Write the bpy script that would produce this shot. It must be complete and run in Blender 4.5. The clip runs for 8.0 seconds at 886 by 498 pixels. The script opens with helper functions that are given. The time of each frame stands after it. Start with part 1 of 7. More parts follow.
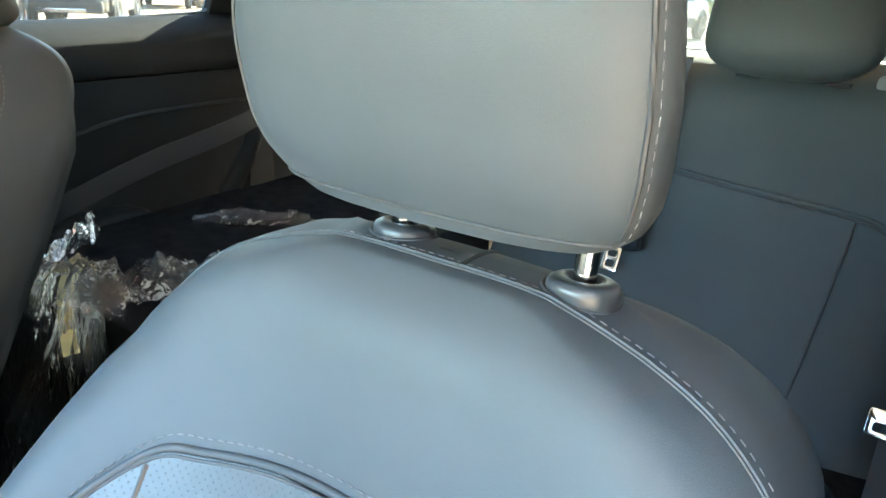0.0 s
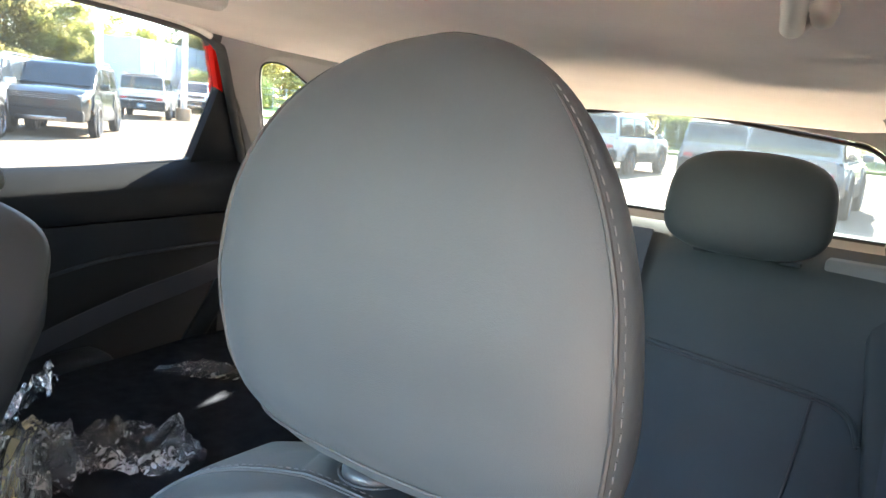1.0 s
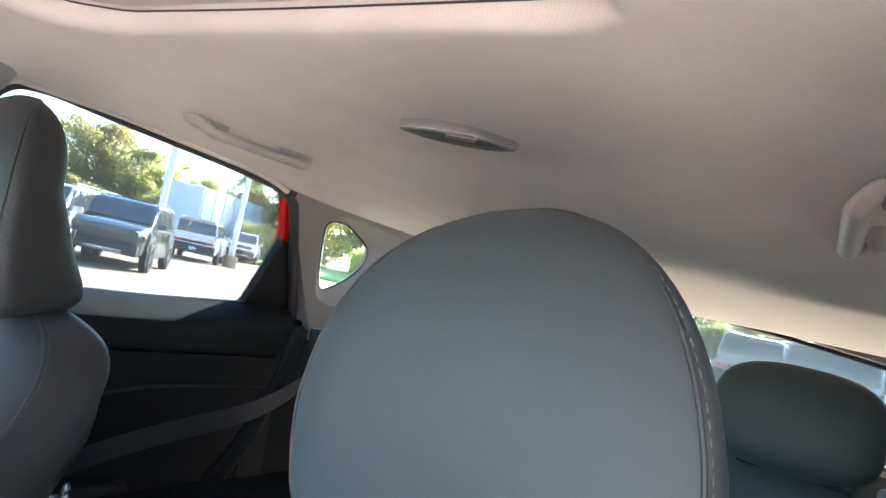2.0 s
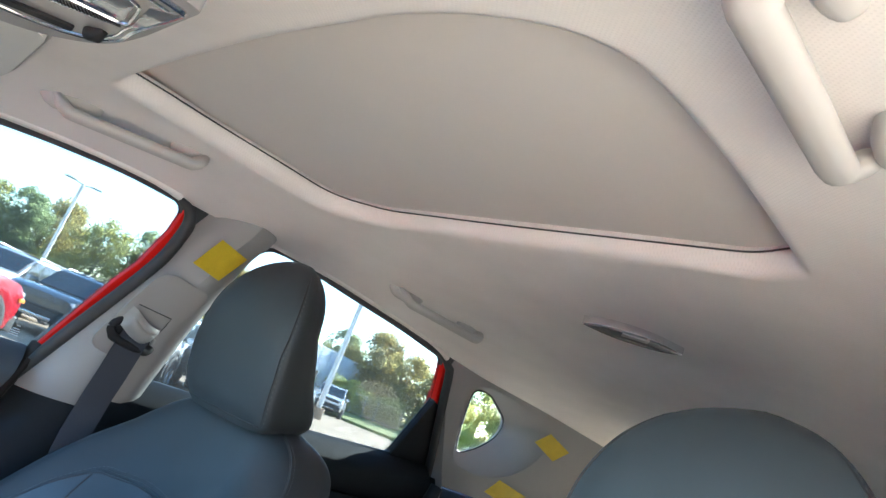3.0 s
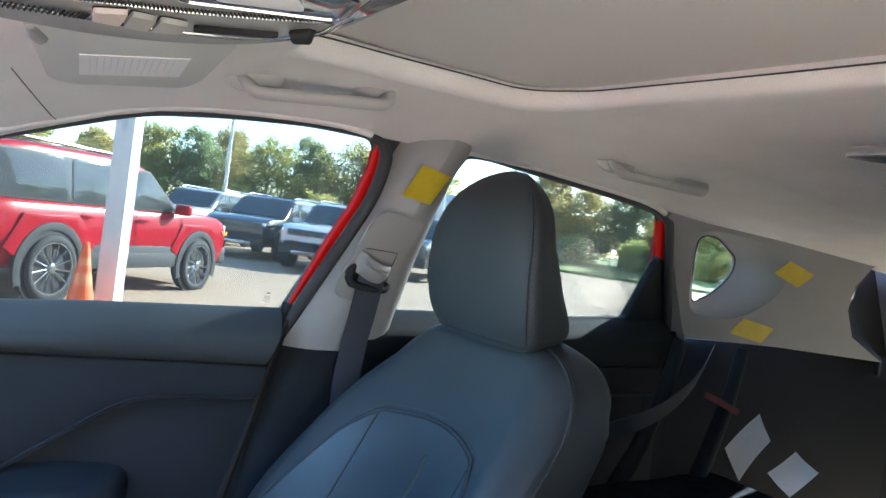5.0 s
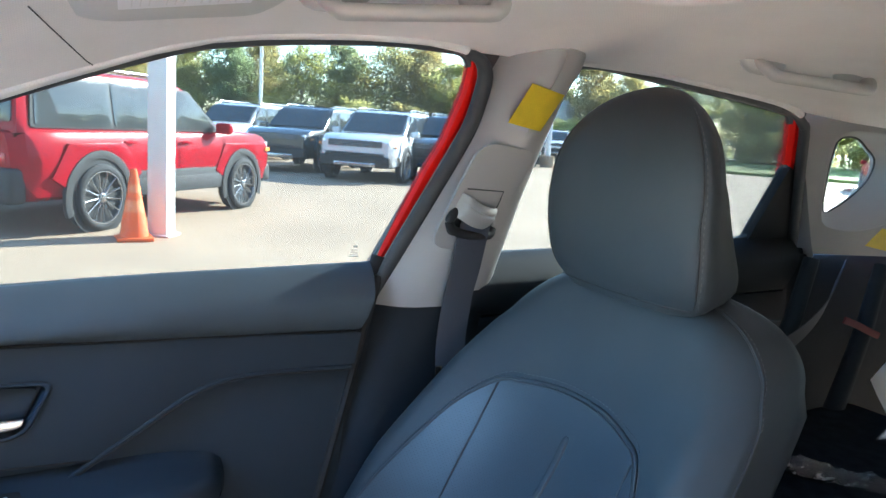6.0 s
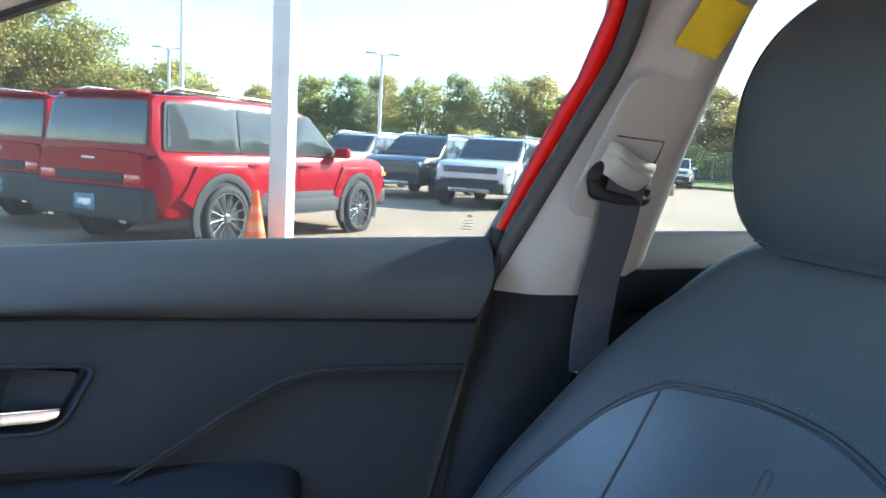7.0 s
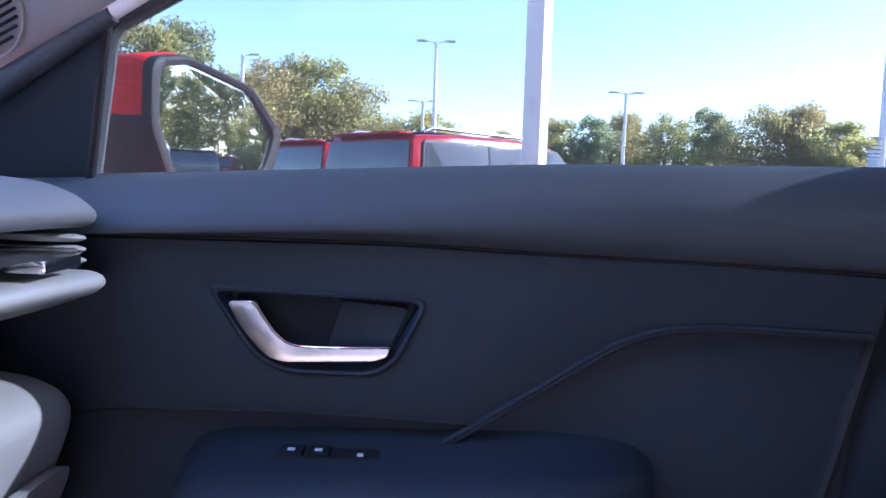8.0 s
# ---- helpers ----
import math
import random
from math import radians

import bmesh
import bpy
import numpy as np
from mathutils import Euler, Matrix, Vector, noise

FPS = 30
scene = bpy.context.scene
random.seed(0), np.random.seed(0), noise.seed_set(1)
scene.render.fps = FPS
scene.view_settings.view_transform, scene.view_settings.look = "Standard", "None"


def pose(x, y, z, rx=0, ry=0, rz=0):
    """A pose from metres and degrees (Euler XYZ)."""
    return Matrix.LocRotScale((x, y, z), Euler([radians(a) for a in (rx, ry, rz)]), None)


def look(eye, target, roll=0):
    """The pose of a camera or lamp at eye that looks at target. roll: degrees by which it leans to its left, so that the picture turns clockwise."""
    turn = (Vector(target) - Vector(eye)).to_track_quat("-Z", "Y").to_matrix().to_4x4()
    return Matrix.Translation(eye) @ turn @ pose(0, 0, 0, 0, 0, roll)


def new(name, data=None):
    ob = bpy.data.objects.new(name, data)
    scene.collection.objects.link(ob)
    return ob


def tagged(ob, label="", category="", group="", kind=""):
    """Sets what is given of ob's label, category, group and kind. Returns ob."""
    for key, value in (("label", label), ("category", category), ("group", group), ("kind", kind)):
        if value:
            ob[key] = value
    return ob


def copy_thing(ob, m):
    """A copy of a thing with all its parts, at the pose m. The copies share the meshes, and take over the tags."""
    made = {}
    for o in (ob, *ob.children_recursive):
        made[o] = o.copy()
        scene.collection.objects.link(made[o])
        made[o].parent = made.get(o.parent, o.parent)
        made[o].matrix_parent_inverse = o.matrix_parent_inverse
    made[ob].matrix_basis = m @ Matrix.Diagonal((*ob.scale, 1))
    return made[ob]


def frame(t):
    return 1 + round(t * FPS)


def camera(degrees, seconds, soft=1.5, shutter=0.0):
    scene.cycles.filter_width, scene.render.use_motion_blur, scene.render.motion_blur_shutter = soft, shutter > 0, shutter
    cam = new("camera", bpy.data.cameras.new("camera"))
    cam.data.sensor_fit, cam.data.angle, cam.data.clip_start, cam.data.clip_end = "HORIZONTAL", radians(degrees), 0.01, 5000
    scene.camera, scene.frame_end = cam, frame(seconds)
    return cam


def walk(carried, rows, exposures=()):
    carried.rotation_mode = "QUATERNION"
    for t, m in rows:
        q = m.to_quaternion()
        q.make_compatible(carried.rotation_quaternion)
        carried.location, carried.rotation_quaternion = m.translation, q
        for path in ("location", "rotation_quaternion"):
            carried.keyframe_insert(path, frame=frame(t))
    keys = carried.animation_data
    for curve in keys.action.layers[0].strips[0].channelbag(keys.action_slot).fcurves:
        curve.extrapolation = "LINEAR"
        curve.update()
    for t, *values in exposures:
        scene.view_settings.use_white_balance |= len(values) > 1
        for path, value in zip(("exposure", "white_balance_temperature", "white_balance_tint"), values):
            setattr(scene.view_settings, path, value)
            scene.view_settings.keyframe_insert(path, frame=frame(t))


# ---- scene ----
PATH = [
    (0, (0.57, 0.365, 1.255), (-0.518, 1.892, 0.56), 2.4),
    (0.5, (0.567, 0.363, 1.307), (-0.506, 1.966, 0.78), 3.3),
    (1, (0.56, 0.365, 1.333), (-0.518, 2.006, 0.955), 5.2),
    (1.2, (0.554, 0.37, 1.333), (-0.532, 2.022, 1.031), 6.3),
    (2.3, (0.548, 0.276, 1.304), (-0.746, 1.782, 1.548), 15.4),
    (2.5, (0.551, 0.225, 1.291), (-0.79, 1.67, 1.625), 17.4),
    (3, (0.58, 0.107, 1.266), (-0.888, 1.379, 1.742), 21.6),
    (3.5, (0.608, 0.046, 1.247), (-0.963, 1.183, 1.736), 22.4),
    (4, (0.612, 0.046, 1.244), (-1.023, 1.131, 1.632), 19.0),
    (4.5, (0.57, 0.049, 1.265), (-1.106, 1.126, 1.441), 13.2),
    (4.7, (0.528, 0.046, 1.289), (-1.163, 1.109, 1.38), 10.7),
    (5.8, (0.314, 0.072, 1.376), (-1.397, 1.06, 1.067), 3.9),
    (6, (0.254, 0.054, 1.365), (-1.469, 1.014, 1.032), 3.9),
    (6.5, (0.163, 0.1, 1.32), (-1.625, 0.945, 1.019), 3.7),
    (7, (0.061, 0.135, 1.256), (-1.803, 0.807, 0.987), 3.3),
    (7.5, (-0.032, 0.102, 1.186), (-1.984, 0.488, 0.975), 2.3),
    (8, (-0.082, 0.056, 1.128), (-2.074, 0.074, 0.949), 1.8),
]
cam = camera(63.8, 8.0)
walk(cam, [(t, look(eye, target, roll)) for t, eye, target, roll in PATH],
     exposures=[(0, 7.0, 6900, -3), (1, 6.52, 6500, 9), (2.5, 5.65, 5500, 3), (3, 5.4, 5400, 1), (3.5, 5.02, 5400, 0), (4.5, 5.07, 5400, 0), (6, 5.45, 5500, 1), (6.5, 5.5, 5500, 1), (7.5, 5.12, 5900, 12), (8, 4.98, 5100, 28)])

# ---- world, sun and sky ----
SUN = Vector((-0.215, 0.87, 0.455)).normalized()      # towards the sun
sky_world = bpy.data.worlds.new("sky")
scene.world = sky_world
sky_world.use_nodes = True
wn = sky_world.node_tree.nodes
sky = wn.new("ShaderNodeTexSky")
sky.sky_type = "NISHITA"
sky.sun_disc = False
sky.sun_elevation = math.asin(SUN.z)
sky.sun_rotation = math.atan2(SUN.x, SUN.y)
sky.dust_density, sky.ozone_density = 0.3, 2.2
sky_world.node_tree.links.new(sky.outputs[0], wn["Background"].inputs[0])
wn["Background"].inputs[1].default_value = 0.095
sun_data = bpy.data.lights.new("sun", "SUN")
sun_data.energy, sun_data.angle, sun_data.color = 3.2, radians(0.6), (1.0, 0.95, 0.87)
sun_lamp = new("sun", sun_data)
sun_lamp.matrix_world = look((0, 0, 30), Vector((0, 0, 30)) - SUN)

# ---- materials ----
def mat(name, color, rough=0.6, metal=0.0, vary=0.12, scale=6.0, bump=0.0, bump_scale=400.0, spec=0.5, coat=0.0, random_tint=0.0, sheen=0.0):
    """A principled surface with large stains and fine grain."""
    m = bpy.data.materials.new(name)
    m.use_nodes = True
    nt = m.node_tree
    b = nt.nodes["Principled BSDF"]
    tc = nt.nodes.new("ShaderNodeTexCoord")
    big = nt.nodes.new("ShaderNodeTexNoise")
    big.inputs["Scale"].default_value, big.inputs["Detail"].default_value = scale, 5
    fine = nt.nodes.new("ShaderNodeTexNoise")
    fine.inputs["Scale"].default_value, fine.inputs["Detail"].default_value = bump_scale, 2
    nt.links.new(tc.outputs["Object"], big.inputs["Vector"])
    nt.links.new(tc.outputs["Object"], fine.inputs["Vector"])
    add = nt.nodes.new("ShaderNodeMath")
    add.operation = "MULTIPLY_ADD"
    nt.links.new(fine.outputs[0], add.inputs[0])
    add.inputs[1].default_value = 0.35
    nt.links.new(big.outputs[0], add.inputs[2])
    ramp = nt.nodes.new("ShaderNodeMapRange")
    nt.links.new(add.outputs[0], ramp.inputs[0])
    ramp.inputs[1].default_value, ramp.inputs[2].default_value = 0.35, 1.0
    ramp.inputs[3].default_value, ramp.inputs[4].default_value = 1 - vary, 1 + vary
    mul = nt.nodes.new("ShaderNodeVectorMath")
    mul.operation = "SCALE"
    mul.inputs[0].default_value = color[:3]
    nt.links.new(ramp.outputs[0], mul.inputs["Scale"])
    last = mul.outputs[0]
    if random_tint:
        info = nt.nodes.new("ShaderNodeObjectInfo")
        r2 = nt.nodes.new("ShaderNodeMapRange")
        nt.links.new(info.outputs["Random"], r2.inputs[0])
        r2.inputs[3].default_value, r2.inputs[4].default_value = 1 - random_tint, 1 + random_tint
        mul2 = nt.nodes.new("ShaderNodeVectorMath")
        mul2.operation = "SCALE"
        nt.links.new(last, mul2.inputs[0])
        nt.links.new(r2.outputs[0], mul2.inputs["Scale"])
        last = mul2.outputs[0]
    nt.links.new(last, b.inputs["Base Color"])
    b.inputs["Roughness"].default_value = rough
    b.inputs["Metallic"].default_value = metal
    b.inputs["Specular IOR Level"].default_value = spec
    b.inputs["Coat Weight"].default_value = coat
    b.inputs["Coat Roughness"].default_value = 0.05
    b.inputs["Sheen Weight"].default_value = sheen
    if bump:
        bn = nt.nodes.new("ShaderNodeBump")
        bn.inputs["Strength"].default_value, bn.inputs["Distance"].default_value = bump, 0.002
        nt.links.new(fine.outputs[0], bn.inputs["Height"])
        nt.links.new(bn.outputs[0], b.inputs["Normal"])
    return m


def dotted(name, color, pitch, depth, rough, hole=0.28, dark=0.35, vary=0.08, second=2):
    """Leather or fabric with a regular pattern of small pits along x and a second axis."""
    m = mat(name, color, rough, vary=vary, scale=9)
    nt = m.node_tree
    b = nt.nodes["Principled BSDF"]
    tc = nt.nodes["Texture Coordinate"]
    sep = nt.nodes.new("ShaderNodeSeparateXYZ")
    nt.links.new(tc.outputs["Object"], sep.inputs[0])

    def wave(socket, phase):
        a = nt.nodes.new("ShaderNodeMath")
        a.operation = "MULTIPLY_ADD"
        nt.links.new(socket, a.inputs[0])
        a.inputs[1].default_value, a.inputs[2].default_value = 2 * math.pi / pitch, phase
        c = nt.nodes.new("ShaderNodeMath")
        c.operation = "COSINE"
        nt.links.new(a.outputs[0], c.inputs[0])
        return c.outputs[0]
    prod = nt.nodes.new("ShaderNodeMath")
    prod.operation = "MULTIPLY"
    nt.links.new(wave(sep.outputs[0], 0), prod.inputs[0])
    nt.links.new(wave(sep.outputs[second], 0), prod.inputs[1])
    pit = nt.nodes.new("ShaderNodeMapRange")
    nt.links.new(prod.outputs[0], pit.inputs[0])
    pit.inputs[1].default_value, pit.inputs[2].default_value = 1 - hole * 1.6, 1 - hole * 0.8
    old = b.inputs["Base Color"].links[0].from_socket
    mix = nt.nodes.new("ShaderNodeMix")
    mix.data_type = "RGBA"
    nt.links.new(pit.outputs[0], mix.inputs["Factor"])
    nt.links.new(old, mix.inputs["A"])
    mix.inputs["B"].default_value = (*[c * dark for c in color[:3]], 1)
    nt.links.new(mix.outputs["Result"], b.inputs["Base Color"])
    bn = nt.nodes.new("ShaderNodeBump")
    bn.invert = True
    bn.inputs["Strength"].default_value, bn.inputs["Distance"].default_value = depth, 0.002
    nt.links.new(pit.outputs[0], bn.inputs["Height"])
    nt.links.new(bn.outputs[0], b.inputs["Normal"])
    return m


def glass(name, color=(1, 1, 1), gloss=0.08):
    """Thin pane: clear, with a faint mirror image."""
    m = bpy.data.materials.new(name)
    m.use_nodes = True
    nt = m.node_tree
    nt.nodes.clear()
    out = nt.nodes.new("ShaderNodeOutputMaterial")
    mix = nt.nodes.new("ShaderNodeMixShader")
    tr = nt.nodes.new("ShaderNodeBsdfTransparent")
    tr.inputs[0].default_value = (*color, 1)
    gl = nt.nodes.new("ShaderNodeBsdfGlossy")
    gl.inputs["Roughness"].default_value = 0.01
    lw = nt.nodes.new("ShaderNodeFresnel")
    lw.inputs[0].default_value = 1.3
    mu = nt.nodes.new("ShaderNodeMath")
    mu.operation = "MULTIPLY"
    mu.inputs[1].default_value = gloss * 10
    nt.links.new(lw.outputs[0], mu.inputs[0])
    nt.links.new(mu.outputs[0], mix.inputs[0])
    nt.links.new(tr.outputs[0], mix.inputs[1])
    nt.links.new(gl.outputs[0], mix.inputs[2])
    nt.links.new(mix.outputs[0], out.inputs[0])
    return m


LEATHER = mat("black_leather", (0.031, 0.037, 0.042), 0.56, vary=0.10, scale=14, bump=0.10, bump_scale=1600, spec=0.40)
SEAM = mat("dark_seam", (0.022, 0.022, 0.024), 0.6, vary=0.1, scale=60)
LEATHER_REAR = mat("black_leather_rear", (0.029, 0.036, 0.039), 0.55, vary=0.12, scale=10, bump=0.07, bump_scale=1600, spec=0.35)
PERFORATED = dotted("perforated_leather", (0.036, 0.044, 0.052), 0.0056, 0.35, 0.40, hole=0.16, dark=0.4)
STITCH = mat("grey_thread", (0.085, 0.086, 0.09), 0.8, vary=0.2, scale=300)
HEADLINER = dotted("grey_headliner_fabric", (0.85, 0.82, 0.795), 0.0042, 0.15, 0.95, hole=0.4, dark=0.95, second=1)
SHADE = mat("grey_shade_fabric", (0.69, 0.66, 0.635), 0.95, vary=0.05, scale=4, bump=0.15, bump_scale=1500, spec=0.1)
TRIM_GREY = mat("grey_pillar_plastic", (0.345, 0.345, 0.338), 0.58, vary=0.05, scale=8, bump=0.2, bump_scale=1300, spec=0.35)
TRIM_BLACK = mat("black_grained_plastic", (0.0155, 0.0195, 0.0245), 0.62, vary=0.18, scale=9, bump=0.4, bump_scale=1100, spec=0.16)
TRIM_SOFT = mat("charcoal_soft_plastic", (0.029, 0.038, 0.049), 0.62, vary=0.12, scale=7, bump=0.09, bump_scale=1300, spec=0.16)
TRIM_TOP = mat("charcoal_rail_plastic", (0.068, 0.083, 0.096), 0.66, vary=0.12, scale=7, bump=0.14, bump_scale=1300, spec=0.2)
SILVER_DASH = mat("dark_grey_dash", (0.12, 0.127, 0.133), 0.6, vary=0.1, scale=8, bump=0.10, bump_scale=1200, spec=0.25)
DASH_LIGHT = mat("pale_grey_dash", (0.30, 0.315, 0.315), 0.55, vary=0.08, scale=8, bump=0.10, bump_scale=1200)
SEAL = mat("dark_grey_seal", (0.045, 0.050, 0.055), 0.62, vary=0.15, scale=20, bump=0.15)
RUBBER = mat("black_rubber", (0.012, 0.012, 0.013), 0.7, vary=0.2, scale=30, bump=0.2)
CHROME = mat("satin_chrome", (0.72, 0.72, 0.73), 0.16, 1.0, vary=0.04, scale=20)
LEVER = mat("dark_satin_chrome", (0.42, 0.43, 0.45), 0.24, 1.0, vary=0.05, scale=20)
STEEL = mat("polished_steel", (0.8, 0.79, 0.77), 0.12, 1.0, vary=0.04, scale=30)
BELT = dotted("grey_woven_belt", (0.042, 0.048, 0.062), 0.0018, 0.12, 0.75, hole=0.5, dark=0.9)
CARPET = mat("black_carpet", (0.013, 0.014, 0.016), 0.95, vary=0.4, scale=40, bump=0.8, bump_scale=700, spec=0.0)
STICKER = mat("yellow_tape", (0.62, 0.47, 0.015), 0.5, vary=0.15, scale=30, bump=0.1)
SLEEVE = mat("satin_black_sleeve", (0.022, 0.024, 0.027), 0.34, vary=0.08, scale=30, bump=0.03, bump_scale=900, spec=0.55)
PAPER = mat("white_paper", (0.86, 0.87, 0.88), 0.7, vary=0.06, scale=12)
RED_PAINT = mat("red_car_paint", (0.74, 0.008, 0.004), 0.45, vary=0.05, scale=3, coat=0.04, spec=0.12)
RED_SUV = mat("deep_red_paint", (0.30, 0.0015, 0.012), 0.28, vary=0.06, scale=2, coat=0.12, spec=0.08)
GLASS_CLEAR = glass("clear_windscreen_glass", (0.93, 0.95, 0.95), 0.05)


def dusty(name, color, low, high):
    """Glass with a film of dust that catches the sun."""
    m = glass(name, color, 0.05)
    nt = m.node_tree
    out = nt.nodes["Material Output"]
    old = out.inputs[0].links[0].from_socket
    tl = nt.nodes.new("ShaderNodeBsdfTranslucent")
    tl.inputs[0].default_value = (0.9, 0.92, 0.9, 1)
    ns = nt.nodes.new("ShaderNodeTexNoise")
    ns.inputs["Scale"].default_value, ns.inputs["Detail"].default_value = 5.0, 6.0
    tc = nt.nodes.new("ShaderNodeTexCoord")
    nt.links.new(tc.outputs["Object"], ns.inputs["Vector"])
    mr = nt.nodes.new("ShaderNodeMapRange")
    nt.links.new(ns.outputs[0], mr.inputs[0])
    mr.inputs[3].default_value, mr.inputs[4].default_value = low, high
    mx = nt.nodes.new("ShaderNodeMixShader")
    nt.links.new(mr.outputs[0], mx.inputs[0])
    nt.links.new(old, mx.inputs[1])
    nt.links.new(tl.outputs[0], mx.inputs[2])
    nt.links.new(mx.outputs[0], out.inputs[0])
    return m


GLASS = dusty("tinted_car_glass", (0.315, 0.321, 0.315), 0.0022, 0.006)
GLASS_QUARTER = glass("pale_quarter_glass", (0.58, 0.59, 0.58), 0.05)
DUSTY_GLASS = dusty("dusty_glass", (0.27, 0.285, 0.28), 0.002, 0.008)
MIRROR = mat("mirror_silver", (0.85, 0.86, 0.87), 0.01, 1.0, vary=0.01)
ASPHALT = mat("pale_concrete", (0.37, 0.276, 0.186), 0.9, vary=0.25, scale=0.5, bump=0.4, bump_scale=60, spec=0.2)
POLE_WHITE = mat("white_painted_steel", (0.72, 0.72, 0.70), 0.45, vary=0.06, scale=1.5)
GALVANISED = mat("grey_galvanised_steel", (0.5, 0.51, 0.52), 0.5, 0.3, vary=0.1, scale=2)
CONE = mat("orange_rubber", (0.85, 0.13, 0.02), 0.5, vary=0.1, scale=12)
CONE_BAND = mat("reflective_orange_band", (0.95, 0.30, 0.12), 0.35, vary=0.05, scale=20)


# ---- mesh helpers ----
def part(name, bm, material, parent=None, label="", smooth=True, angle=40):
    """Links a bmesh as one mesh object, under a thing if one is given."""
    bmesh.ops.remove_doubles(bm, verts=bm.verts, dist=1e-6)
    bmesh.ops.recalc_face_normals(bm, faces=bm.faces)
    me = bpy.data.meshes.new(name)
    if smooth:
        for e in bm.edges:
            if len(e.link_faces) == 2 and e.calc_face_angle(0) > radians(angle):
                e.smooth = False
        for f in bm.faces:
            f.smooth = True
    bm.to_mesh(me)
    bm.free()
    me.materials.append(material)
    ob = new(name, me)
    if parent is not None:
        ob.parent = parent
    if label:
        tagged(ob, label)
    return ob


def thing(name, label, category, group="", at=(0, 0, 0), kind=""):
    """An empty at the base of a thing; its parts are parented to it."""
    ob = new(name)
    ob.empty_display_size = 0.05
    ob.matrix_world = pose(*at)
    return tagged(ob, label, category, group, kind)


def rings(rows, closed=True, caps=True, bm=None):
    """A skin over rows of points; closed rows are rings."""
    bm = bm or bmesh.new()
    vs = [[bm.verts.new(p) for p in r] for r in rows]
    n = len(vs[0])
    for a, b in zip(vs, vs[1:]):
        for i in range(n if closed else n - 1):
            j = (i + 1) % n
            bm.faces.new((a[i], a[j], b[j], b[i]))
    if closed and caps:
        bm.faces.new(vs[0][::-1])
        bm.faces.new(vs[-1])
    return bm


def sheet(rows, thick, bm=None, toward=(0, 0, 1)):
    """An open skin over rows of points, given thickness away from `toward`."""
    bm2 = rings(rows, closed=False)
    bm2.normal_update()
    t = Vector(toward)
    if sum((f.normal.dot(t) * f.calc_area() for f in bm2.faces)) < 0:
        bmesh.ops.reverse_faces(bm2, faces=bm2.faces)
    bmesh.ops.recalc_face_normals(bm2, faces=bm2.faces)
    bm2.normal_update()
    if sum((f.normal.dot(t) * f.calc_area() for f in bm2.faces)) < 0:
        bmesh.ops.reverse_faces(bm2, faces=bm2.faces)
        bm2.normal_update()
    bmesh.ops.solidify(bm2, geom=bm2.faces[:], thickness=thick)
    if bm is None:
        return bm2
    me = bpy.data.meshes.new("joined")
    bm2.to_mesh(me)
    bm2.free()
    bm.from_mesh(me)
    bpy.data.meshes.remove(me)
    return bm


def spline(points, n, closed=False):
    """n points along a smooth curve through the given points."""
    p = [Vector(q) for q in points]
    k = len(p)
    if k == 2 and not closed:
        return [p[0].lerp(p[1], i / (n - 1)) for i in range(n)]
    seg = k if closed else k - 1
    out = []
    for i in range(n):
        s = i / n * seg if closed else i / (n - 1) * seg
        a = min(int(s), seg - 1)
        f = s - a
        if closed:
            q = [p[(a + d) % k] for d in (-1, 0, 1, 2)]
        else:
            q = [p[max(0, a - 1)], p[a], p[a + 1], p[min(k - 1, a + 2)]]
        out.append(0.5 * (2 * q[1] + (q[2] - q[0]) * f + (2 * q[0] - 5 * q[1] + 4 * q[2] - q[3]) * f * f
                          + (3 * q[1] - q[0] - 3 * q[2] + q[3]) * f ** 3))
    return out


def tube(points, radius, bm=None, sides=8, closed=False, flat=1.0, up=(0, 0, 1)):
    """A round or flattened bar along a curve; radius may vary along it."""
    bm = bm or bmesh.new()
    p = [Vector(q) for q in points]
    n = len(p)
    rows = []
    for i in range(n):
        d = (p[(i + 1) % n] - p[i - 1]) if closed else (p[min(i + 1, n - 1)] - p[max(i - 1, 0)])
        d.normalize()
        a = d.cross(Vector(up))
        if a.length < 1e-4:
            a = d.cross(Vector((1, 0, 0)))
        a.normalize()
        b = a.cross(d)
        r = radius[i] if isinstance(radius, (list, tuple)) else radius
        rows.append([p[i] + (a * math.cos(t) + b * math.sin(t) * flat) * r for t in (2 * math.pi * j / sides for j in range(sides))])
    if closed:
        rows.append(rows[0])
    return rings(rows, caps=not closed, bm=bm)


def box(bm, cx, cy, cz, sx, sy, sz, bevel=0.0, rot=None, seg=2):
    """A bevelled block into bm."""
    m = Matrix.Translation((cx, cy, cz)) @ (rot.to_4x4() if rot else Matrix()) @ Matrix.Diagonal((sx, sy, sz, 1))
    r = bmesh.ops.create_cube(bm, size=1, matrix=m)
    if bevel:
        es = list({e for v in r["verts"] for e in v.link_edges})
        bmesh.ops.bevel(bm, geom=es, offset=bevel, segments=seg, profile=0.6, affect="EDGES")
    return bm


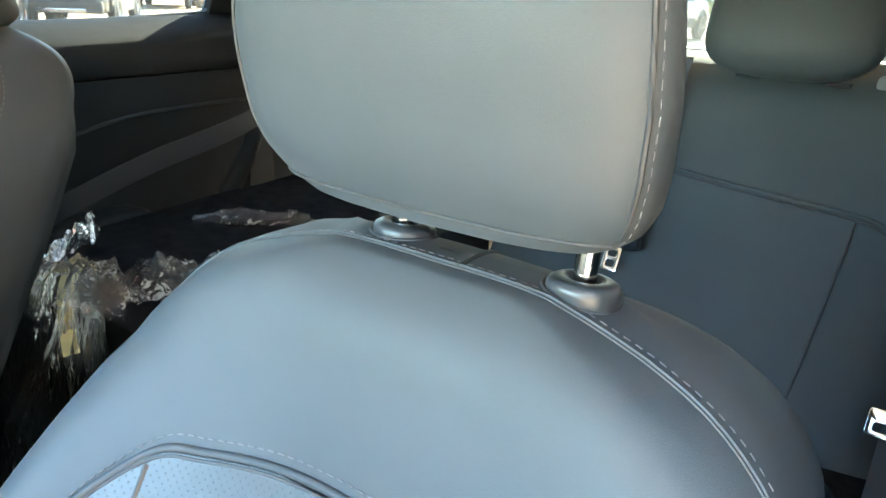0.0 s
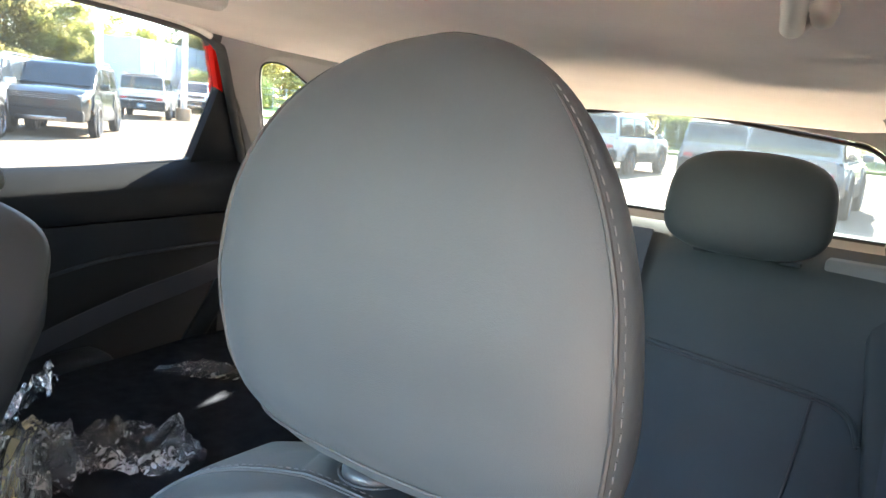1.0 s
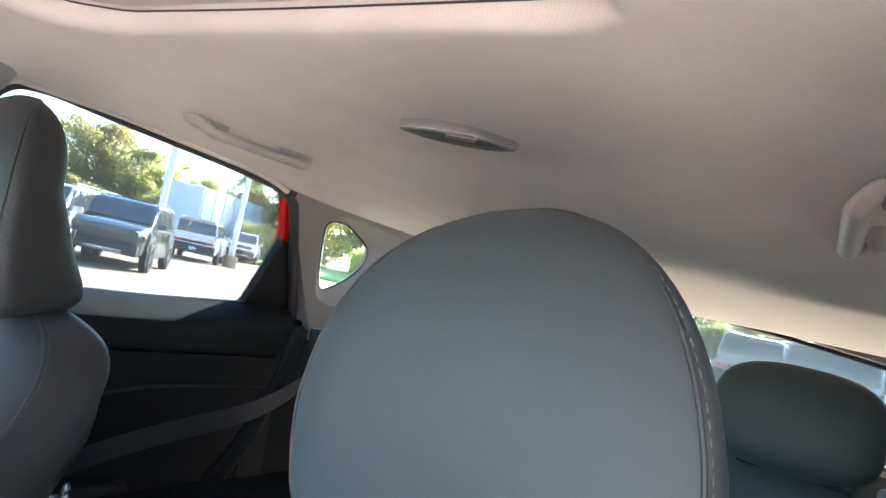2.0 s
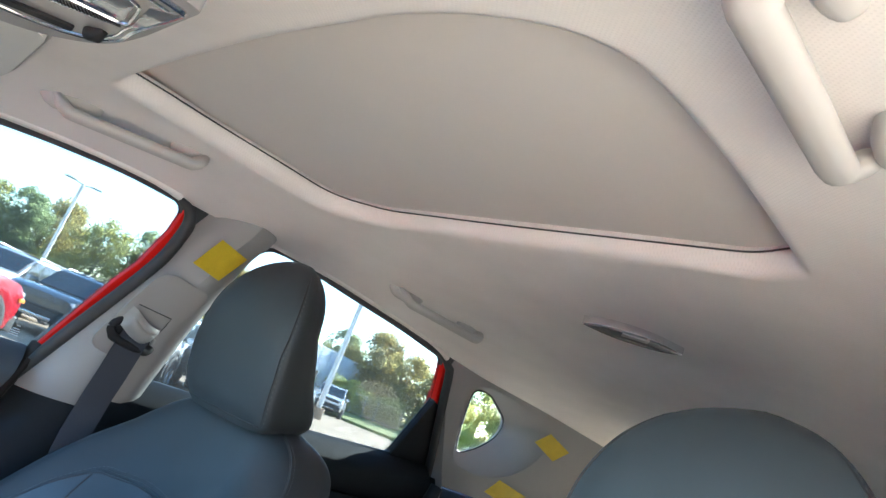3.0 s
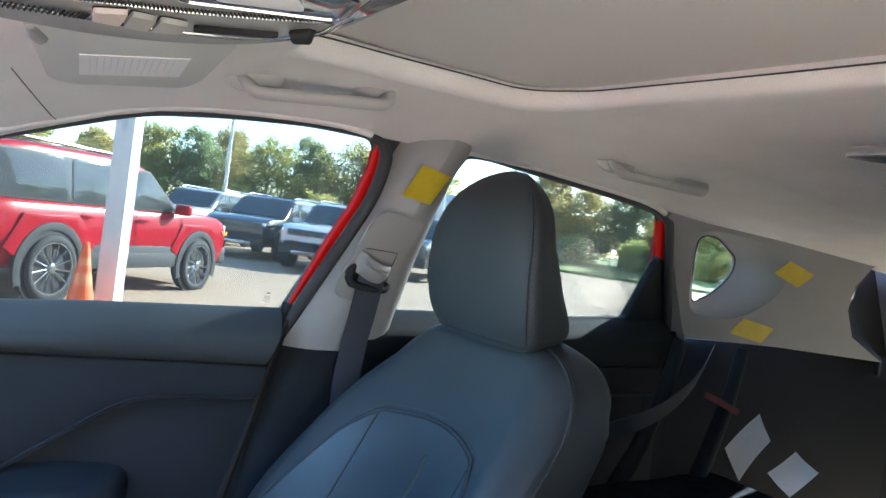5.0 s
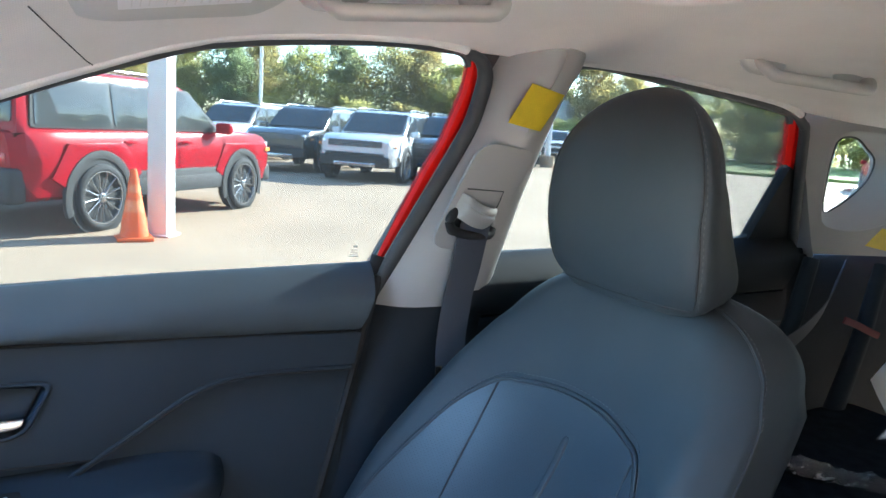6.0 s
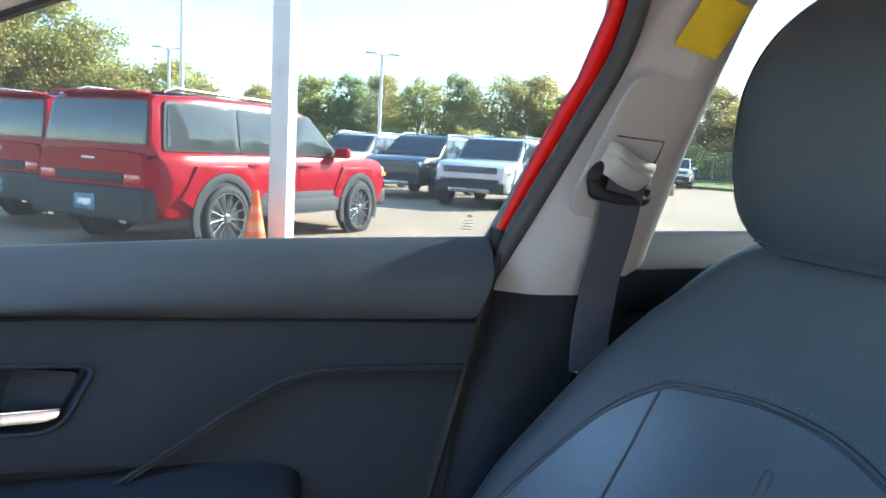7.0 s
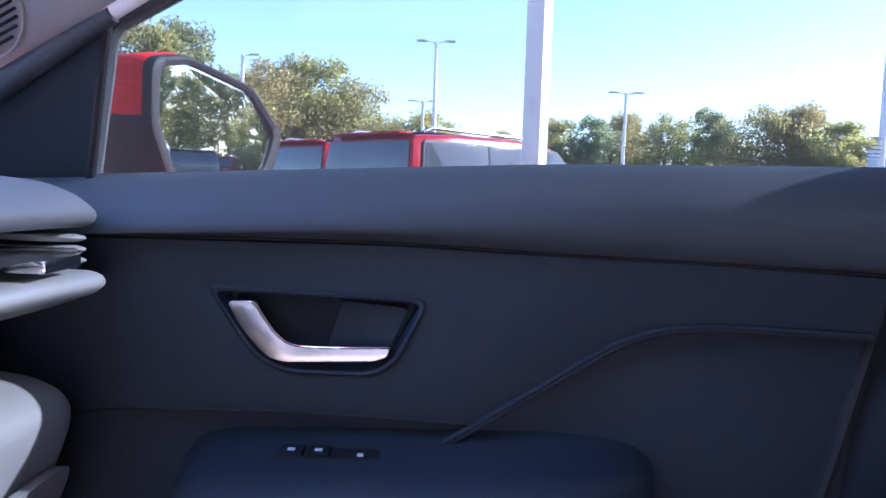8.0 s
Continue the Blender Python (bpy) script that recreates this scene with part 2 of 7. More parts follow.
def plate(outer, holes, frame_fn, thick, bevel=0.0, bm=None):
    """A flat plate cut from an outline (u, v) with holes; frame_fn maps (u, v, depth) to space. Front face at depth 0."""
    bm = bm or bmesh.new()
    faces = {}
    for d in (0.0, thick):
        loops = []
        edges = []
        for loop in [outer, *holes]:
            vs = [bm.verts.new((u, v, d)) for u, v in loop]
            loops.append(vs)
            edges += [bm.edges.new((vs[i], vs[(i + 1) % len(vs)])) for i in range(len(vs))]
        g = bmesh.ops.triangle_fill(bm, use_beauty=True, use_dissolve=False, edges=edges)
        faces[d] = loops
    for la, lb in zip(faces[0.0], faces[thick]):
        for i in range(len(la)):
            j = (i + 1) % len(la)
            bm.faces.new((la[i], la[j], lb[j], lb[i]))
    if bevel:
        es = [e for e in bm.edges if len(e.link_faces) == 2 and abs(e.verts[0].co.z) < 1e-7 and abs(e.verts[1].co.z) < 1e-7
              and e.calc_face_angle(0) > 1.0]
        bmesh.ops.recalc_face_normals(bm, faces=bm.faces)
        bmesh.ops.bevel(bm, geom=es, offset=bevel, segments=2, profile=0.6, affect="EDGES", clamp_overlap=True)
    for v in bm.verts:
        v.co = Vector(frame_fn(*v.co))
    return bm


def rounded(points, r, n=5):
    """A polygon outline with rounded corners; r one radius or one per corner."""
    out = []
    k = len(points)
    for i in range(k):
        p, a, b = Vector(points[i]), Vector(points[i - 1]), Vector(points[(i + 1) % k])
        rr = r[i] if isinstance(r, (list, tuple)) else r
        da, db = (a - p), (b - p)
        la, lb = da.length, db.length
        cut = min(rr, la * 0.48, lb * 0.48)
        s, e = p + da / la * cut, p + db / lb * cut
        for j in range(n + 1):
            t = j / n
            out.append(tuple(s * (1 - t) ** 2 + p * 2 * t * (1 - t) + e * t * t))
    return out


def lerp_table(table, y):
    """Smooth reading of a table of (y, value)."""
    if y <= table[0][0]:
        return table[0][1]
    for (a, va), (b, vb) in zip(table, table[1:]):
        if y <= b:
            return va + (vb - va) * (y - a) / (b - a)
    return table[-1][1]


def dashes(points, length, gap, radius, bm=None, lift=(0, 0, 0)):
    """A row of short stitches along a curve."""
    bm = bm or bmesh.new()
    p = [Vector(q) for q in points]
    run = [0.0]
    for a, b in zip(p, p[1:]):
        run.append(run[-1] + (b - a).length)

    def at(s):
        for i in range(len(p) - 1):
            if s <= run[i + 1]:
                return p[i].lerp(p[i + 1], (s - run[i]) / max(1e-9, run[i + 1] - run[i]))
        return p[-1]
    s = gap
    while s + length < run[-1]:
        a, b = at(s) + Vector(lift), at(s + length) + Vector(lift)
        m = (a + b) / 2
        tube([a, m, b], [radius * 0.7, radius, radius * 0.7], bm=bm, sides=5)
        s += length + gap
    return bm

# ---- ground ----
bm = bmesh.new()
N = 60
for i in range(N + 1):
    for j in range(N + 1):
        u, v = (i / N * 2 - 1), (j / N * 2 - 1)
        bm.verts.new((400 * u * abs(u), 400 * v * abs(v), 0))
bm.verts.ensure_lookup_table()
for i in range(N):
    for j in range(N):
        a = i * (N + 1) + j
        bm.faces.new([bm.verts[k] for k in (a, a + N + 1, a + N + 2, a + 1)])
tagged(part("ground", bm, ASPHALT), "pale sunlit concrete of a large car park", "ground", kind="structure")

# unseen plain wall, added to cut the light from the open driver side
STUCCO = mat("warm_stucco", (0.17, 0.152, 0.142), 0.9, vary=0.15, scale=1.2, bump=0.4, bump_scale=120, spec=0.1)
tagged(part("wall_side_block", box(bmesh.new(), 5.2, 0.5, 3.0, 3.0, 18.0, 6.0, 0.02), STUCCO), "unseen stucco wall added to cut light from the driver side", "building wall", kind="structure")
# second unseen wall, added to keep low sky light off the driver's headrest
tagged(part("wall_sky_block", box(bmesh.new(), 2.05, -8.4, 1.6, 3.3, 0.4, 3.2, 0.02), STUCCO), "unseen stucco wall added ahead to block low sky light", "building wall", kind="structure")


# ---- our car: sizes ----
def glass_x(z):
    """Half-width of the side glass at a height."""
    return 0.733 - 0.3586 * (z - 1.154)


ROOF_MID = [(-0.1, 1.445), (0.0, 1.465), (0.1, 1.482), (0.25, 1.503), (0.33, 1.522), (0.5, 1.532), (0.8, 1.528), (0.95, 1.512), (1.08, 1.503), (1.16, 1.496), (1.3, 1.482), (1.6, 1.454), (2.15, 1.390)]
ROOF_EDGE = [(-0.1, 1.315), (0.005, 1.362), (0.093, 1.399), (0.209, 1.441), (0.33, 1.460), (0.46, 1.470), (0.6, 1.470), (0.8, 1.470), (0.95, 1.466),
             (1.15, 1.452), (1.31, 1.438), (1.6, 1.415), (2.15, 1.36)]


def soft_table(table, y):
    """Reading of a table of (y, value) along a smooth curve."""
    k = [p[0] for p in table]
    y = min(max(y, k[0]), k[-1])
    i = max(0, min(len(k) - 2, sum(1 for q in k if q <= y) - 1))

    def slope(j):
        a, b = max(0, j - 1), min(len(k) - 1, j + 1)
        return (table[b][1] - table[a][1]) / (k[b] - k[a])
    h = k[i + 1] - k[i]
    f = (y - k[i]) / h
    return ((2 * f ** 3 - 3 * f * f + 1) * table[i][1] + (f ** 3 - 2 * f * f + f) * h * slope(i)
            + (3 * f * f - 2 * f ** 3) * table[i + 1][1] + (f ** 3 - f * f) * h * slope(i + 1))


def roof_z(x, y):
    mid, edge = soft_table(ROOF_MID, y), soft_table(ROOF_EDGE, y)
    half = glass_x(edge) - 0.012 - max(0.0, y - 1.3) * 0.14
    f = min(1.0, abs(x) / half)
    back = max(0.0, y - 1.112 - 0.42 * x * x)          # the lining folds down behind the roof lamp
    return mid - (mid - edge) * f ** 3.2 - 0.020 * (1 - math.exp(-back / 0.075)) * (1 - f ** 4), half


# ---- headliner with the opening of the sunroof ----
hole = rounded([(-0.344, 0.316), (0.0, 0.326), (0.21, 0.343), (0.318, 0.395), (0.327, 0.55), (0.319, 0.752), (0.27, 0.779), (-0.05, 0.755), (-0.30, 0.722), (-0.363, 0.67), (-0.370, 0.45)],
               [0.02, 0.06, 0.08, 0.07, 0.06, 0.012, 0.05, 0.1, 0.05, 0.05, 0.06], n=5)
cx, cy = -0.01, 0.55
bm = bmesh.new()
rows = []
fine_hole = []
for a, b in zip(hole, hole[1:] + hole[:1]):
    d = math.dist(a, b)
    k = max(1, int(d / 0.02))
    fine_hole += [(a[0] + (b[0] - a[0]) * i / k, a[1] + (b[1] - a[1]) * i / k) for i in range(k)]
Y0, Y1 = -0.07, 2.12
for rise, inset in ((0.030, 0.004), (0.018, 0.003), (0.009, 0.0), (0.003, -0.005), (0.0, -0.014)):
    row = []
    for hx, hy in fine_hole:
        d = Vector((hx - cx, hy - cy)).normalized()
        x, y = hx - d.x * inset, hy - d.y * inset
        row.append((x, y, roof_z(x, y)[0] + rise))
    rows.append(row)
STEPS = 64
for k in range(1, STEPS + 1):
    f = k / STEPS
    row = []
    for hx, hy in fine_hole:
        d = Vector((hx - cx, hy - cy)).normalized()
        hx2, hy2 = hx + d.x * 0.014, hy + d.y * 0.014
        t = 1e9
        if d.y > 1e-6:
            t = min(t, (Y1 - hy2) / d.y)
        if d.y < -1e-6:
            t = min(t, (Y0 - hy2) / d.y)
        lo, hi = 0.0, t
        for _ in range(30):
            m = (lo + hi) / 2
            if abs(hx2 + d.x * m) > roof_z(0, hy2 + d.y * m)[1]:
                hi = m
            else:
                lo = m
        t = lo
        x, y = hx2 + d.x * t * f, hy2 + d.y * t * f
        row.append((x, y, roof_z(x, y)[0]))
    rows.append(row)
bm = rings(rows, caps=False)
headliner = tagged(part("ceiling", bm, HEADLINER, angle=60), "light grey woven fabric headliner of a car", "headliner", kind="structure")
sol = headliner.modifiers.new("thickness", "SOLIDIFY")
sol.thickness, sol.offset = 0.006, 1.0

# joint between headliner and front pillar covers
for s in (-1, 1):
    line = [Vector((s * x, y, roof_z(x, y)[0] - 0.0006)) for x, y in ((0.625, 0.100), (0.60, 0.088), (0.55, 0.070), (0.50, 0.054), (0.45, 0.040))]
    tagged(part("trim_joint", tube(line, 0.0006, sides=5), RUBBER), "fine dark joint in the headliner", "trim joint", kind="structure")
# dark ring that draws the shaded gap between lip and shade panel
gasket = []
for hx, hy in fine_hole:
    d = Vector((hx - cx, hy - cy)).normalized()
    x, y = hx - d.x * 0.0055, hy - d.y * 0.0055
    gasket.append(Vector((x, y, min(roof_z(x, y)[0] + 0.0245, 1.5485))))
tagged(part("trim_gap_shade", tube(gasket, 0.0011, closed=True, sides=6), SEAL), "thin dark ring drawn for the shaded gap round the roof opening", "gasket", kind="structure")

# closed shade under the sunroof
bm = bmesh.new()
rows = []
for i in range(13):
    y = 0.27 + 0.56 * i / 12
    rows.append([(x, y, 1.551 + 0.006 * (1 - (x / 0.4) ** 2)) for x in (-0.42 + 0.84 * j / 16 for j in range(17))])
shade = part("sunroof_shade", sheet(rows, 0.008, toward=(0, 0, -1)), SHADE)
tagged(shade, "closed grey fabric shade in the roof opening", "sunroof shade")

# outer roof skin
rows = []
for i in range(24):
    y = -0.12 + 2.34 * i / 23
    half = roof_z(0, y)[1] + 0.03
    rows.append([(x, y, roof_z(x * 0.94, y)[0] + 0.065 - 0.028 * (abs(x) / half) ** 6) for x in (half * (-1 + 2 * j / 20) for j in range(21))])
tagged(part("car_roof", sheet(rows, 0.01, toward=(0, 0, 1)), RED_PAINT), "red painted steel roof of the car", "car roof", kind="structure")

# ---- floor, front bulkhead, tail ----
bm = bmesh.new()
box(bm, 0, 0.85, 0.33, 1.40, 3.0, 0.04, 0.005)
box(bm, 0, 0.1, 0.42, 0.20, 1.3, 0.14, 0.03)
tagged(part("floor", bm, CARPET), "black carpeted floor of the car", "floor", kind="structure")


def side_frame(s, ring_fn=glass_x, out=0.0):
    """Maps (y, z, depth) to the leaning plane of the side glass; depth goes outward."""
    return lambda u, v, d: (s * (ring_fn(v) + out + d), u, v)


FRONT_GLASS = [(-0.262, 1.1265), (0.10, 1.1445), (0.490, 1.155), (0.543, 1.305), (0.561, 1.349), (0.5755, 1.43), (0.566, 1.467), (0.46, 1.468), (0.33, 1.456), (0.21, 1.438), (0.093, 1.395),
               (0.005, 1.360), (-0.224, 1.250)]
REAR_GLASS = [(0.664, 1.166), (1.10, 1.174), (1.314, 1.186), (1.338, 1.337), (1.300, 1.412), (1.284, 1.432), (1.15, 1.447), (0.94, 1.461), (0.800, 1.472), (0.742, 1.466), (0.708, 1.385)]


def grow(loop, d):
    """An outline moved outward by d."""
    k = len(loop)
    area = sum(loop[i][0] * loop[(i + 1) % k][1] - loop[(i + 1) % k][0] * loop[i][1] for i in range(k))
    sg = 1 if area > 0 else -1
    out = []
    for i in range(k):
        a, p, b = Vector(loop[i - 1]), Vector(loop[i]), Vector(loop[(i + 1) % k])
        n1 = Vector(((p - a).y, -(p - a).x)).normalized() * sg
        n2 = Vector(((b - p).y, -(b - p).x)).normalized() * sg
        n = (n1 + n2)
        n = n / max(0.5, n.length_squared / 2)
        out.append(tuple(p + n * d))
    return out


def smooth_loop(loop, r=0.025):
    return rounded(loop, r, 4)


def window_set(s, outline, parent, corner, strip, seal, seal_in, top):
    """Glass, painted frame and rubber seal of one side window."""
    glass_loop = rounded(outline, corner, 4)
    part("glass", plate(smooth_loop(grow(outline, 0.012)), [], side_frame(s, out=0.010), 0.004), GLASS, parent, "clear tempered window glass", smooth=False)
    part("frame", plate(smooth_loop(grow(outline, 0.045), 0.05), [glass_loop], side_frame(s, out=0.0), 0.018, 0.002), SEAL, parent, "dark grey window frame")
    # painted strip along the rear edge of the opening
    part("painted_strip", plate(strip, [], lambda u, v, dd: (s * (glass_x(v) - 0.005 + dd), u, v), 0.025, 0.002), RED_PAINT, parent, "red painted edge of the door frame")
    a, b = top
    for run in (seal[:a + 1], seal[b:]):
        line = spline(run, 70)
        pts = [Vector((s * (glass_x(q.y) - seal_in), q.x, q.y)) for q in line]
        part("rubber_seal", tube(pts, [max(0.002, q.z) for q in line], sides=10, up=(1, 0, 0)), SEAL, parent, "dark grey rubber door seal")
    line = spline([(u, v + 0.003, r) for u, v, r in seal[a - 1:b + 2]], 70)
    part("lining_lip", tube([Vector((s * (glass_x(q.y) - 0.022), q.x, q.y)) for q in line], 0.0062, sides=10, up=(1, 0, 0)), HEADLINER, parent, "pale lining edge along the window top")


FRONT_STRIP = [(0.485, 1.150), (0.500, 1.150), (0.557, 1.306), (0.577, 1.350), (0.583, 1.421), (0.581, 1.448), (0.572, 1.466), (0.566, 1.466), (0.570, 1.450), (0.570, 1.420), (0.555, 1.349), (0.537, 1.305)]
# (along, height, radius)
FRONT_SEAL = [(0.478, 1.08, 0.004), (0.499, 1.162, 0.011), (0.5555, 1.307, 0.0115), (0.576, 1.37, 0.0115), (0.5815, 1.42, 0.0115), (0.579, 1.443, 0.011), (0.567, 1.459, 0.009), (0.545, 1.467, 0.006), (0.51, 1.471, 0.004), (0.46, 1.472, 0.003), (0.33, 1.463, 0.003),
              (0.21, 1.445, 0.003), (0.09, 1.403, 0.003), (0.0, 1.366, 0.003), (-0.10, 1.314, 0.004), (-0.21, 1.256, 0.007), (-0.312, 1.200, 0.0115), (-0.45, 1.126, 0.0115)]
REAR_STRIP = [(1.286, 1.432), (1.303, 1.430), (1.312, 1.412), (1.352, 1.331), (1.337, 1.338), (1.299, 1.412)]
REAR_SEAL = [(0.640, 1.12, 0.010), (0.645, 1.166, 0.010), (0.668, 1.28, 0.010), (0.686, 1.385, 0.010), (0.706, 1.44, 0.008), (0.735, 1.470, 0.005), (0.80, 1.477, 0.003), (0.94, 1.467, 0.003), (1.15, 1.453, 0.003), (1.23, 1.443, 0.004), (1.275, 1.431, 0.007),
             (1.303, 1.418, 0.0095), (1.319, 1.402, 0.0105), (1.375, 1.306, 0.0105), (1.445, 1.186, 0.0105), (1.48, 1.12, 0.0105)]


# ---- doors ----
FRONT_BELT = [(-0.42, 1.118), (-0.27, 1.1265), (0.0, 1.1405), (0.16, 1.149), (0.48, 1.156)]
REAR_BELT = [(0.60, 1.163), (0.72, 1.166), (1.10, 1.174), (1.34, 1.187), (1.45, 1.192)]


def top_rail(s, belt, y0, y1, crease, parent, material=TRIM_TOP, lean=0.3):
    """Padded top of a door trim, rolling over from the glass to the crease."""
    rows = []
    for i in range(25):
        y = y0 + (y1 - y0) * i / 24
        b, c = lerp_table(belt, y), lerp_table(crease, y)
        prof = [(0.741, b - 0.006), (0.738, b + 0.001), (0.728, b + 0.001), (0.712, b - 0.006), (0.697, b - 0.016), (0.684, b - 0.028), (0.677, b - 0.036),
                (0.6735, b - 0.043), (0.673, b - 0.050), (0.676, (b - 0.05) * 0.55 + c * 0.45), (0.684, c + 0.008), (0.690, c + 0.002), (0.697, c)]
        rows.append([(s * x, y + (z - 1.15) * lean * i / 24, z) for x, z in prof])
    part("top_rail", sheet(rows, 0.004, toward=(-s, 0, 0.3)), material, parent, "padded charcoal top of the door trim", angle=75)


def door_front(s):
    d = thing("front_door", "red front passenger door with charcoal inner trim, closed", "car door", at=(0, 0, 0))
    window_set(s, FRONT_GLASS, d, [0.004, 0.03, 0.01, 0.03, 0.03, 0.03, 0.02, 0.04, 0.04, 0.04, 0.04, 0.04, 0.012], FRONT_STRIP, FRONT_SEAL, 0.026, (7, 15))
    part("backing", plate([(-0.42, 0.42), (0.44, 0.42), (0.478, 1.10), (0.47, 1.13), (-0.42, 1.10)], [], lambda u, v, dd: (s * (0.716 + dd), u, v), 0.02), TRIM_BLACK, d)
    crease = [(-0.42, 1.077), (-0.26, 1.078), (0.02, 1.078), (0.167, 1.072), (0.441, 1.064), (0.5, 1.062)]
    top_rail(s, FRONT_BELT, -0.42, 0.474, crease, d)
    part("edge_seal", tube([(s * 0.735, 0.497, 1.165), (s * 0.732, 0.477, 1.09), (s * 0.730, 0.448, 0.97), (s * 0.73, 0.40, 0.78), (s * 0.73, 0.35, 0.58)], 0.015, sides=10, up=(1, 0, 0)), RUBBER, d)
    part("edge_lip", tube([(s * 0.712, 0.485, 1.14), (s * 0.712, 0.462, 1.05), (s * 0.712, 0.436, 0.94), (s * 0.712, 0.392, 0.76), (s * 0.712, 0.345, 0.58)], 0.007, sides=8, up=(1, 0, 0)), RUBBER, d)
    inner = lambda base: (lambda u, v, dd: (s * (base + 0.018 * max(0.0, (0.95 - v)) + dd), u, v))
    # middle panel with the cut-out of the handle
    low = [(-0.42, 0.908), (-0.272, 0.917), (-0.224, 0.923), (-0.15, 0.925), (-0.075, 0.925), (0.024, 0.921), (0.090, 0.918)]
    rise = [(0.109, 0.930), (0.153, 0.958), (0.201, 0.989), (0.235, 1.005), (0.264, 1.012), (0.304, 1.0145), (0.369, 1.013), (0.445, 1.010)]
    top = [(0.454, 1.059), (0.30, 1.066), (0.167, 1.0695), (0.02, 1.0745), (-0.26, 1.0745), (-0.42, 1.074)]
    cup = rounded([(-0.137, 1.0325), (0.048, 1.026), (0.015, 0.962), (-0.090, 0.9645)], [0.012, 0.014, 0.026, 0.03], 5)
    part("middle_panel", plate(low + rise + top, [cup], inner(0.694), 0.020, 0.0025), TRIM_SOFT, d, "dark charcoal door panel")
    # lower panel behind it, with the map pocket
    lower = [(-0.42, 0.45), (0.40, 0.45), (0.43, 0.80), (0.447, 1.012), (0.30, 1.02), (0.2, 1.0), (0.06, 0.92), (-0.42, 0.925)]
    part("lower_panel", plate(lower, [], inner(0.710), 0.01, 0.002), TRIM_SOFT, d, "dark charcoal lower door panel")
    edge_line = [(0.065, 0.899), (0.109, 0.927), (0.153, 0.955), (0.201, 0.986), (0.235, 1.002), (0.264, 1.009), (0.304, 1.0115), (0.369, 1.010), (0.440, 1.007)]
    ridge = [Vector(inner(0.6945)(q.x, q.y, 0)) for q in spline([(u, v, 0) for u, v in edge_line], 48)]
    part("ridge", tube(ridge, 0.0030, sides=8), TRIM_SOFT, d)
    # three black tubes draw in the shade of the panel's grooves
    part("ridge_shade_line", tube([q + Vector((-s * 0.001, 0.0010, -0.0040)) for q in ridge], 0.0017, sides=6), RUBBER, d)
    part("low_shade_line", tube([Vector(inner(0.6935)(q.x, q.y, 0)) for q in spline([(u, v, 0) for u, v in low], 30)], 0.0012, sides=6), RUBBER, d)
    part("crease_shade_line", tube([Vector(inner(0.6935)(q.x, q.y, 0)) for q in spline([(-0.42, 1.0765, 0), (-0.26, 1.0768, 0), (0.02, 1.0765, 0), (0.167, 1.071, 0), (0.30, 1.0675, 0), (0.452, 1.061, 0)], 30)], 0.0014, sides=6), RUBBER, d)
    # handle cup and lever
    rows = []
    for k, (sc, dep) in enumerate(((1.06, -0.002), (1.03, -0.004), (0.99, -0.003), (0.96, 0.004), (0.93, 0.020), (0.80, 0.024))):
        c = Vector((-0.042, 0.996))
        rows.append([(s * (0.694 + dep), c.x + (u - c.x) * sc, c.y + (v - c.y) * (sc if sc < 1 else 1 + (sc - 1) * 2)) for u, v in cup])
    rows.append([(s * 0.719, -0.042, 0.996)] * len(cup))
    part("handle_cup", rings(rows, caps=False), TRIM_SOFT, d, "recessed charcoal handle bowl")
    facet = [(-0.026, 1.0225), (0.034, 1.0195), (0.012, 0.974), (-0.040, 0.978)]
    part("bowl_facet", plate(rounded(facet, [0.004, 0.008, 0.014, 0.004], 4), [], lambda u, v, dd: (s * (0.6985 + 0.20 * (0.036 - u) + dd), u, v), 0.010, 0.002), TRIM_SOFT, d)
    rim = [Vector((s * 0.6925, -0.042 + (u + 0.042) * 1.045, 0.996 + (v - 0.996) * 1.10)) for u, v in cup]
    part("bowl_rim", tube(rim, 0.0012, closed=True, sides=6), RUBBER, d)
    lever = rounded([(-0.124, 1.022), (-0.099, 1.023), (-0.093, 1.013), (-0.083, 0.998), (-0.072, 0.988), (-0.060, 0.985), (-0.037, 0.9845), (0.018, 0.986), (0.016, 0.978), (0.006, 0.974), (-0.076, 0.971), (-0.089, 0.976), (-0.103, 0.991), (-0.115, 1.006)],
                    [0.004, 0.005, 0.004, 0.006, 0.008, 0.008, 0.01, 0.002, 0.003, 0.005, 0.010, 0.008, 0.01, 0.01], 3)
    part("lever", plate(lever, [], lambda u, v, dd: (s * (0.689 - 0.10 * max(0.0, 0.984 - v) + 0.16 * max(0.0, v - 0.995) + dd), u, v), 0.010, 0.003), LEVER, d, "satin chrome inner door lever")
    part("lever_edge", tube([(s * 0.6885, u, v) for u, v in lever[4:32]], 0.0012, sides=6), STEEL, d)
    # armrest with its switches
    rows = []
    for i in range(33):
        f = i / 32
        y = -0.165 + 0.42 * f
        e = min(1, f / 0.14, (1 - f) / 0.30)
        e = math.sqrt(max(0.0, 1 - (1 - e) ** 2))
        w = 0.012 + 0.085 * e
        h = 0.02 + 0.08 * e
        zt = 0.872 + 0.024 * e + 0.006 * f
        prof = [(0.716, zt + 0.010), (0.702, zt + 0.004), (0.694, zt + 0.001), (0.70 - w * 0.70, zt - 0.001), (0.70 - w * 0.88, zt - 0.005), (0.70 - w * 0.97, zt - 0.013), (0.70 - w, zt - 0.025), (0.70 - w * 0.96, zt - h * 0.6), (0.70 - w * 0.6, zt - h), (0.716, zt - h - 0.03)]
        rows.append([(s * x, y, z) for x, z in prof])
    part("armrest", rings(rows), TRIM_SOFT, d, "charcoal door armrest", angle=60)
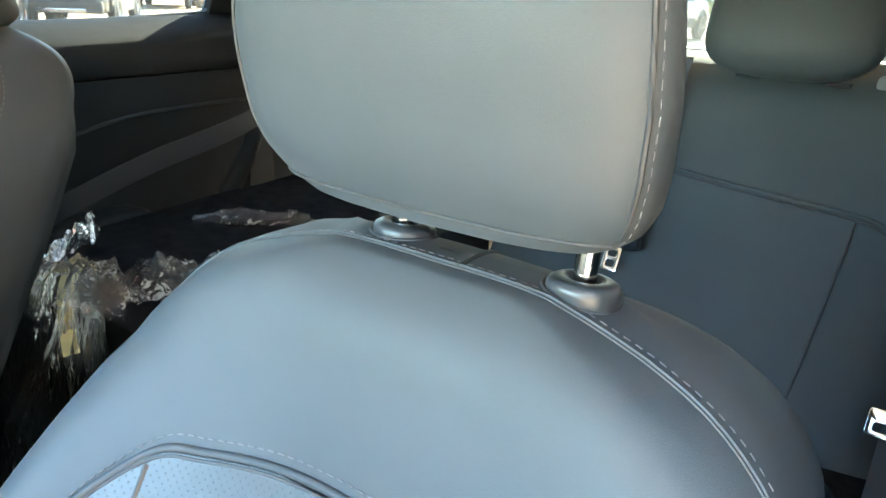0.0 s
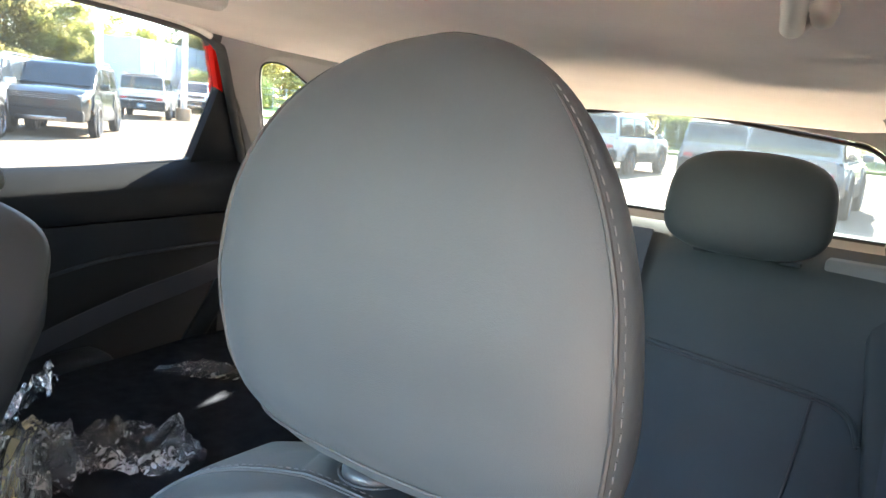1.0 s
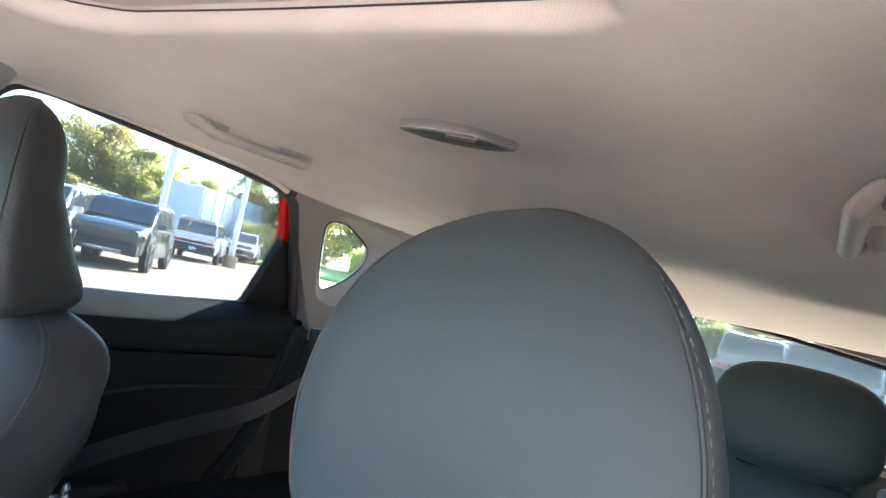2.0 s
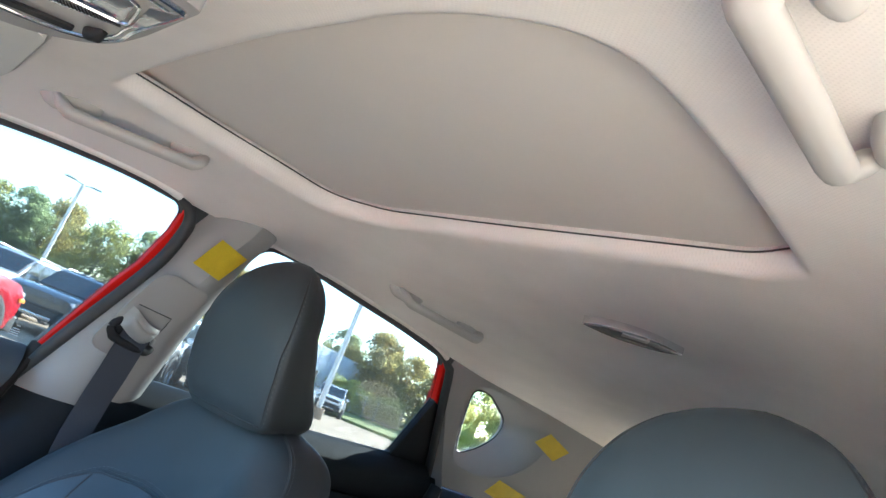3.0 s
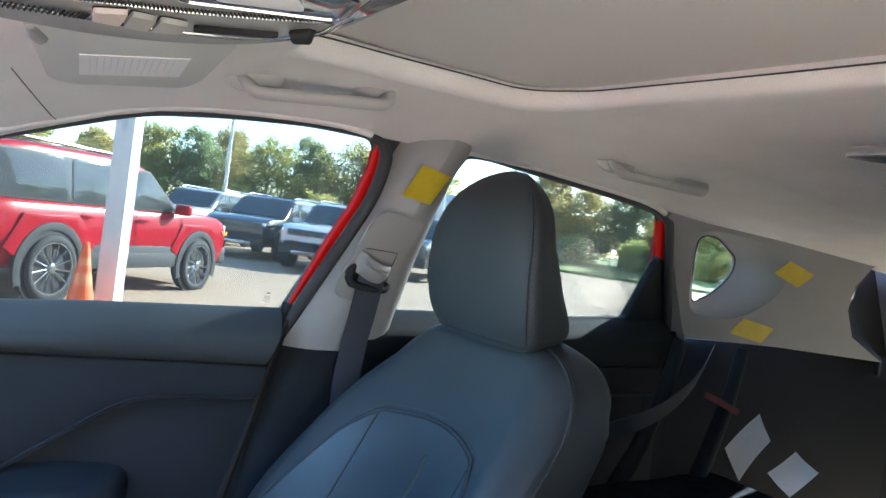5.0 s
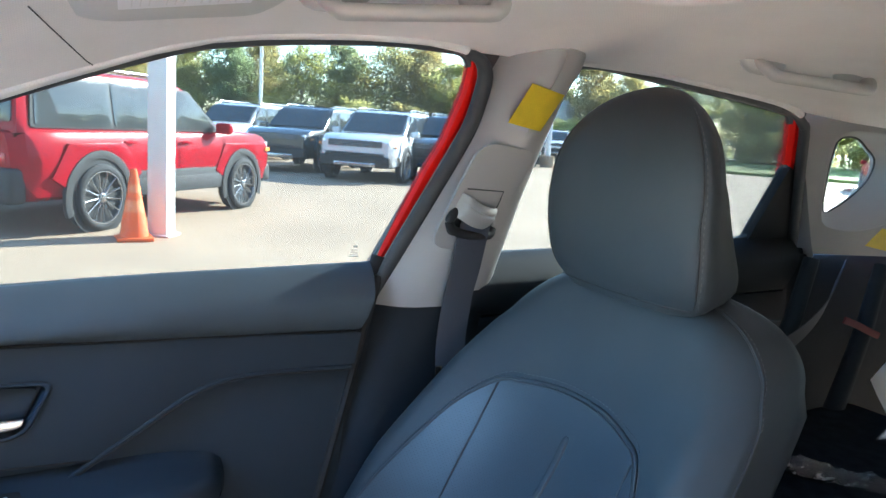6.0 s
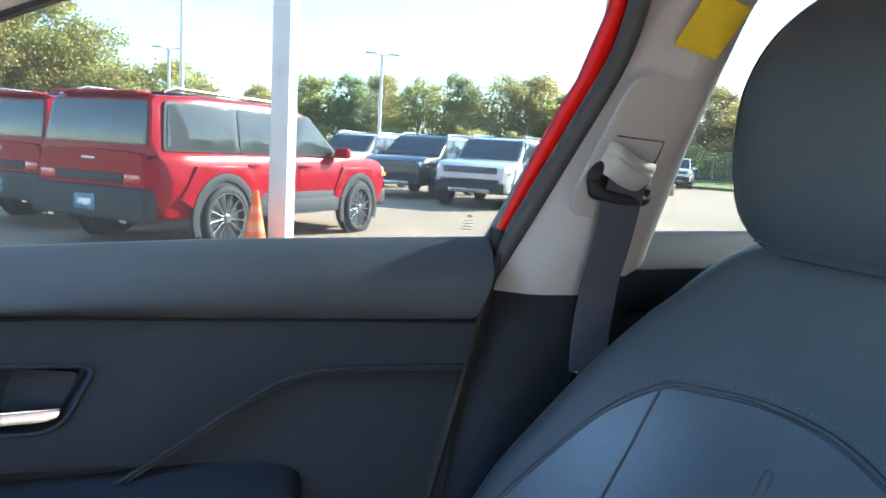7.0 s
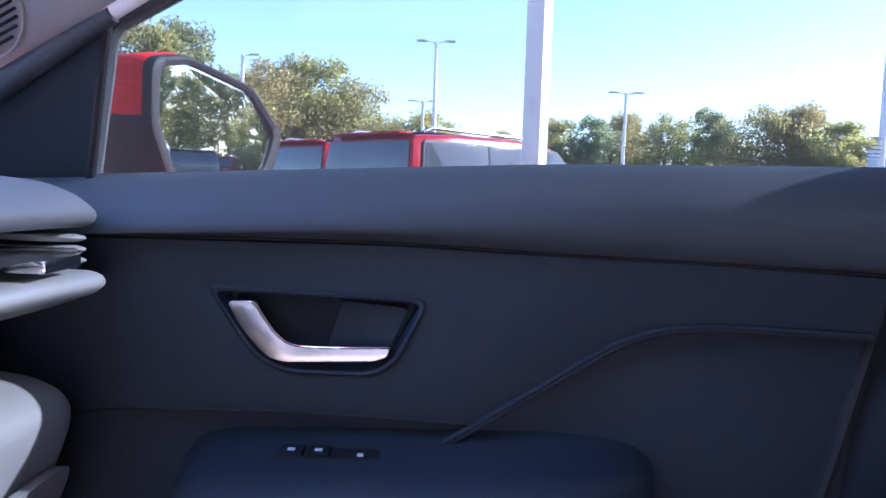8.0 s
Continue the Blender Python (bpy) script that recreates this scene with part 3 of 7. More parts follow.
    bm = bmesh.new()
    box(bm, s * 0.668, -0.030, 0.8965, 0.026, 0.088, 0.005, 0.002)
    sp = part("switch_panel", bm, RUBBER, d, "glossy black switch panel")
    for k, y in enumerate((-0.061, -0.038)):
        bm = bmesh.new()
        box(bm, s * 0.668, y, 0.9000, 0.020, 0.020, 0.005, 0.002)
        part("switch", bm, TRIM_BLACK, sp)
        bm = bmesh.new()
        box(bm, s * 0.664, y, 0.9030, 0.004, 0.006, 0.0012)
        part("symbol", bm, PAPER, sp, smooth=False)
    bm = bmesh.new()
    box(bm, s * 0.664, -0.003, 0.8995, 0.005, 0.005, 0.0012)
    part("symbol", bm, PAPER, sp, smooth=False)
    # mirror corner
    tri = [(-0.46, 1.10), (-0.254, 1.122), (-0.235, 1.186), (-0.2165, 1.249), (-0.236, 1.250), (-0.46, 1.135)]
    part("mirror_corner", plate(tri, [], lambda u, v, dd: (s * (glass_x(v) - 0.022 + dd), u, v), 0.008, 0.002), TRIM_SOFT, d, "dark triangular corner trim")
    rim = [Vector((s * (glass_x(v) - 0.0222), u, v)) for u, v in ((-0.2585, 1.124), (-0.240, 1.186), (-0.222, 1.247))]
    part("corner_groove", tube([q + Vector((0, 0.004, 0)) for q in rim], 0.0042, sides=8), RUBBER, d)
    # outer skin
    rows = []
    for i in range(13):
        y = -0.52 + 1.03 * i / 12
        rows.append([(s * x, y, z) for x, z in ((0.768, lerp_table(FRONT_BELT, y) - 0.02), (0.80, 1.06), (0.86, 0.98), (0.885, 0.80), (0.87, 0.55), (0.84, 0.40))])
    part("outer_skin", sheet(rows, 0.006, toward=(s, 0, 0)), RED_PAINT, d, "red painted door skin")
    # small glass marking in the lower rear corner
    bm = bmesh.new()
    for k, (w, z) in enumerate(((0.010, 1.176), (0.014, 1.1725), (0.012, 1.169), (0.016, 1.1655))):
        box(bm, s * (glass_x(z) + 0.0085), 0.452, z, 0.0008, w, 0.0009)
    box(bm, s * (glass_x(1.186) + 0.0085), 0.452, 1.182, 0.0008, 0.006, 0.0025)
    part("glass_marking", bm, GALVANISED, d, "tiny unreadable black marking on the glass", smooth=False)
    return d


def door_rear(s):
    d = thing("rear_door", "red rear door with black inner trim, closed", "car door")
    window_set(s, REAR_GLASS, d, [0.01, 0.03, 0.008, 0.008, 0.02, 0.02, 0.04, 0.04, 0.04, 0.03, 0.03], REAR_STRIP, REAR_SEAL, 0.014, (5, 9))
    part("backing", plate([(0.62, 0.42), (1.15, 0.42), (1.43, 0.8), (1.43, 1.14), (0.62, 1.13)], [], lambda u, v, dd: (s * (0.718 + dd), u, v), 0.02), TRIM_BLACK, d)
    crease = [(0.6, 1.07), (0.9, 1.07), (1.2, 1.072), (1.45, 1.076)]
    top_rail(s, REAR_BELT, 0.60, 1.43, crease, d, TRIM_BLACK)
    inner = lambda base: (lambda u, v, dd: (s * (base + 0.018 * max(0.0, (0.95 - v)) + dd), u, v))
    curve = [(0.62, 0.86), (0.78, 0.90), (0.90, 0.945), (1.0, 0.98), (1.105, 0.999), (1.2, 1.005), (1.42, 1.008)]
    part("middle_panel", plate(curve + [(1.42, 1.073), (0.62, 1.066)], [], inner(0.694), 0.008, 0.0025), TRIM_BLACK, d, "black door panel")
    part("lower_panel", plate([(0.60, 0.45), (1.15, 0.45), (1.42, 0.80), (1.42, 1.012), (1.2, 1.01), (1.0, 0.99), (0.78, 0.91), (0.60, 0.88)], [], inner(0.706), 0.01, 0.002), TRIM_BLACK, d)
    pts = [Vector(inner(0.6945)(q.x, q.y, 0)) for q in spline([(*c, 0) for c in curve], 50)]
    part("ridge", tube(pts, 0.004), TRIM_SOFT, d)
    part("armrest", box(bmesh.new(), s * 0.67, 0.92, 0.80, 0.09, 0.36, 0.07, 0.028, seg=4), TRIM_BLACK, d)
    tri = [(1.312, 1.17), (1.314, 1.188), (1.326, 1.262), (1.3375, 1.337), (1.354, 1.330), (1.415, 1.238), (1.47, 1.15), (1.47, 1.11), (1.312, 1.11)]
    part("corner_trim", plate(tri, [], lambda u, v, dd: (s * (glass_x(v) - 0.007 + dd), u, v), 0.02, 0.003), TRIM_BLACK, d, "black triangular window corner")
    rows = []
    for i in range(13):
        y = 0.515 + 0.95 * i / 12
        rows.append([(s * x, y, z) for x, z in ((0.768, lerp_table(REAR_BELT, y) - 0.02), (0.80, 1.06), (0.86, 0.98), (0.885, 0.80), (0.87, 0.55), (0.84, 0.40))])
    part("outer_skin", sheet(rows, 0.006, toward=(s, 0, 0)), RED_PAINT, d, "red painted door skin")
    return d


# ---- sills and inner side walls below the trim ----
for s in (-1, 1):
    tagged(part("wall_sill", box(bmesh.new(), s * 0.76, 0.85, 0.36, 0.16, 3.0, 0.20, 0.03), TRIM_BLACK), "black plastic door sill", "sill", kind="structure")
    tagged(part("wall_side", plate([(1.36, 0.42), (1.50, 0.29), (2.75, 0.29), (2.45, 0.90), (2.2, 1.13), (1.42, 1.165), (1.40, 1.0)], [], lambda u, v, d: (s * (0.705 + d), u, v), 0.02), TRIM_BLACK), "black inner side wall of the car", "car body", kind="structure")

# ---- pillars ----
def pillar_front_y(z):
    return 0.484 + (z - 1.105) * (0.25 if z < 1.105 else 0.385)


def pillar_rear_y(z):
    return lerp_table([(0.4, 0.60), (0.9, 0.65), (1.081, 0.674), (1.166, 0.677), (1.273, 0.684), (1.359, 0.695), (1.405, 0.702), (1.436, 0.708), (1.455, 0.722), (1.475, 0.732), (1.5, 0.74)], z)


def pillar_face(z):
    return 0.685 - 0.37 * (z - 1.09) + 0.5 * max(0.0, z - 1.445) if z > 1.09 else 0.685 + 0.02 * (1.09 - z)


def b_pillar(s, label):
    p = thing("b_pillar", label, "pillar trim", kind="structure")
    for name, z0, z1, m, lab in (("upper_trim", 1.094, 1.490, TRIM_GREY, "light grey plastic upper cover"), ("lower_trim", 0.42, 1.0938, TRIM_BLACK, "black plastic lower cover")):
        rows = []
        n = 24
        for i in range(n + 1):
            z = z0 + (z1 - z0) * i / n
            f, r = pillar_front_y(z), pillar_rear_y(z)
            g = glass_x(z) + 0.02 if z > 1.09 else 0.755
            a = pillar_face(z)
            prof = [(g, f - 0.022), (g - 0.02, f - 0.014), (a + 0.034, f + 0.004), (a + 0.018, f + 0.020), (a + 0.007, f + 0.034), (a, f + 0.055), (a - 0.003, (f + r) / 2), (a - 0.001, r - 0.035), (a + 0.006, r - 0.016), (a + 0.018, r - 0.004),
                    (a + 0.04, r), (g, r + 0.002)]
            rows.append([(s * x, y, z) for x, y in prof])
        part(name, sheet(rows, 0.004, toward=(-s, 0, 0)), m, p, lab, angle=70)
    # raised slide cover of the belt height adjuster
    cover = rounded([(0.527, 1.196), (0.615, 1.186), (0.668, 1.340), (0.570, 1.352)], [0.03, 0.03, 0.02, 0.03], 6)
    part("slide_cover", plate(cover, [], lambda u, v, dd: (s * (pillar_face(v) - 0.0075 + dd), u, v), 0.006, 0.002), TRIM_GREY, p, "light grey sliding cover plate")
    part("belt_slot", plate(rounded([(0.550, 1.214), (0.622, 1.208), (0.626, 1.228), (0.568, 1.262), (0.542, 1.252)], 0.014, 5), [], lambda u, v, dd: (s * (pillar_face(v) - 0.0092 + dd), u, v), 0.004, 0.001), RUBBER, p, "black belt slot")
    # saddle cap of the upper belt anchor over a black guide loop
    tl, tr, br, bl = Vector((0.560, 1.2785)), Vector((0.622, 1.2560)), Vector((0.610, 1.2250)), Vector((0.550, 1.2455))
    rows = []
    for i in range(15):
        f = i / 14
        swell = 0.010 + 0.020 * math.sin(math.pi * (0.12 + 0.74 * f)) ** 0.8 - 0.003 * math.exp(-((f - 0.36) / 0.05) ** 2)
        row = []
        for j in range(15):
            g = j / 14
            q = tl.lerp(tr, g).lerp(bl.lerp(br, g), f) + Vector((0.0, -0.006 * math.sin(math.pi * g)))
            side = max(0.0, 1 - abs(2 * g - 1) ** 5) ** 0.5
            row.append((s * (pillar_face(q.y) - 0.006 - swell * side), q.x, q.y))
        rows.append(row)
    part("anchor_cap", sheet(rows, 0.003, toward=(-s, 0, 0.2)), TRIM_GREY, p, "light grey saddle-shaped belt anchor cap", angle=60)
    loop = spline([(0.560, 1.2520, 0.010), (0.546, 1.2420, 0.016), (0.547, 1.2290, 0.020), (0.562, 1.2200, 0.022), (0.590, 1.2160, 0.022), (0.616, 1.2150, 0.018), (0.624, 1.2240, 0.010)], 36)
    part("belt_loop", tube([Vector((s * (pillar_face(q.y) - q.z), q.x, q.y)) for q in loop], 0.0068, sides=12), RUBBER, p, "black belt guide loop")
    lip = [Vector((s * (pillar_face(v) - 0.0078), u, v)) for u, v in ((0.566, 1.284), (0.596, 1.2825), (0.627, 1.281), (0.6255, 1.266), (0.622, 1.250))]
    part("cover_groove", tube(lip, 0.0009, sides=6), SEAL, p)
    part("cover_catch", box(bmesh.new(), s * (pillar_face(1.232) - 0.010), 0.622, 1.234, 0.010, 0.006, 0.012, 0.002), TRIM_GREY, p)
    return p


def ribbon(points, width, thick, across, bm=None):
    """A woven strap along a curve."""
    pts = spline(points, 30)
    rows = []
    for i, q in enumerate(pts):
        t = (pts[min(i + 1, 29)] - pts[max(i - 1, 0)]).normalized()
        a = Vector(across)
        a = (a - t * a.dot(t)).normalized() * width / 2
        n = t.cross(a).normalized() * thick / 2
        rows.append([q - a - n, q - a * 0.9 - n * 1.3, q + a * 0.9 - n * 1.3, q + a - n, q + a + n, q + a * 0.9 + n * 1.3, q - a * 0.9 + n * 1.3, q - a + n])
    return rings(rows, bm=bm)


def c_panel_x(y, z):
    """Half-width of the rear quarter trim."""
    return glass_x(z) - 0.012 - 0.29 * (y - 1.36)


QUARTER_GLASS = [(1.478, 1.250), (1.52, 1.258), (1.56, 1.29), (1.578, 1.325), (1.565, 1.36), (1.52, 1.382), (1.473, 1.400), (1.435, 1.402), (1.416, 1.394), (1.416, 1.376), (1.434, 1.33)]
QUARTER_RIM = [(1.47, 1.215), (1.56, 1.205), (1.635, 1.23), (1.68, 1.285), (1.685, 1.355), (1.65, 1.385), (1.58, 1.406), (1.48, 1.416), (1.43, 1.415), (1.405, 1.402), (1.404, 1.374), (1.420, 1.326)]


def quarter(s):
    q = thing("rear_quarter_trim", "light grey plastic quarter trim with a small fixed window", "pillar trim", kind="structure")
    outer = [(1.487, 1.153), (1.75, 1.152), (2.08, 1.140), (1.95, 1.20), (1.895, 1.27), (1.88, 1.33), (1.90, 1.385), (1.95, 1.40), (1.6, 1.42), (1.42, 1.438), (1.30, 1.442), (1.305, 1.424), (1.329, 1.402), (1.397, 1.293), (1.465, 1.184)]
    rim = rounded(QUARTER_RIM, 0.03, 3)
    part("panel", plate(outer, [rim], lambda u, v, dd: (s * (c_panel_x(u, v) + dd), u, v), 0.006), TRIM_GREY, q, "light grey quarter panel")
    edge = [(1.50, 1.12), (1.487, 1.153), (1.465, 1.184), (1.397, 1.293), (1.329, 1.402), (1.305, 1.424), (1.30, 1.442)]
    rows = [[(s * (c_panel_x(u, v) + k * (glass_x(v) + 0.02 - c_panel_x(u, v))), u - 0.010 * k, v) for k in (0, 0.2, 0.5, 1.0)] for u, v in edge]
    part("front_return", sheet(rows, 0.003, toward=(0, -1, 0)), TRIM_GREY, q)
    # funnel down to the fixed glass
    g = QUARTER_GLASS
    n = 60
    a = spline([(*p, 0) for p in QUARTER_RIM], n, True)
    b = spline([(*p, 0) for p in g], n, True)
    def ang(p):
        return math.atan2(p.y - 1.328, p.x - 1.50)
    a.sort(key=ang)
    b.sort(key=ang)
    rows = []
    for f, lift in ((0.0, 0.0), (0.04, 0.02), (0.2, 0.16), (0.55, 0.55), (0.9, 0.95), (1.0, 1.1)):
        row = []
        for p, r in zip(a, b):
            m = p.lerp(r, f)
            x0, x1 = c_panel_x(p.x, p.y), glass_x(r.y) - 0.026
            row.append((s * (x0 + (x1 - x0) * lift), m.x, m.y))
        rows.append(row)
    part("window_recess", rings(rows, caps=False), TRIM_GREY, q, "light grey window recess")
    pane = part("glass", plate([(u, v) for u, v in grow(g, 0.012)], [], lambda u, v, dd: (s * (glass_x(v) - 0.022 + dd), u, v), 0.004), GLASS_QUARTER, q, "clear quarter glass", smooth=False)
    pane.visible_shadow = False
    ringp = [Vector((s * (glass_x(p.y) - 0.026), p.x, p.y)) for p in b]
    part("rubber_seal", tube(ringp, 0.0022, closed=True, up=(1, 0, 0)), RUBBER, q)
    # black surround towards the tailgate
    rows = []
    for u, v in ((2.10, 1.10), (2.08, 1.140), (1.95, 1.20), (1.895, 1.27), (1.88, 1.33), (1.90, 1.385), (1.95, 1.41)):
        x0 = c_panel_x(u, v)
        yt = 2.30 - (v - 1.10) * 0.55
        rows.append([(s * (x0 + 0.001), u, v), (s * (x0 + 0.018), u + 0.02, v), (s * (x0 + 0.028), u + 0.06, v), (s * 0.60, (u + yt) / 2 + 0.03, v), (s * 0.60, yt + 0.01, v)])
    part("tail_surround", sheet(rows, 0.004, toward=(-s, 0, 0)), RUBBER, q, "black rubber surround of the tailgate opening")
    # outer body around the glass
    body = [(1.36, 1.10), (2.3, 1.10), (2.2, 1.30), (2.08, 1.42), (1.36, 1.46)]
    part("outer_skin", plate(body, [smooth_loop(grow(g, 0.085), 0.01)], lambda u, v, dd: (s * (glass_x(v) + 0.022 + dd - 0.12 * max(0.0, u - 1.6)), u, v), 0.006), RED_PAINT, q, "red painted body side")
    return q


door_front(-1)
door_rear(-1)
door_rear(1)
b_pillar(-1, "grey over black centre pillar trim with belt anchor")
b_pillar(1, "grey over black centre pillar trim by the open driver door")
quarter(-1)
quarter(1)

# lower body sides of the luggage space
for s in (-1, 1):
    bm = plate([(1.34, 0.38), (2.25, 0.38), (2.28, 1.146), (1.40, 1.150)], [], lambda u, v, dd, s=s: (s * (max(0.555, c_panel_x(u, 1.15)) + 0.003 + dd), u, v), 0.02, 0.004)
    tagged(part("wall_side", bm, TRIM_BLACK), "black plastic side lining of the luggage space", "side lining", kind="structure")
    rows = []
    for i in range(9):
        y = 1.47 + 0.85 * i / 8
        rows.append([(s * (x - 0.10 * max(0, y - 1.7)), y, z) for x, z in ((0.768, 1.12), (0.82, 1.02), (0.88, 0.9), (0.88, 0.6), (0.84, 0.4))])
    tagged(part("wall_outer", sheet(rows, 0.008, toward=(s, 0, 0)), RED_PAINT), "red painted rear wing of the car", "car body", kind="structure")

# ---- tail: hatch frame and rear glass ----
def tail_frame(u, v, dd):
    """The leaning plane of the tail glass: (x, height) to space."""
    return (u, 2.30 - (v - 1.10) * 0.55 + dd, v)


bm = plate([(-0.652, 1.085), (0.652, 1.085), (0.65, 1.12), (0.60, 1.40), (-0.60, 1.40), (-0.65, 1.12)],
           [rounded([(-0.555, 1.128), (0.555, 1.128), (0.53, 1.235), (0.48, 1.342), (0.0, 1.396), (-0.48, 1.342), (-0.53, 1.235)], [0.03, 0.03, 0.05, 0.05, 0.2, 0.05, 0.05], 6)], tail_frame, 0.05, 0.004)
hatch = thing("tailgate", "closed tailgate with light grey inner frame and rear glass", "tailgate")
part("lower_lining", plate([(-0.76, 0.29), (0.76, 0.29), (0.74, 1.02), (0.653, 1.083), (-0.653, 1.083), (-0.74, 1.02)], [], tail_frame, 0.05, 0.004), TRIM_BLACK, hatch, "black lower lining of the tailgate")
part("inner_frame", bm, TRIM_GREY, hatch, "light grey inner frame of the tailgate")
part("glass", plate([(-0.57, 1.11), (0.57, 1.11), (0.52, 1.395), (-0.52, 1.395)], [], lambda u, v, d: tail_frame(u, v, d + 0.02), 0.004), DUSTY_GLASS, hatch, "dusty rear window glass glowing in the sun", smooth=False)
loop = rounded([(-0.56, 1.123), (0.56, 1.123), (0.535, 1.237), (0.478, 1.335), (0.0, 1.390), (-0.478, 1.335), (-0.535, 1.237)], [0.03, 0.03, 0.05, 0.05, 0.2, 0.05, 0.05], 6)
part("rubber_seal", tube([Vector(tail_frame(u, v, -0.006)) for u, v in loop], 0.005, closed=True, up=(0, 1, 0)), RUBBER, hatch)


# ---- front seats ----
from mathutils.bvhtree import BVHTree

SEAT_TOP, SEAT_LOW = 1.172, 0.50
SEAT_OUTLINE = [(0.5, 0.262), (0.8, 0.285), (0.88, 0.273), (0.95, 0.25), (1.02, 0.232), (1.06, 0.221), (1.09, 0.212), (1.115, 0.193), (1.135, 0.174), (1.15, 0.152), (1.16, 0.129), (1.167, 0.1), (1.172, 0.058)]


def back_y(z):
    """Depth of the middle of the front face of a seat back at a height."""
    return lerp_table([(0.5, 0.345), (0.87, 0.532), (0.95, 0.575), (1.035, 0.615), (1.09, 0.638), (1.13, 0.652), (1.172, 0.662)], z)


def seat_half(z):
    """Half-width of the seat back at a height."""
    return sum(lerp_table(SEAT_OUTLINE, min(z + d, 1.172 + 0.3 * (z - 1.172))) for d in (-0.012, -0.006, 0.0, 0.006, 0.012)) / 5


BOLSTER = [(0.5, 0.10), (0.87, 0.105), (0.95, 0.095), (1.02, 0.072), (1.08, 0.036), (1.13, 0.010), (1.2, 0.0)]


def seat_front(u, z):
    """Front surface: y at an offset u from the seat's middle."""
    w = seat_half(z)
    f = min(1.0, abs(u) / w)
    amp = sum(lerp_table(BOLSTER, z + d) for d in (-0.03, -0.015, 0.0, 0.015, 0.03)) / 5
    g = min(1.0, f / 0.90)
    bolster = amp * g ** 2.4 * (1 + 0.35 * (1 - g))
    top = max(0.0, (z - (SEAT_TOP - 0.045)) / 0.045)
    roll = 0.022 * top ** 2.4
    edge = 0.050 * max(0.0, (f - 0.78) / 0.22) ** 2.4
    return back_y(z) - bolster + edge + roll


def seat_back_mesh():
    rows = []
    zs = [SEAT_LOW + (1.10 - SEAT_LOW) * i / 22 for i in range(23)] + [1.10 + (SEAT_TOP - 1.10) * math.sin(math.pi / 2 * i / 18) for i in range(1, 19)]
    for z in zs:
        w = seat_half(z)
        thick = 0.115
        top = max(0.0, (z - (SEAT_TOP - 0.06)) / 0.06)
        thick *= 1 - 0.42 * top ** 3
        front = [(u, seat_front(u, z)) for u in (w * math.sin(math.pi / 2 * (-1 + 2 * j / 26)) for j in range(27))]
        yb = back_y(z) + thick
        y1 = front[-1][1]
        wb = min(w * 0.98, 0.212)
        side_r = [(w + (wb - w) * (k / 5) ** 1.3, y1 + (yb - 0.02 - y1) * k / 5) for k in range(1, 6)]
        back = [(wb * 0.93 * c, yb + 0.0) for c in (1, 0.6, 0.2, -0.2, -0.6, -1)]
        side_l = [(-x, y) for x, y in side_r[::-1]]
        rows.append([(x, y, z) for x, y in front + side_r + back + side_l])
    bm = rings(rows, caps=False)
    # close the top with a shallow dome
    bm.verts.ensure_lookup_table()
    n = len(rows[0])
    last = [bm.verts[len(bm.verts) - n + i] for i in range(n)]
    c = sum((v.co for v in last), Vector()) / n
    prev = last
    for f, h in ((0.8, 0.0015), (0.4, 0.0025), (0.1, 0.003)):
        ring = [bm.verts.new(c + (v.co - c) * f + Vector((0, 0, h))) for v in last]
        for i in range(n):
            j = (i + 1) % n
            bm.faces.new((prev[i], prev[j], ring[j], ring[i]))
        prev = ring
    bm.faces.new(prev)
    crown = [v for v in bm.verts if v.co.z > 1.068]
    for _ in range(6):
        bmesh.ops.smooth_vert(bm, verts=crown, factor=0.5, use_axis_x=False, use_axis_y=True, use_axis_z=True)
    return bm


def on_seat(points, lift=0.001):
    """Points (offset, height) laid onto the front of the seat back."""
    return [(u, seat_front(u, z) - lift, z) for u, z in points]


def arch_curve(rise, n=96):
    """The seam that arches over the insert: from the outer bolster up, across and down."""
    half = [(-0.250, 0.76), (-0.228, 0.83), (-0.215, 0.872), (-0.191, 0.930), (-0.165, 0.982), (-0.128, 1.018), (-0.093, 1.025), (-0.033, 1.032)]
    c = [(u, z + rise) for u, z in half] + [(-u, z + rise) for u, z in half[::-1]]
    return [(p.x, p.y) for p in spline([(*q, 0) for q in c], n)]


HR_FRONT = [(0.0, 0.642), (0.05, 0.630), (0.15, 0.618), (0.4, 0.610), (0.65, 0.615), (0.85, 0.632), (0.95, 0.648), (1.0, 0.662)]
HR_BACK = [(0.0, 0.725), (0.05, 0.765), (0.1, 0.775), (0.2, 0.765), (0.3, 0.748), (0.5, 0.727), (0.7, 0.703), (0.85, 0.697), (0.95, 0.690), (1.0, 0.680)]


def smooth_table(table, k):
    """A table read with its corners rounded off."""
    return sum(lerp_table(table, min(1.0, max(0.0, k + d))) for d in (-0.05, -0.025, 0, 0.025, 0.05)) / 5


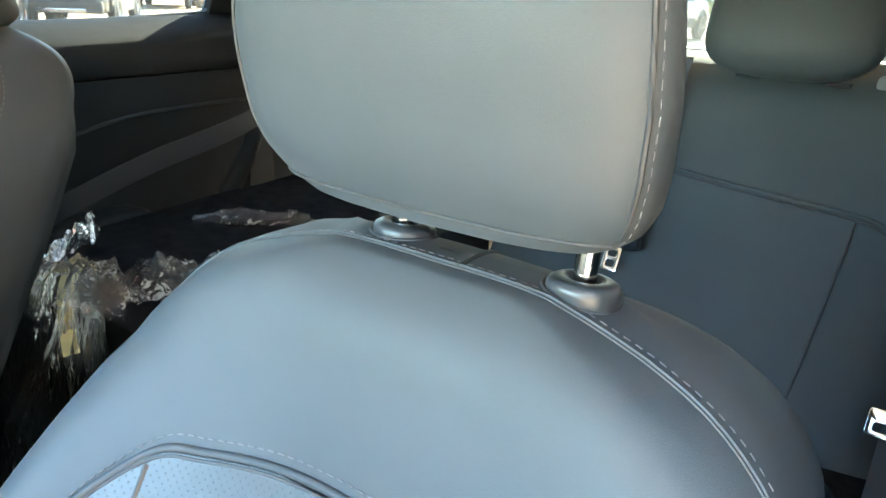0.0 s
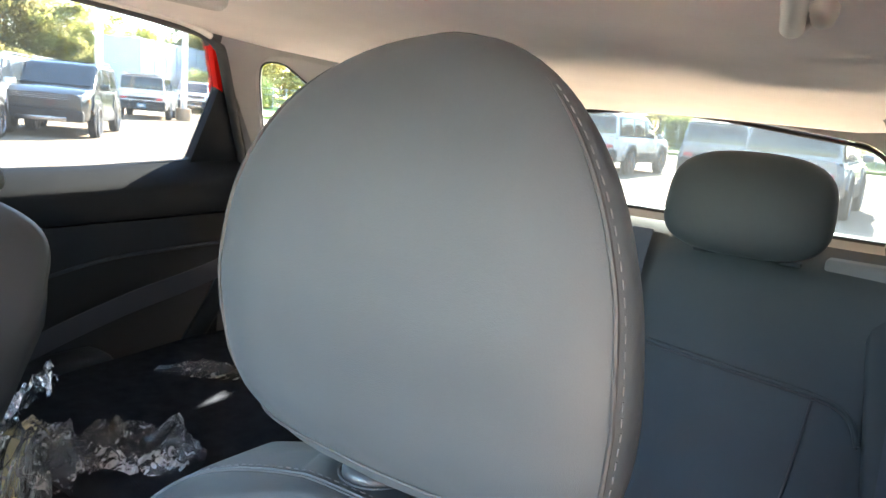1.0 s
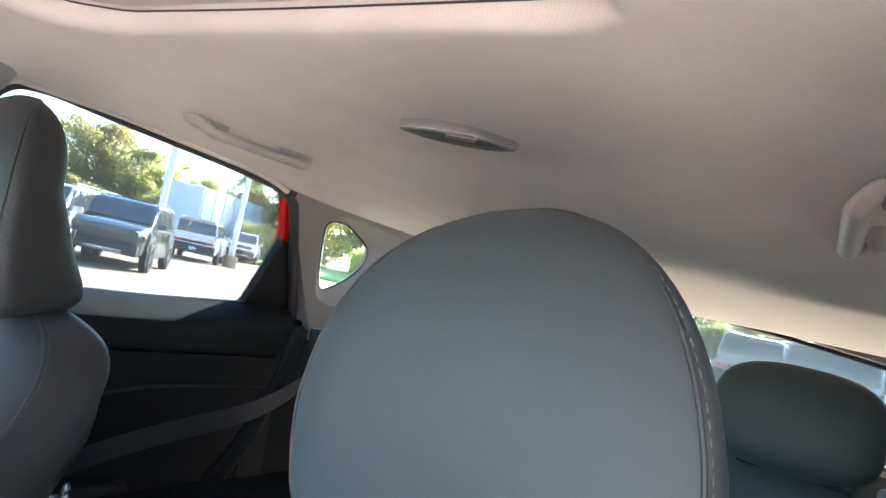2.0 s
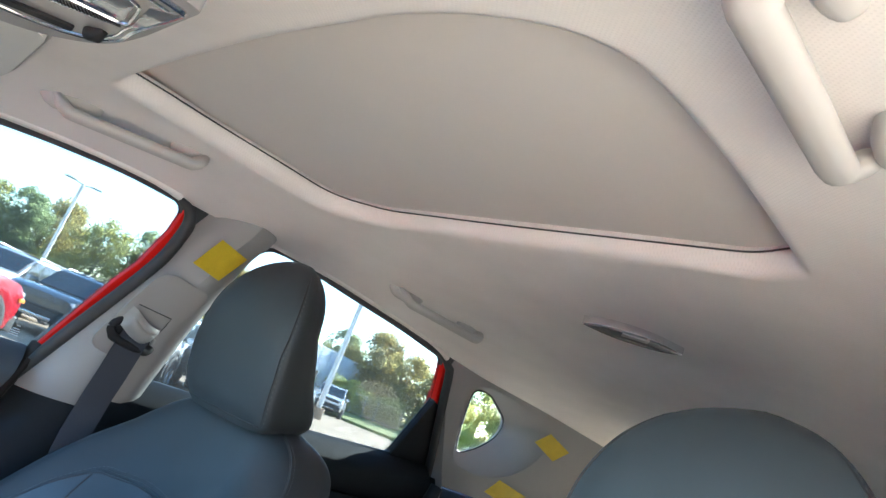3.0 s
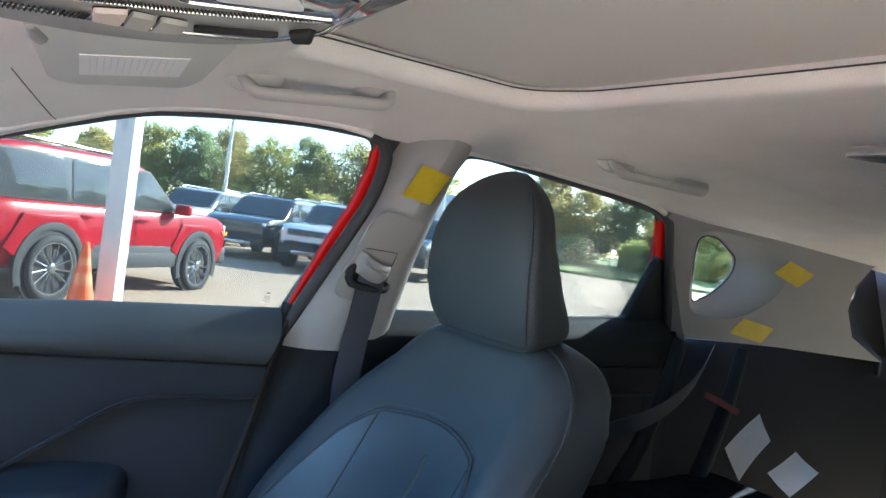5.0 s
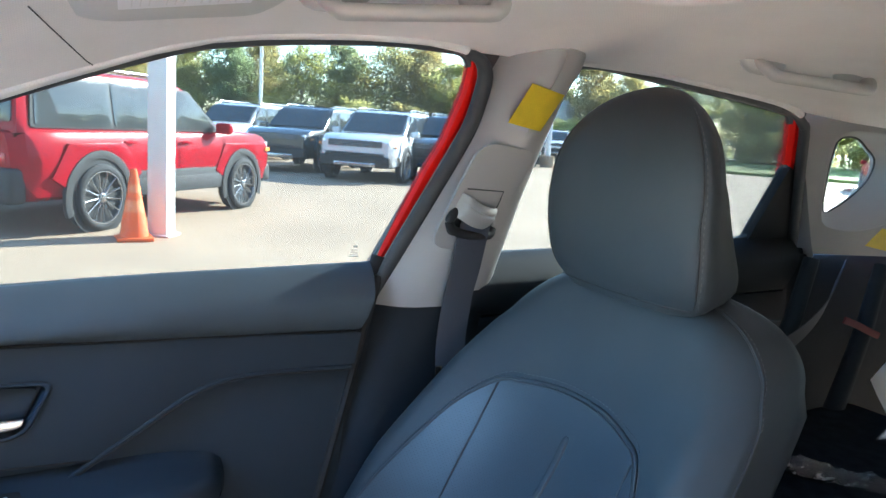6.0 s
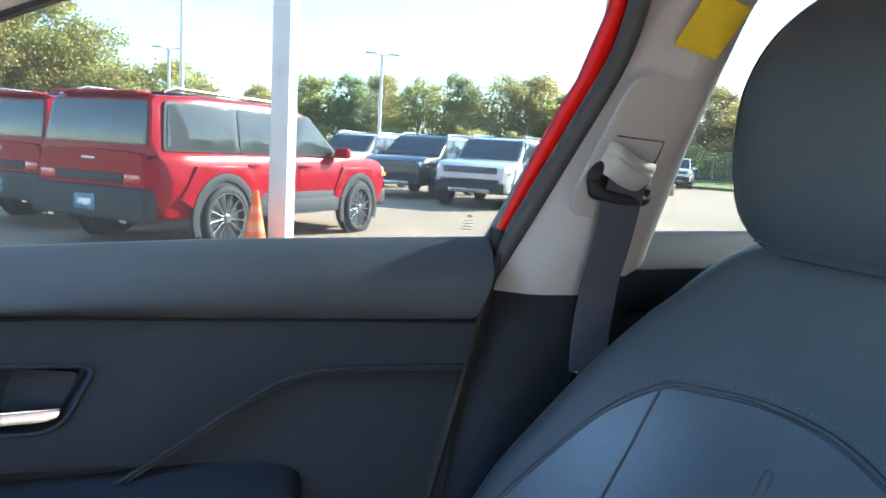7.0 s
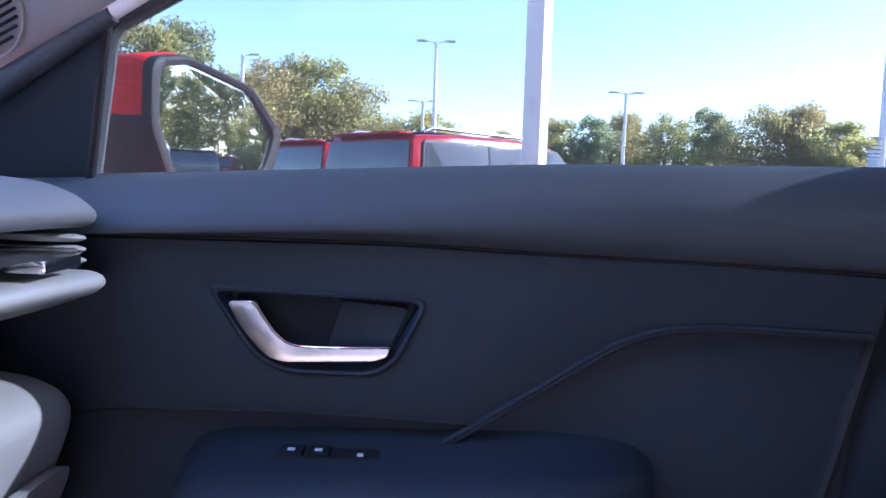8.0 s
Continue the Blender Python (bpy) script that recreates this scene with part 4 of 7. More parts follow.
def headrest_ring(k, n=64, out=0.0, start=0.45, power=2.2):
    """One level of the headrest, k from 0 at the bottom to 1 at the top."""
    z = 1.186 + 0.227 * k
    half = lerp_table([(0.0, 0.096), (0.02, 0.106), (0.05, 0.115), (0.1, 0.1215), (0.18, 0.126), (0.3, 0.1285), (0.45, 0.1275)], min(k, 0.45))
    yf, yb = smooth_table(HR_FRONT, min(k, 0.6)), smooth_table(HR_BACK, min(k, 0.6))
    if k > start:                     # narrowing to a domed top
        half *= max(0.02, math.sqrt(max(0.0, 1 - ((k - start) / (1 - start)) ** power)))
    if k > 0.6:
        g = (k - 0.6) / 0.4
        c = max(0.03, math.sqrt(max(0.0, 1 - g ** 2.4)))
        m = (yf + yb) / 2
        yf, yb = m + 0.012 * g + (yf - m) * c, m + 0.006 * g + (yb - m) * c
    mid, dep = (yf + yb) / 2, (yb - yf) / 2
    ring = []
    for j in range(n):
        a = 2 * math.pi * j / n
        ca, sa = math.cos(a), math.sin(a)
        e = 0.33 if sa < 0 else 0.58
        x = (half + out) * abs(ca) ** e * (1 if ca > 0 else -1)
        if sa > 0:
            x *= 1 - 0.14 * sa
        y = mid + (dep + out) * abs(sa) ** e * (1 if sa > 0 else -1)
        x *= 1 - 0.27 * max(0.0, (y - (mid - dep * 0.8)) / (1.8 * dep + 1e-6))
        if sa < 0:
            y += 0.012 * (x / max(half, 1e-4)) ** 2
        ring.append((x, y, z))
    return ring


def headrest_mesh(dome):
    n = 34
    return rings([headrest_ring((math.sin(math.pi / 2 * (-1 + 2 * i / n)) + 1) / 2, **dome) for i in range(n + 1)])


def headrest_edge(side, dome, skip=0, n=40):
    """The seam down one front corner."""
    j = 57 if side > 0 else 39
    return [Vector(headrest_ring(0.03 + 0.88 * i / (n - 1), out=0.0004, **dome)[j + skip]) for i in range(n)]


def front_seat(x, y, drop, label, rest, rise, wide=1.0, tall=1.0, dome={}):
    """A seat at (x, y) lifted by drop; rest is where its headrest sits against it."""
    s = thing("bucket_seat", label, "car seat", "front seats", (x, y, drop))
    part("backrest", seat_back_mesh(), LEATHER, s, "smooth dark leather backrest", angle=80)
    # perforated insert, slightly sunk below the arch seam
    arch = arch_curve(rise)
    rows = []
    for i in range(64):
        z = 0.52 + (1.0315 + rise - 0.52) * math.sin(math.pi / 2 * i / 63)
        half = 0.13
        for (a, b) in zip(arch, arch[1:]):
            if a[0] < 0 and a[1] <= z <= b[1]:
                half = -(a[0] + (b[0] - a[0]) * (z - a[1]) / max(1e-6, b[1] - a[1]))
        if z < 0.76 + rise:
            half = 0.250
        rows.append([(u, seat_front(u, z) - 0.0032, z) for u in (half * (-1 + 2 * j / 44) for j in range(45))])
    part("insert", sheet(rows, 0.002, toward=(0, -1, 0)), PERFORATED, s, "perforated dark leather insert", angle=80)
    part("arch_piping", tube([Vector(q) for q in on_seat([(u, z - 0.0018) for u, z in arch], 0.0030)], 0.0012, sides=6), SEAM, s)
    lip = [Vector(q) for q in on_seat([(u * 1.005, z + 0.0016) for u, z in arch], 0.0010)]
    part("arch_lip", tube(lip, 0.0027, sides=10), LEATHER, s, "rolled leather edge above the insert")
    outer = [(u * 1.0, z + 0.009) for u, z in arch]
    part("arch_stitching", dashes(on_seat(outer, 0.0012), 0.0045, 0.0025, 0.0006), STITCH, s, "grey thread stitching")
    # the two diverging seams and the short tab of the insert
    for sd in (-1, 1):
        pts = on_seat([(p.x, p.y) for p in spline([(sd * 0.128, 1.014 + rise, 0), (sd * 0.128, 0.96 + rise, 0), (sd * 0.129, 0.90, 0), (sd * 0.131, 0.80, 0), (sd * 0.136, 0.66, 0), (sd * 0.14, 0.55, 0)], 30)], 0.003)
        part("insert_seam", tube([Vector(q) for q in pts], 0.0017, sides=6), SEAM, s)
    pts = on_seat([(p.x, p.y) for p in spline([(0.006, 0.982, 0), (0.006, 0.945, 0), (0.003, 0.90, 0), (0.001, 0.84, 0)], 16)], 0.003)
    part("tab", tube([Vector(q) for q in pts], [0.003] + [0.006] * 14 + [0.003], sides=8, flat=0.6, up=(0, 1, 0)), LEATHER, s)
    # seam that runs round the shoulder and over the top
    half = [(0.262, 0.49, 0.90), (0.252, 0.55, 0.96), (0.240, 0.598, 1.015), (0.224, 0.637, 1.06), (0.203, 0.662, 1.096), (0.190, 0.672, 1.114), (0.175, 0.679, 1.130), (0.158, 0.684, 1.144), (0.137, 0.688, 1.156), (0.110, 0.691, 1.165), (0.076, 0.693, 1.171), (0.038, 0.694, 1.174)]
    leather = BVHTree.FromBMesh(seat_back_mesh())

    def laid(line, lift):
        out = []
        for q in line:
            at, normal, _, _ = leather.find_nearest(q)
            out.append(at + (normal if normal.dot(Vector((0, -0.5, 1))) > 0 else -normal) * lift)
        return out
    seam = spline([(-a, b, c) for a, b, c in half] + [(0, 0.694, 1.1745)] + half[::-1], 150)
    part("top_piping", tube(laid(seam, 0.0003), 0.0013, sides=6), LEATHER, s, "raised leather piping")
    part("piping_groove", tube(laid([q + Vector((0, -0.0022, -0.0010)) for q in seam], 0.0002), 0.0008, sides=6), SEAM, s)
    part("top_stitching", dashes(laid([q + Vector((q.x * 0.012, 0.0042, 0.002)) for q in seam if q.z > 1.06], 0.0003), 0.0034, 0.0030, 0.00048), STITCH, s, "grey thread stitching")
    # seam across the top between the two guide sleeves
    cross = laid(spline([(0.016, 0.692, 1.176), (0.015, 0.71, 1.177), (0.0145, 0.73, 1.177), (0.0145, 0.750, 1.176)], 14), 0.0002)
    part("top_seam", tube(cross, 0.0011, sides=6), LEATHER, s)
    part("top_groove", tube([q + Vector((0.0018, 0, -0.0002)) for q in cross], 0.0007, sides=6), SEAM, s)
    # headrest with rods and sleeves
    for rx, ry in ((-0.041, 0.720), (0.078, 0.713)):
        part("rod", tube([(rx, ry, 1.13), (rx, ry, 1.18), (rx, ry + 0.008, 1.26)], 0.0058, sides=16), STEEL, s, "polished steel headrest rod")
        base = leather.find_nearest(Vector((rx, ry, 1.18)))[0].z
        rows = []
        for r, h in ((0.0190, -0.012), (0.0192, -0.001), (0.0192, 0.0018), (0.0180, 0.0042), (0.0150, 0.0060), (0.0115, 0.0066), (0.0088, 0.0058), (0.0078, 0.0030), (0.0074, -0.004)):
            rows.append([(rx + r * math.cos(a), ry + r * 0.92 * math.sin(a), base + h - 0.10 * r * math.sin(a)) for a in (2 * math.pi * j / 36 for j in range(36))])
        part("sleeve", rings(rows), SLEEVE, s, "black plastic headrest sleeve", angle=60)
        rim = [(rx + 0.0205 * math.cos(a), ry + 0.0190 * math.sin(a), base + 0.004) for a in (2 * math.pi * j / 36 for j in range(36))]
        part("sleeve_gap", tube(laid(rim, 0.0), 0.0011, closed=True, sides=6), SEAM, s)
    hr = part("headrest", headrest_mesh(dome), LEATHER, s, "smooth dark leather headrest", angle=80)
    hr.location = rest
    hr.scale = (wide, 1, tall)
    for sd in (-1, 1):
        edge = headrest_edge(sd, dome)
        part("edge_piping", tube(edge, [0.0013 * min(1.0, 0.1 + i / 6, 0.1 + (len(edge) - 1 - i) / 6) for i in range(len(edge))], sides=6), SEAM, hr)
        part("edge_stitching", dashes(headrest_edge(sd, dome, sd), 0.0040, 0.0030, 0.00042), STITCH, hr, "grey thread stitching")
    low = [Vector(q) for q in headrest_ring(0.035, out=0.0008)[39:58]]
    part("bottom_piping", tube(low, 0.0010, sides=6), SEAM, hr)
    # cushion and base
    rows = []
    for i in range(15):
        f = i / 14
        y = 0.02 + 0.56 * f
        e = min(1, f / 0.15)
        h = 0.62 - 0.05 * f - 0.05 * (1 - math.sqrt(max(0.0, 1 - (1 - e) ** 2)))
        rows.append([(u, y, h + 0.03 * max(0.0, abs(u) - 0.15) / 0.1 - 0.06 * max(0.0, abs(u) - 0.22) / 0.04) for u in (-0.26, -0.24, -0.22, -0.17, -0.1, 0, 0.1, 0.17, 0.22, 0.24, 0.26)] + [(0.25, y, 0.46), (-0.25, y, 0.46)])
    part("cushion", rings(rows), LEATHER, s, "dark leather seat cushion", angle=60)
    part("base", box(bmesh.new(), 0, 0.32, 0.41 - drop / 2, 0.42, 0.46, 0.12 - drop, 0.02), TRIM_BLACK, s, "black plastic seat base")
    return s


front_seat(0.362, -0.045, -0.055, "dark leather driver seat with perforated insert and raised headrest", (-0.0085, 0.045, -0.0165), 0.027, wide=1.018, tall=1.022, dome=dict(start=0.36, power=2.1))
front_seat(-0.379, 0.005, 0.028, "dark leather front passenger seat with lowered headrest", (0.005, -0.005, -0.1526), -0.009, wide=1.075, tall=1.10)

# ---- belt on the centre pillar ----
belt = thing("front_seat_belt", "dark grey woven seat belt hanging from its anchor", "seat belt")
part("webbing", ribbon([(-0.608, 0.587, 1.238), (-0.613, 0.586, 1.222), (-0.632, 0.587, 1.16), (-0.652, 0.588, 1.10), (-0.652, 0.585, 1.0), (-0.62, 0.60, 0.80), (-0.62, 0.60, 0.42)], 0.047, 0.0016, (0.15, 1, 0.1)), BELT, belt)
bm = bmesh.new()
box(bm, -0.648, 0.562, 1.000, 0.005, 0.012, 0.022, 0.002)
part("tongue", bm, STEEL, belt, "bright steel belt tongue")

# ---- rear bench: upright part, folded part ----
def rear_back(name, x0, x1, label):
    s = thing(name, label, "car seat")
    rows = []
    for i in range(25):
        f = i / 24
        z = 0.60 + 0.540 * f
        y = 1.43 + (z - 0.60) * 0.56
        t = max(0.0, (z - 1.085) / 0.055)
        roll = 0.035 * t ** 2.5
        row = [(x0 + (x1 - x0) * g, y + roll + 0.03 * (abs(2 * g - 1) ** 8) - 0.006 * math.sin(math.pi * g), z) for g in (j / 16 for j in range(17))]
        row += [(x1, y + 0.075, z + 0.016 * t), (x0, y + 0.075, z + 0.016 * t)]
        rows.append(row)
    part("backrest", rings(rows), LEATHER_REAR, s, "smooth black leather rear backrest", angle=60)
    return s


upright = rear_back("car_bench", -0.150, 0.625, "black leather rear seat back standing upright")


def on_rear(points, lift=0.004):
    return [(x, 1.43 + (z - 0.60) * 0.56 - 0.006 * math.sin(math.pi * (x + 0.125) / 0.75) - lift, z) for x, z in points]


line = [(p.x, p.y) for p in spline([(-0.115, 0.964, 0), (0.09, 0.962, 0), (0.18, 0.956, 0), (0.29, 0.947, 0), (0.39, 0.940, 0), (0.467, 0.935, 0), (0.51, 0.927, 0), (0.534, 0.909, 0), (0.548, 0.88, 0)], 40)]
part("cross_seam", tube([Vector(q) for q in on_rear(line, 0.001)], 0.0022, sides=6), SEAM, upright)
part("fold_lip", tube([Vector(q) + Vector((0, 0.0025, 0.0050)) for q in on_rear(line, 0.001)], 0.0048, sides=8), LEATHER_REAR, upright, "rolled fold of the upper cushion")
line = [(p.x, p.y) for p in spline([(0.474, 0.930, 0), (0.468, 0.84, 0), (0.462, 0.78, 0), (0.449, 0.65, 0)], 20)]
part("long_seam", tube([Vector(q) for q in on_rear(line, 0.001)], 0.0022, sides=6), SEAM, upright)
rows = []
for i in range(21):
    t = math.sin(math.pi / 2 * (-1 + 2 * i / 20))
    k = (t + 1) / 2
    z = 1.219 + 0.093 * t
    half = (0.147 - 0.012 * k) * max(0.004, 1 - abs(t) ** 3.4) ** 0.36
    dep = 0.052 * max(0.004, 1 - abs(t) ** 2.6) ** 0.4
    ring = []
    for j in range(40):
        a = 2 * math.pi * j / 40
        ca, sa = math.cos(a), math.sin(a)
        ring.append((0.309 + half * abs(ca) ** 0.5 * (1 if ca > 0 else -1), 1.725 + 0.015 * t + dep * abs(sa) ** 0.6 * (1 if sa > 0 else -1), z))
    rows.append(ring)
part("headrest", rings(rows), LEATHER_REAR, upright, "black rear headrest", angle=80)
for rx in (0.247, 0.391):
    part("rod", tube([(rx, 1.735, 1.10), (rx, 1.735, 1.19)], 0.006, sides=12), STEEL, upright, "steel headrest rod")
    part("sleeve", box(bmesh.new(), rx, 1.730, 1.126, 0.040, 0.024, 0.008, 0.003, seg=3), TRIM_BLACK, upright)
rows = []
for i in range(17):
    z = 0.52 + 0.585 * i / 16
    y = 1.43 + (z - 0.60) * 0.56 + 0.05 * max(0.0, (i - 13) / 3) ** 2
    x0 = 0.515 + (1.105 - z) * 0.17
    rows.append([(x0, y + 0.02, z), (x0 + 0.002, y - 0.004, z), (x0 + 0.010, y - 0.012, z), (x0 + 0.03, y - 0.017, z), (0.62, y - 0.022, z), (0.66, y - 0.030, z), (0.685, y - 0.028, z), (0.69, y + 0.05, z)])
part("side_bolster", rings(rows), LEATHER_REAR, upright, "smooth black leather side bolster", angle=60)
part("latch", box(bmesh.new(), 0.50, 1.765, 1.128, 0.11, 0.06, 0.03, 0.008, seg=3), SILVER_DASH, upright, "dark grey seat back latch and belt guide")

folded = thing("folded_bench", "rear seat back folded flat, black carpet on its back", "car seat")
rows = []
for i in range(25):
    y = 0.80 + 0.70 * i / 24
    e = min(1.0, (i / 24) / 0.08)
    z = 0.842 - 0.02 * (1 - e) + 0.02 * (i / 24) + 0.004 * noise.noise(Vector((y * 6, 0.3, 0)))
    row = [(x, y, z + 0.004 * noise.noise(Vector((x * 7, y * 7, 1.3))) - 0.02 * (abs(2 * g - 1) ** 16)) for g, x in ((j / 20, -0.60 + 0.4725 * j / 20) for j in range(21))]
    row += [(-0.1275, y, z - 0.13), (-0.60, y, z - 0.13)]
    rows.append(row)
part("backrest", rings(rows), CARPET, folded, "black carpeted back of the folded seat", angle=60)
part("cushion", box(bmesh.new(), -0.02, 1.12, 0.55, 1.16, 0.52, 0.16, 0.05, seg=3), LEATHER_REAR, folded, "black leather rear bench cushion")
part("bench_base", box(bmesh.new(), -0.02, 1.12, 0.42, 1.1, 0.48, 0.14, 0.01), TRIM_BLACK, folded)


# ---- dashboard, windscreen, front pillars ----
dash = thing("dashboard", "dark grey dashboard with slatted air vents", "dashboard")


def dash_loft(profile, x0, x1, name, material, label=""):
    rows = []
    profile = rounded(profile, 0.012, 3)
    front = max(y for y, z in profile)
    near = [z for y, z in profile if y > front - 0.1]
    zc = sum(near) / len(near)
    r = min(0.034, (x1 - x0) / 3)
    inset = [r * k for k in (0.0, 0.05, 0.15, 0.3, 0.5, 0.75, 1.0)]
    xs = [x0 + k for k in inset] + [x0 + r + (x1 - x0 - 2 * r) * i / 24 for i in range(1, 24)] + [x1 - k for k in inset[::-1]]
    for x in xs:
        bow = -0.05 * (1 - (x / 0.68) ** 2)
        end = 0.02 * max(0.0, (abs(x) - 0.60) / 0.08) ** 2
        e = max(0.0, 1 - min(x - x0, x1 - x) / r)
        turn = 1 - math.sqrt(max(0.0, 1 - e * e))
        rows.append([(x, y + bow - end * 0.6 - 0.030 * turn, zc + (z - zc) * (1 - 0.30 * turn) - end * 0.25) for y, z in profile])
    return part(name, rings(rows), material, dash, label, angle=80)


dash_loft([(-0.95, 1.03), (-0.60, 1.11), (-0.40, 1.126), (-0.29, 1.127), (-0.245, 1.123), (-0.218, 1.112), (-0.205, 1.100), (-0.206, 1.092), (-0.216, 1.087), (-0.30, 1.086), (-0.95, 0.98)], -0.675, 0.675, "top_pad", SILVER_DASH, "dark grey soft dashboard top")
dash_loft([(-0.95, 1.085), (-0.275, 1.087), (-0.27, 1.048), (-0.95, 1.04)], -0.665, 0.665, "vent_back", RUBBER)
dash_loft([(-0.30, 1.056), (-0.206, 1.054), (-0.196, 1.050), (-0.194, 1.043), (-0.202, 1.036), (-0.235, 1.024), (-0.275, 1.012), (-0.50, 1.0), (-0.5, 1.04)], -0.665, 0.665, "lower_rail", DASH_LIGHT, "pale grey rail below the vents")
dash_loft([(-0.60, 1.015), (-0.275, 1.012), (-0.29, 0.985), (-0.275, 0.972), (-0.60, 0.97)], -0.66, 0.66, "shelf", TRIM_BLACK)
dash_loft([(-0.60, 0.974), (-0.285, 0.974), (-0.252, 0.969), (-0.232, 0.960), (-0.221, 0.947), (-0.222, 0.93), (-0.230, 0.905), (-0.242, 0.875), (-0.262, 0.83), (-0.32, 0.65), (-0.6, 0.6)], -0.66, 0.66, "glove_box_panel", DASH_LIGHT, "pale grey lower dashboard panel")
for z in (1.079, 1.070, 1.061):
    dash_loft([(-0.265, z - 0.003), (-0.222, z - 0.0035), (-0.214, z), (-0.222, z + 0.003), (-0.265, z + 0.003)], -0.665, -0.628, "vent_block", DASH_LIGHT)
bm = bmesh.new()
for z in (1.068,):
    rows = [[(x, y, zz) for y, zz in ((-0.29, z - 0.003), (-0.222, z - 0.003), (-0.216, z), (-0.222, z + 0.003), (-0.29, z + 0.003))] for x in (-0.63, -0.58, -0.50, -0.42)]
    rings(rows, bm=bm)
part("vent_slat", bm, CHROME, dash, "silver vent slat")
part("vent_knob", box(bmesh.new(), -0.585, -0.222, 1.064, 0.05, 0.03, 0.010, 0.003), CHROME, dash)
lid = rounded([(-0.40, 0.72), (-0.645, 0.72), (-0.645, 0.90), (-0.40, 0.90)], 0.03, 5)
part("glove_box_lid", plate([(u, v) for u, v in lid], [], lambda u, v, d: (u, -0.238 - (0.905 - v) * 0.42 + d, v), 0.01, 0.003), DASH_LIGHT, dash, "pale grey glove box lid")

bm = plate([(-0.58, -0.05), (0.58, -0.05), (0.66, 0.92), (-0.66, 0.92)], [], lambda u, v, d: (u, -0.05 - v, 1.43 - v * 0.40 - d), 0.005)
screen = part("windscreen", bm, GLASS_CLEAR, None, smooth=False)
tagged(screen, "clear laminated windscreen", "windscreen", kind="structure")
screen.visible_shadow = False

for s in (-1, 1):
    pil = thing("a_pillar", "light grey front pillar trim with a speaker grille", "pillar trim", kind="structure")
    rows = []
    for i in range(21):
        y = 0.10 - 0.95 * i / 20
        zl = 1.372 + 0.48 * (y - 0.005)
        g = glass_x(zl)
        rows.append([(s * (g + 0.03), y, zl - 0.008), (s * (g - 0.002), y, zl), (s * (g - 0.016), y, zl + 0.014), (s * (g - 0.035), y - 0.004, zl + 0.04), (s * (g - 0.060), y - 0.006, zl + 0.068), (s * (g - 0.085), y - 0.006, zl + 0.088), (s * (g - 0.105), y - 0.006, zl + 0.094), (s * (g - 0.10), y - 0.02, zl + 0.11)])
    part("trim", sheet(rows, 0.004, toward=(-s, 0, -0.3)), TRIM_GREY, pil, "light grey plastic pillar cover", angle=70)
    y = -0.313
    zl = 1.372 + 0.48 * (y - 0.005)
    c = Vector((s * (glass_x(zl) - 0.0285), y, zl + 0.030))
    for k in range(7):
        w = 0.022 * math.sqrt(1 - ((k - 3) / 3.6) ** 2)
        part("grille_slot", tube([c + Vector((-s * (0.002 + 0.73 * (k - 3) * 0.0052 - 0.17 * w), -w, (k - 3) * 0.0052 - w * 0.48)), c + Vector((-s * (0.002 + 0.73 * (k - 3) * 0.0052 + 0.17 * w), w, (k - 3) * 0.0052 + w * 0.48))], 0.0013, sides=6), RUBBER, pil)
    ringp = [c + Vector((-s * (0.0015 + 0.0175 * math.sin(a) + 0.0046 * math.cos(a)), 0.027 * math.cos(a), 0.024 * math.sin(a) + 0.013 * math.cos(a))) for a in (2 * math.pi * j / 32 for j in range(32))]
    part("grille_ring", tube(ringp, 0.0015, closed=True, sides=6, up=(1, 0, 0)), TRIM_GREY, pil)
    # front wing and door post outside
    rows = []
    for i in range(9):
        y = -0.52 - 1.5 * i / 8
        rows.append([(s * x, y, z) for x, z in ((0.70, 1.06 - 0.10 * i / 8), (0.79, 1.02 - 0.1 * i / 8), (0.87, 0.90), (0.88, 0.65), (0.84, 0.4))])
    tagged(part("wall_wing", sheet(rows, 0.008, toward=(s, 0, 0)), RED_PAINT), "red painted front wing of the car", "car body", kind="structure")
rows = [[(x, -0.92 - 1.15 * i / 8, 1.075 - 0.05 * (i / 8) ** 2 - 0.04 * abs(x / 0.7) ** 3 - 0.02 * i / 8) for x in (0.72 * (-1 + 2 * j / 14) for j in range(15))] for i in range(9)]
tagged(part("wall_bonnet", sheet(rows, 0.008, toward=(0, 0, 1)), RED_PAINT), "red painted bonnet of the car", "car body", kind="structure")
tagged(part("wall_bulkhead", box(bmesh.new(), 0, -0.62, 0.66, 1.40, 0.04, 0.70, 0.005), CARPET), "black bulkhead under the dashboard", "bulkhead", kind="structure")

# ---- overhead console ----
CONSOLE_PLATE = mat("warm_grey_satin_plate", (0.33, 0.325, 0.31), 0.32, vary=0.05, scale=20, spec=0.6)
CONSOLE_BUTTON = mat("grey_button", (0.42, 0.41, 0.37), 0.4, vary=0.04, scale=30)
# paler copy of the button grey, with its lit look put into the colour
BUTTON_LIT = mat("lit_grey_button", (0.72, 0.62, 0.55), 0.4, vary=0.04, scale=30)
LENS_DARK = mat("smoky_console_lens", (0.14, 0.145, 0.155), 0.12, vary=0.25, scale=60, spec=0.8, coat=0.5)
con = thing("overhead_console", "grey roof console with chrome trim, lamps and buttons", "roof console", at=(0, 0, 0))
CZ = 1.447


def con_z(x, y, d):
    """Underside of the console, following the slope of the roof."""
    return (x, y, CZ + (y - 0.15) * 0.10 + d)


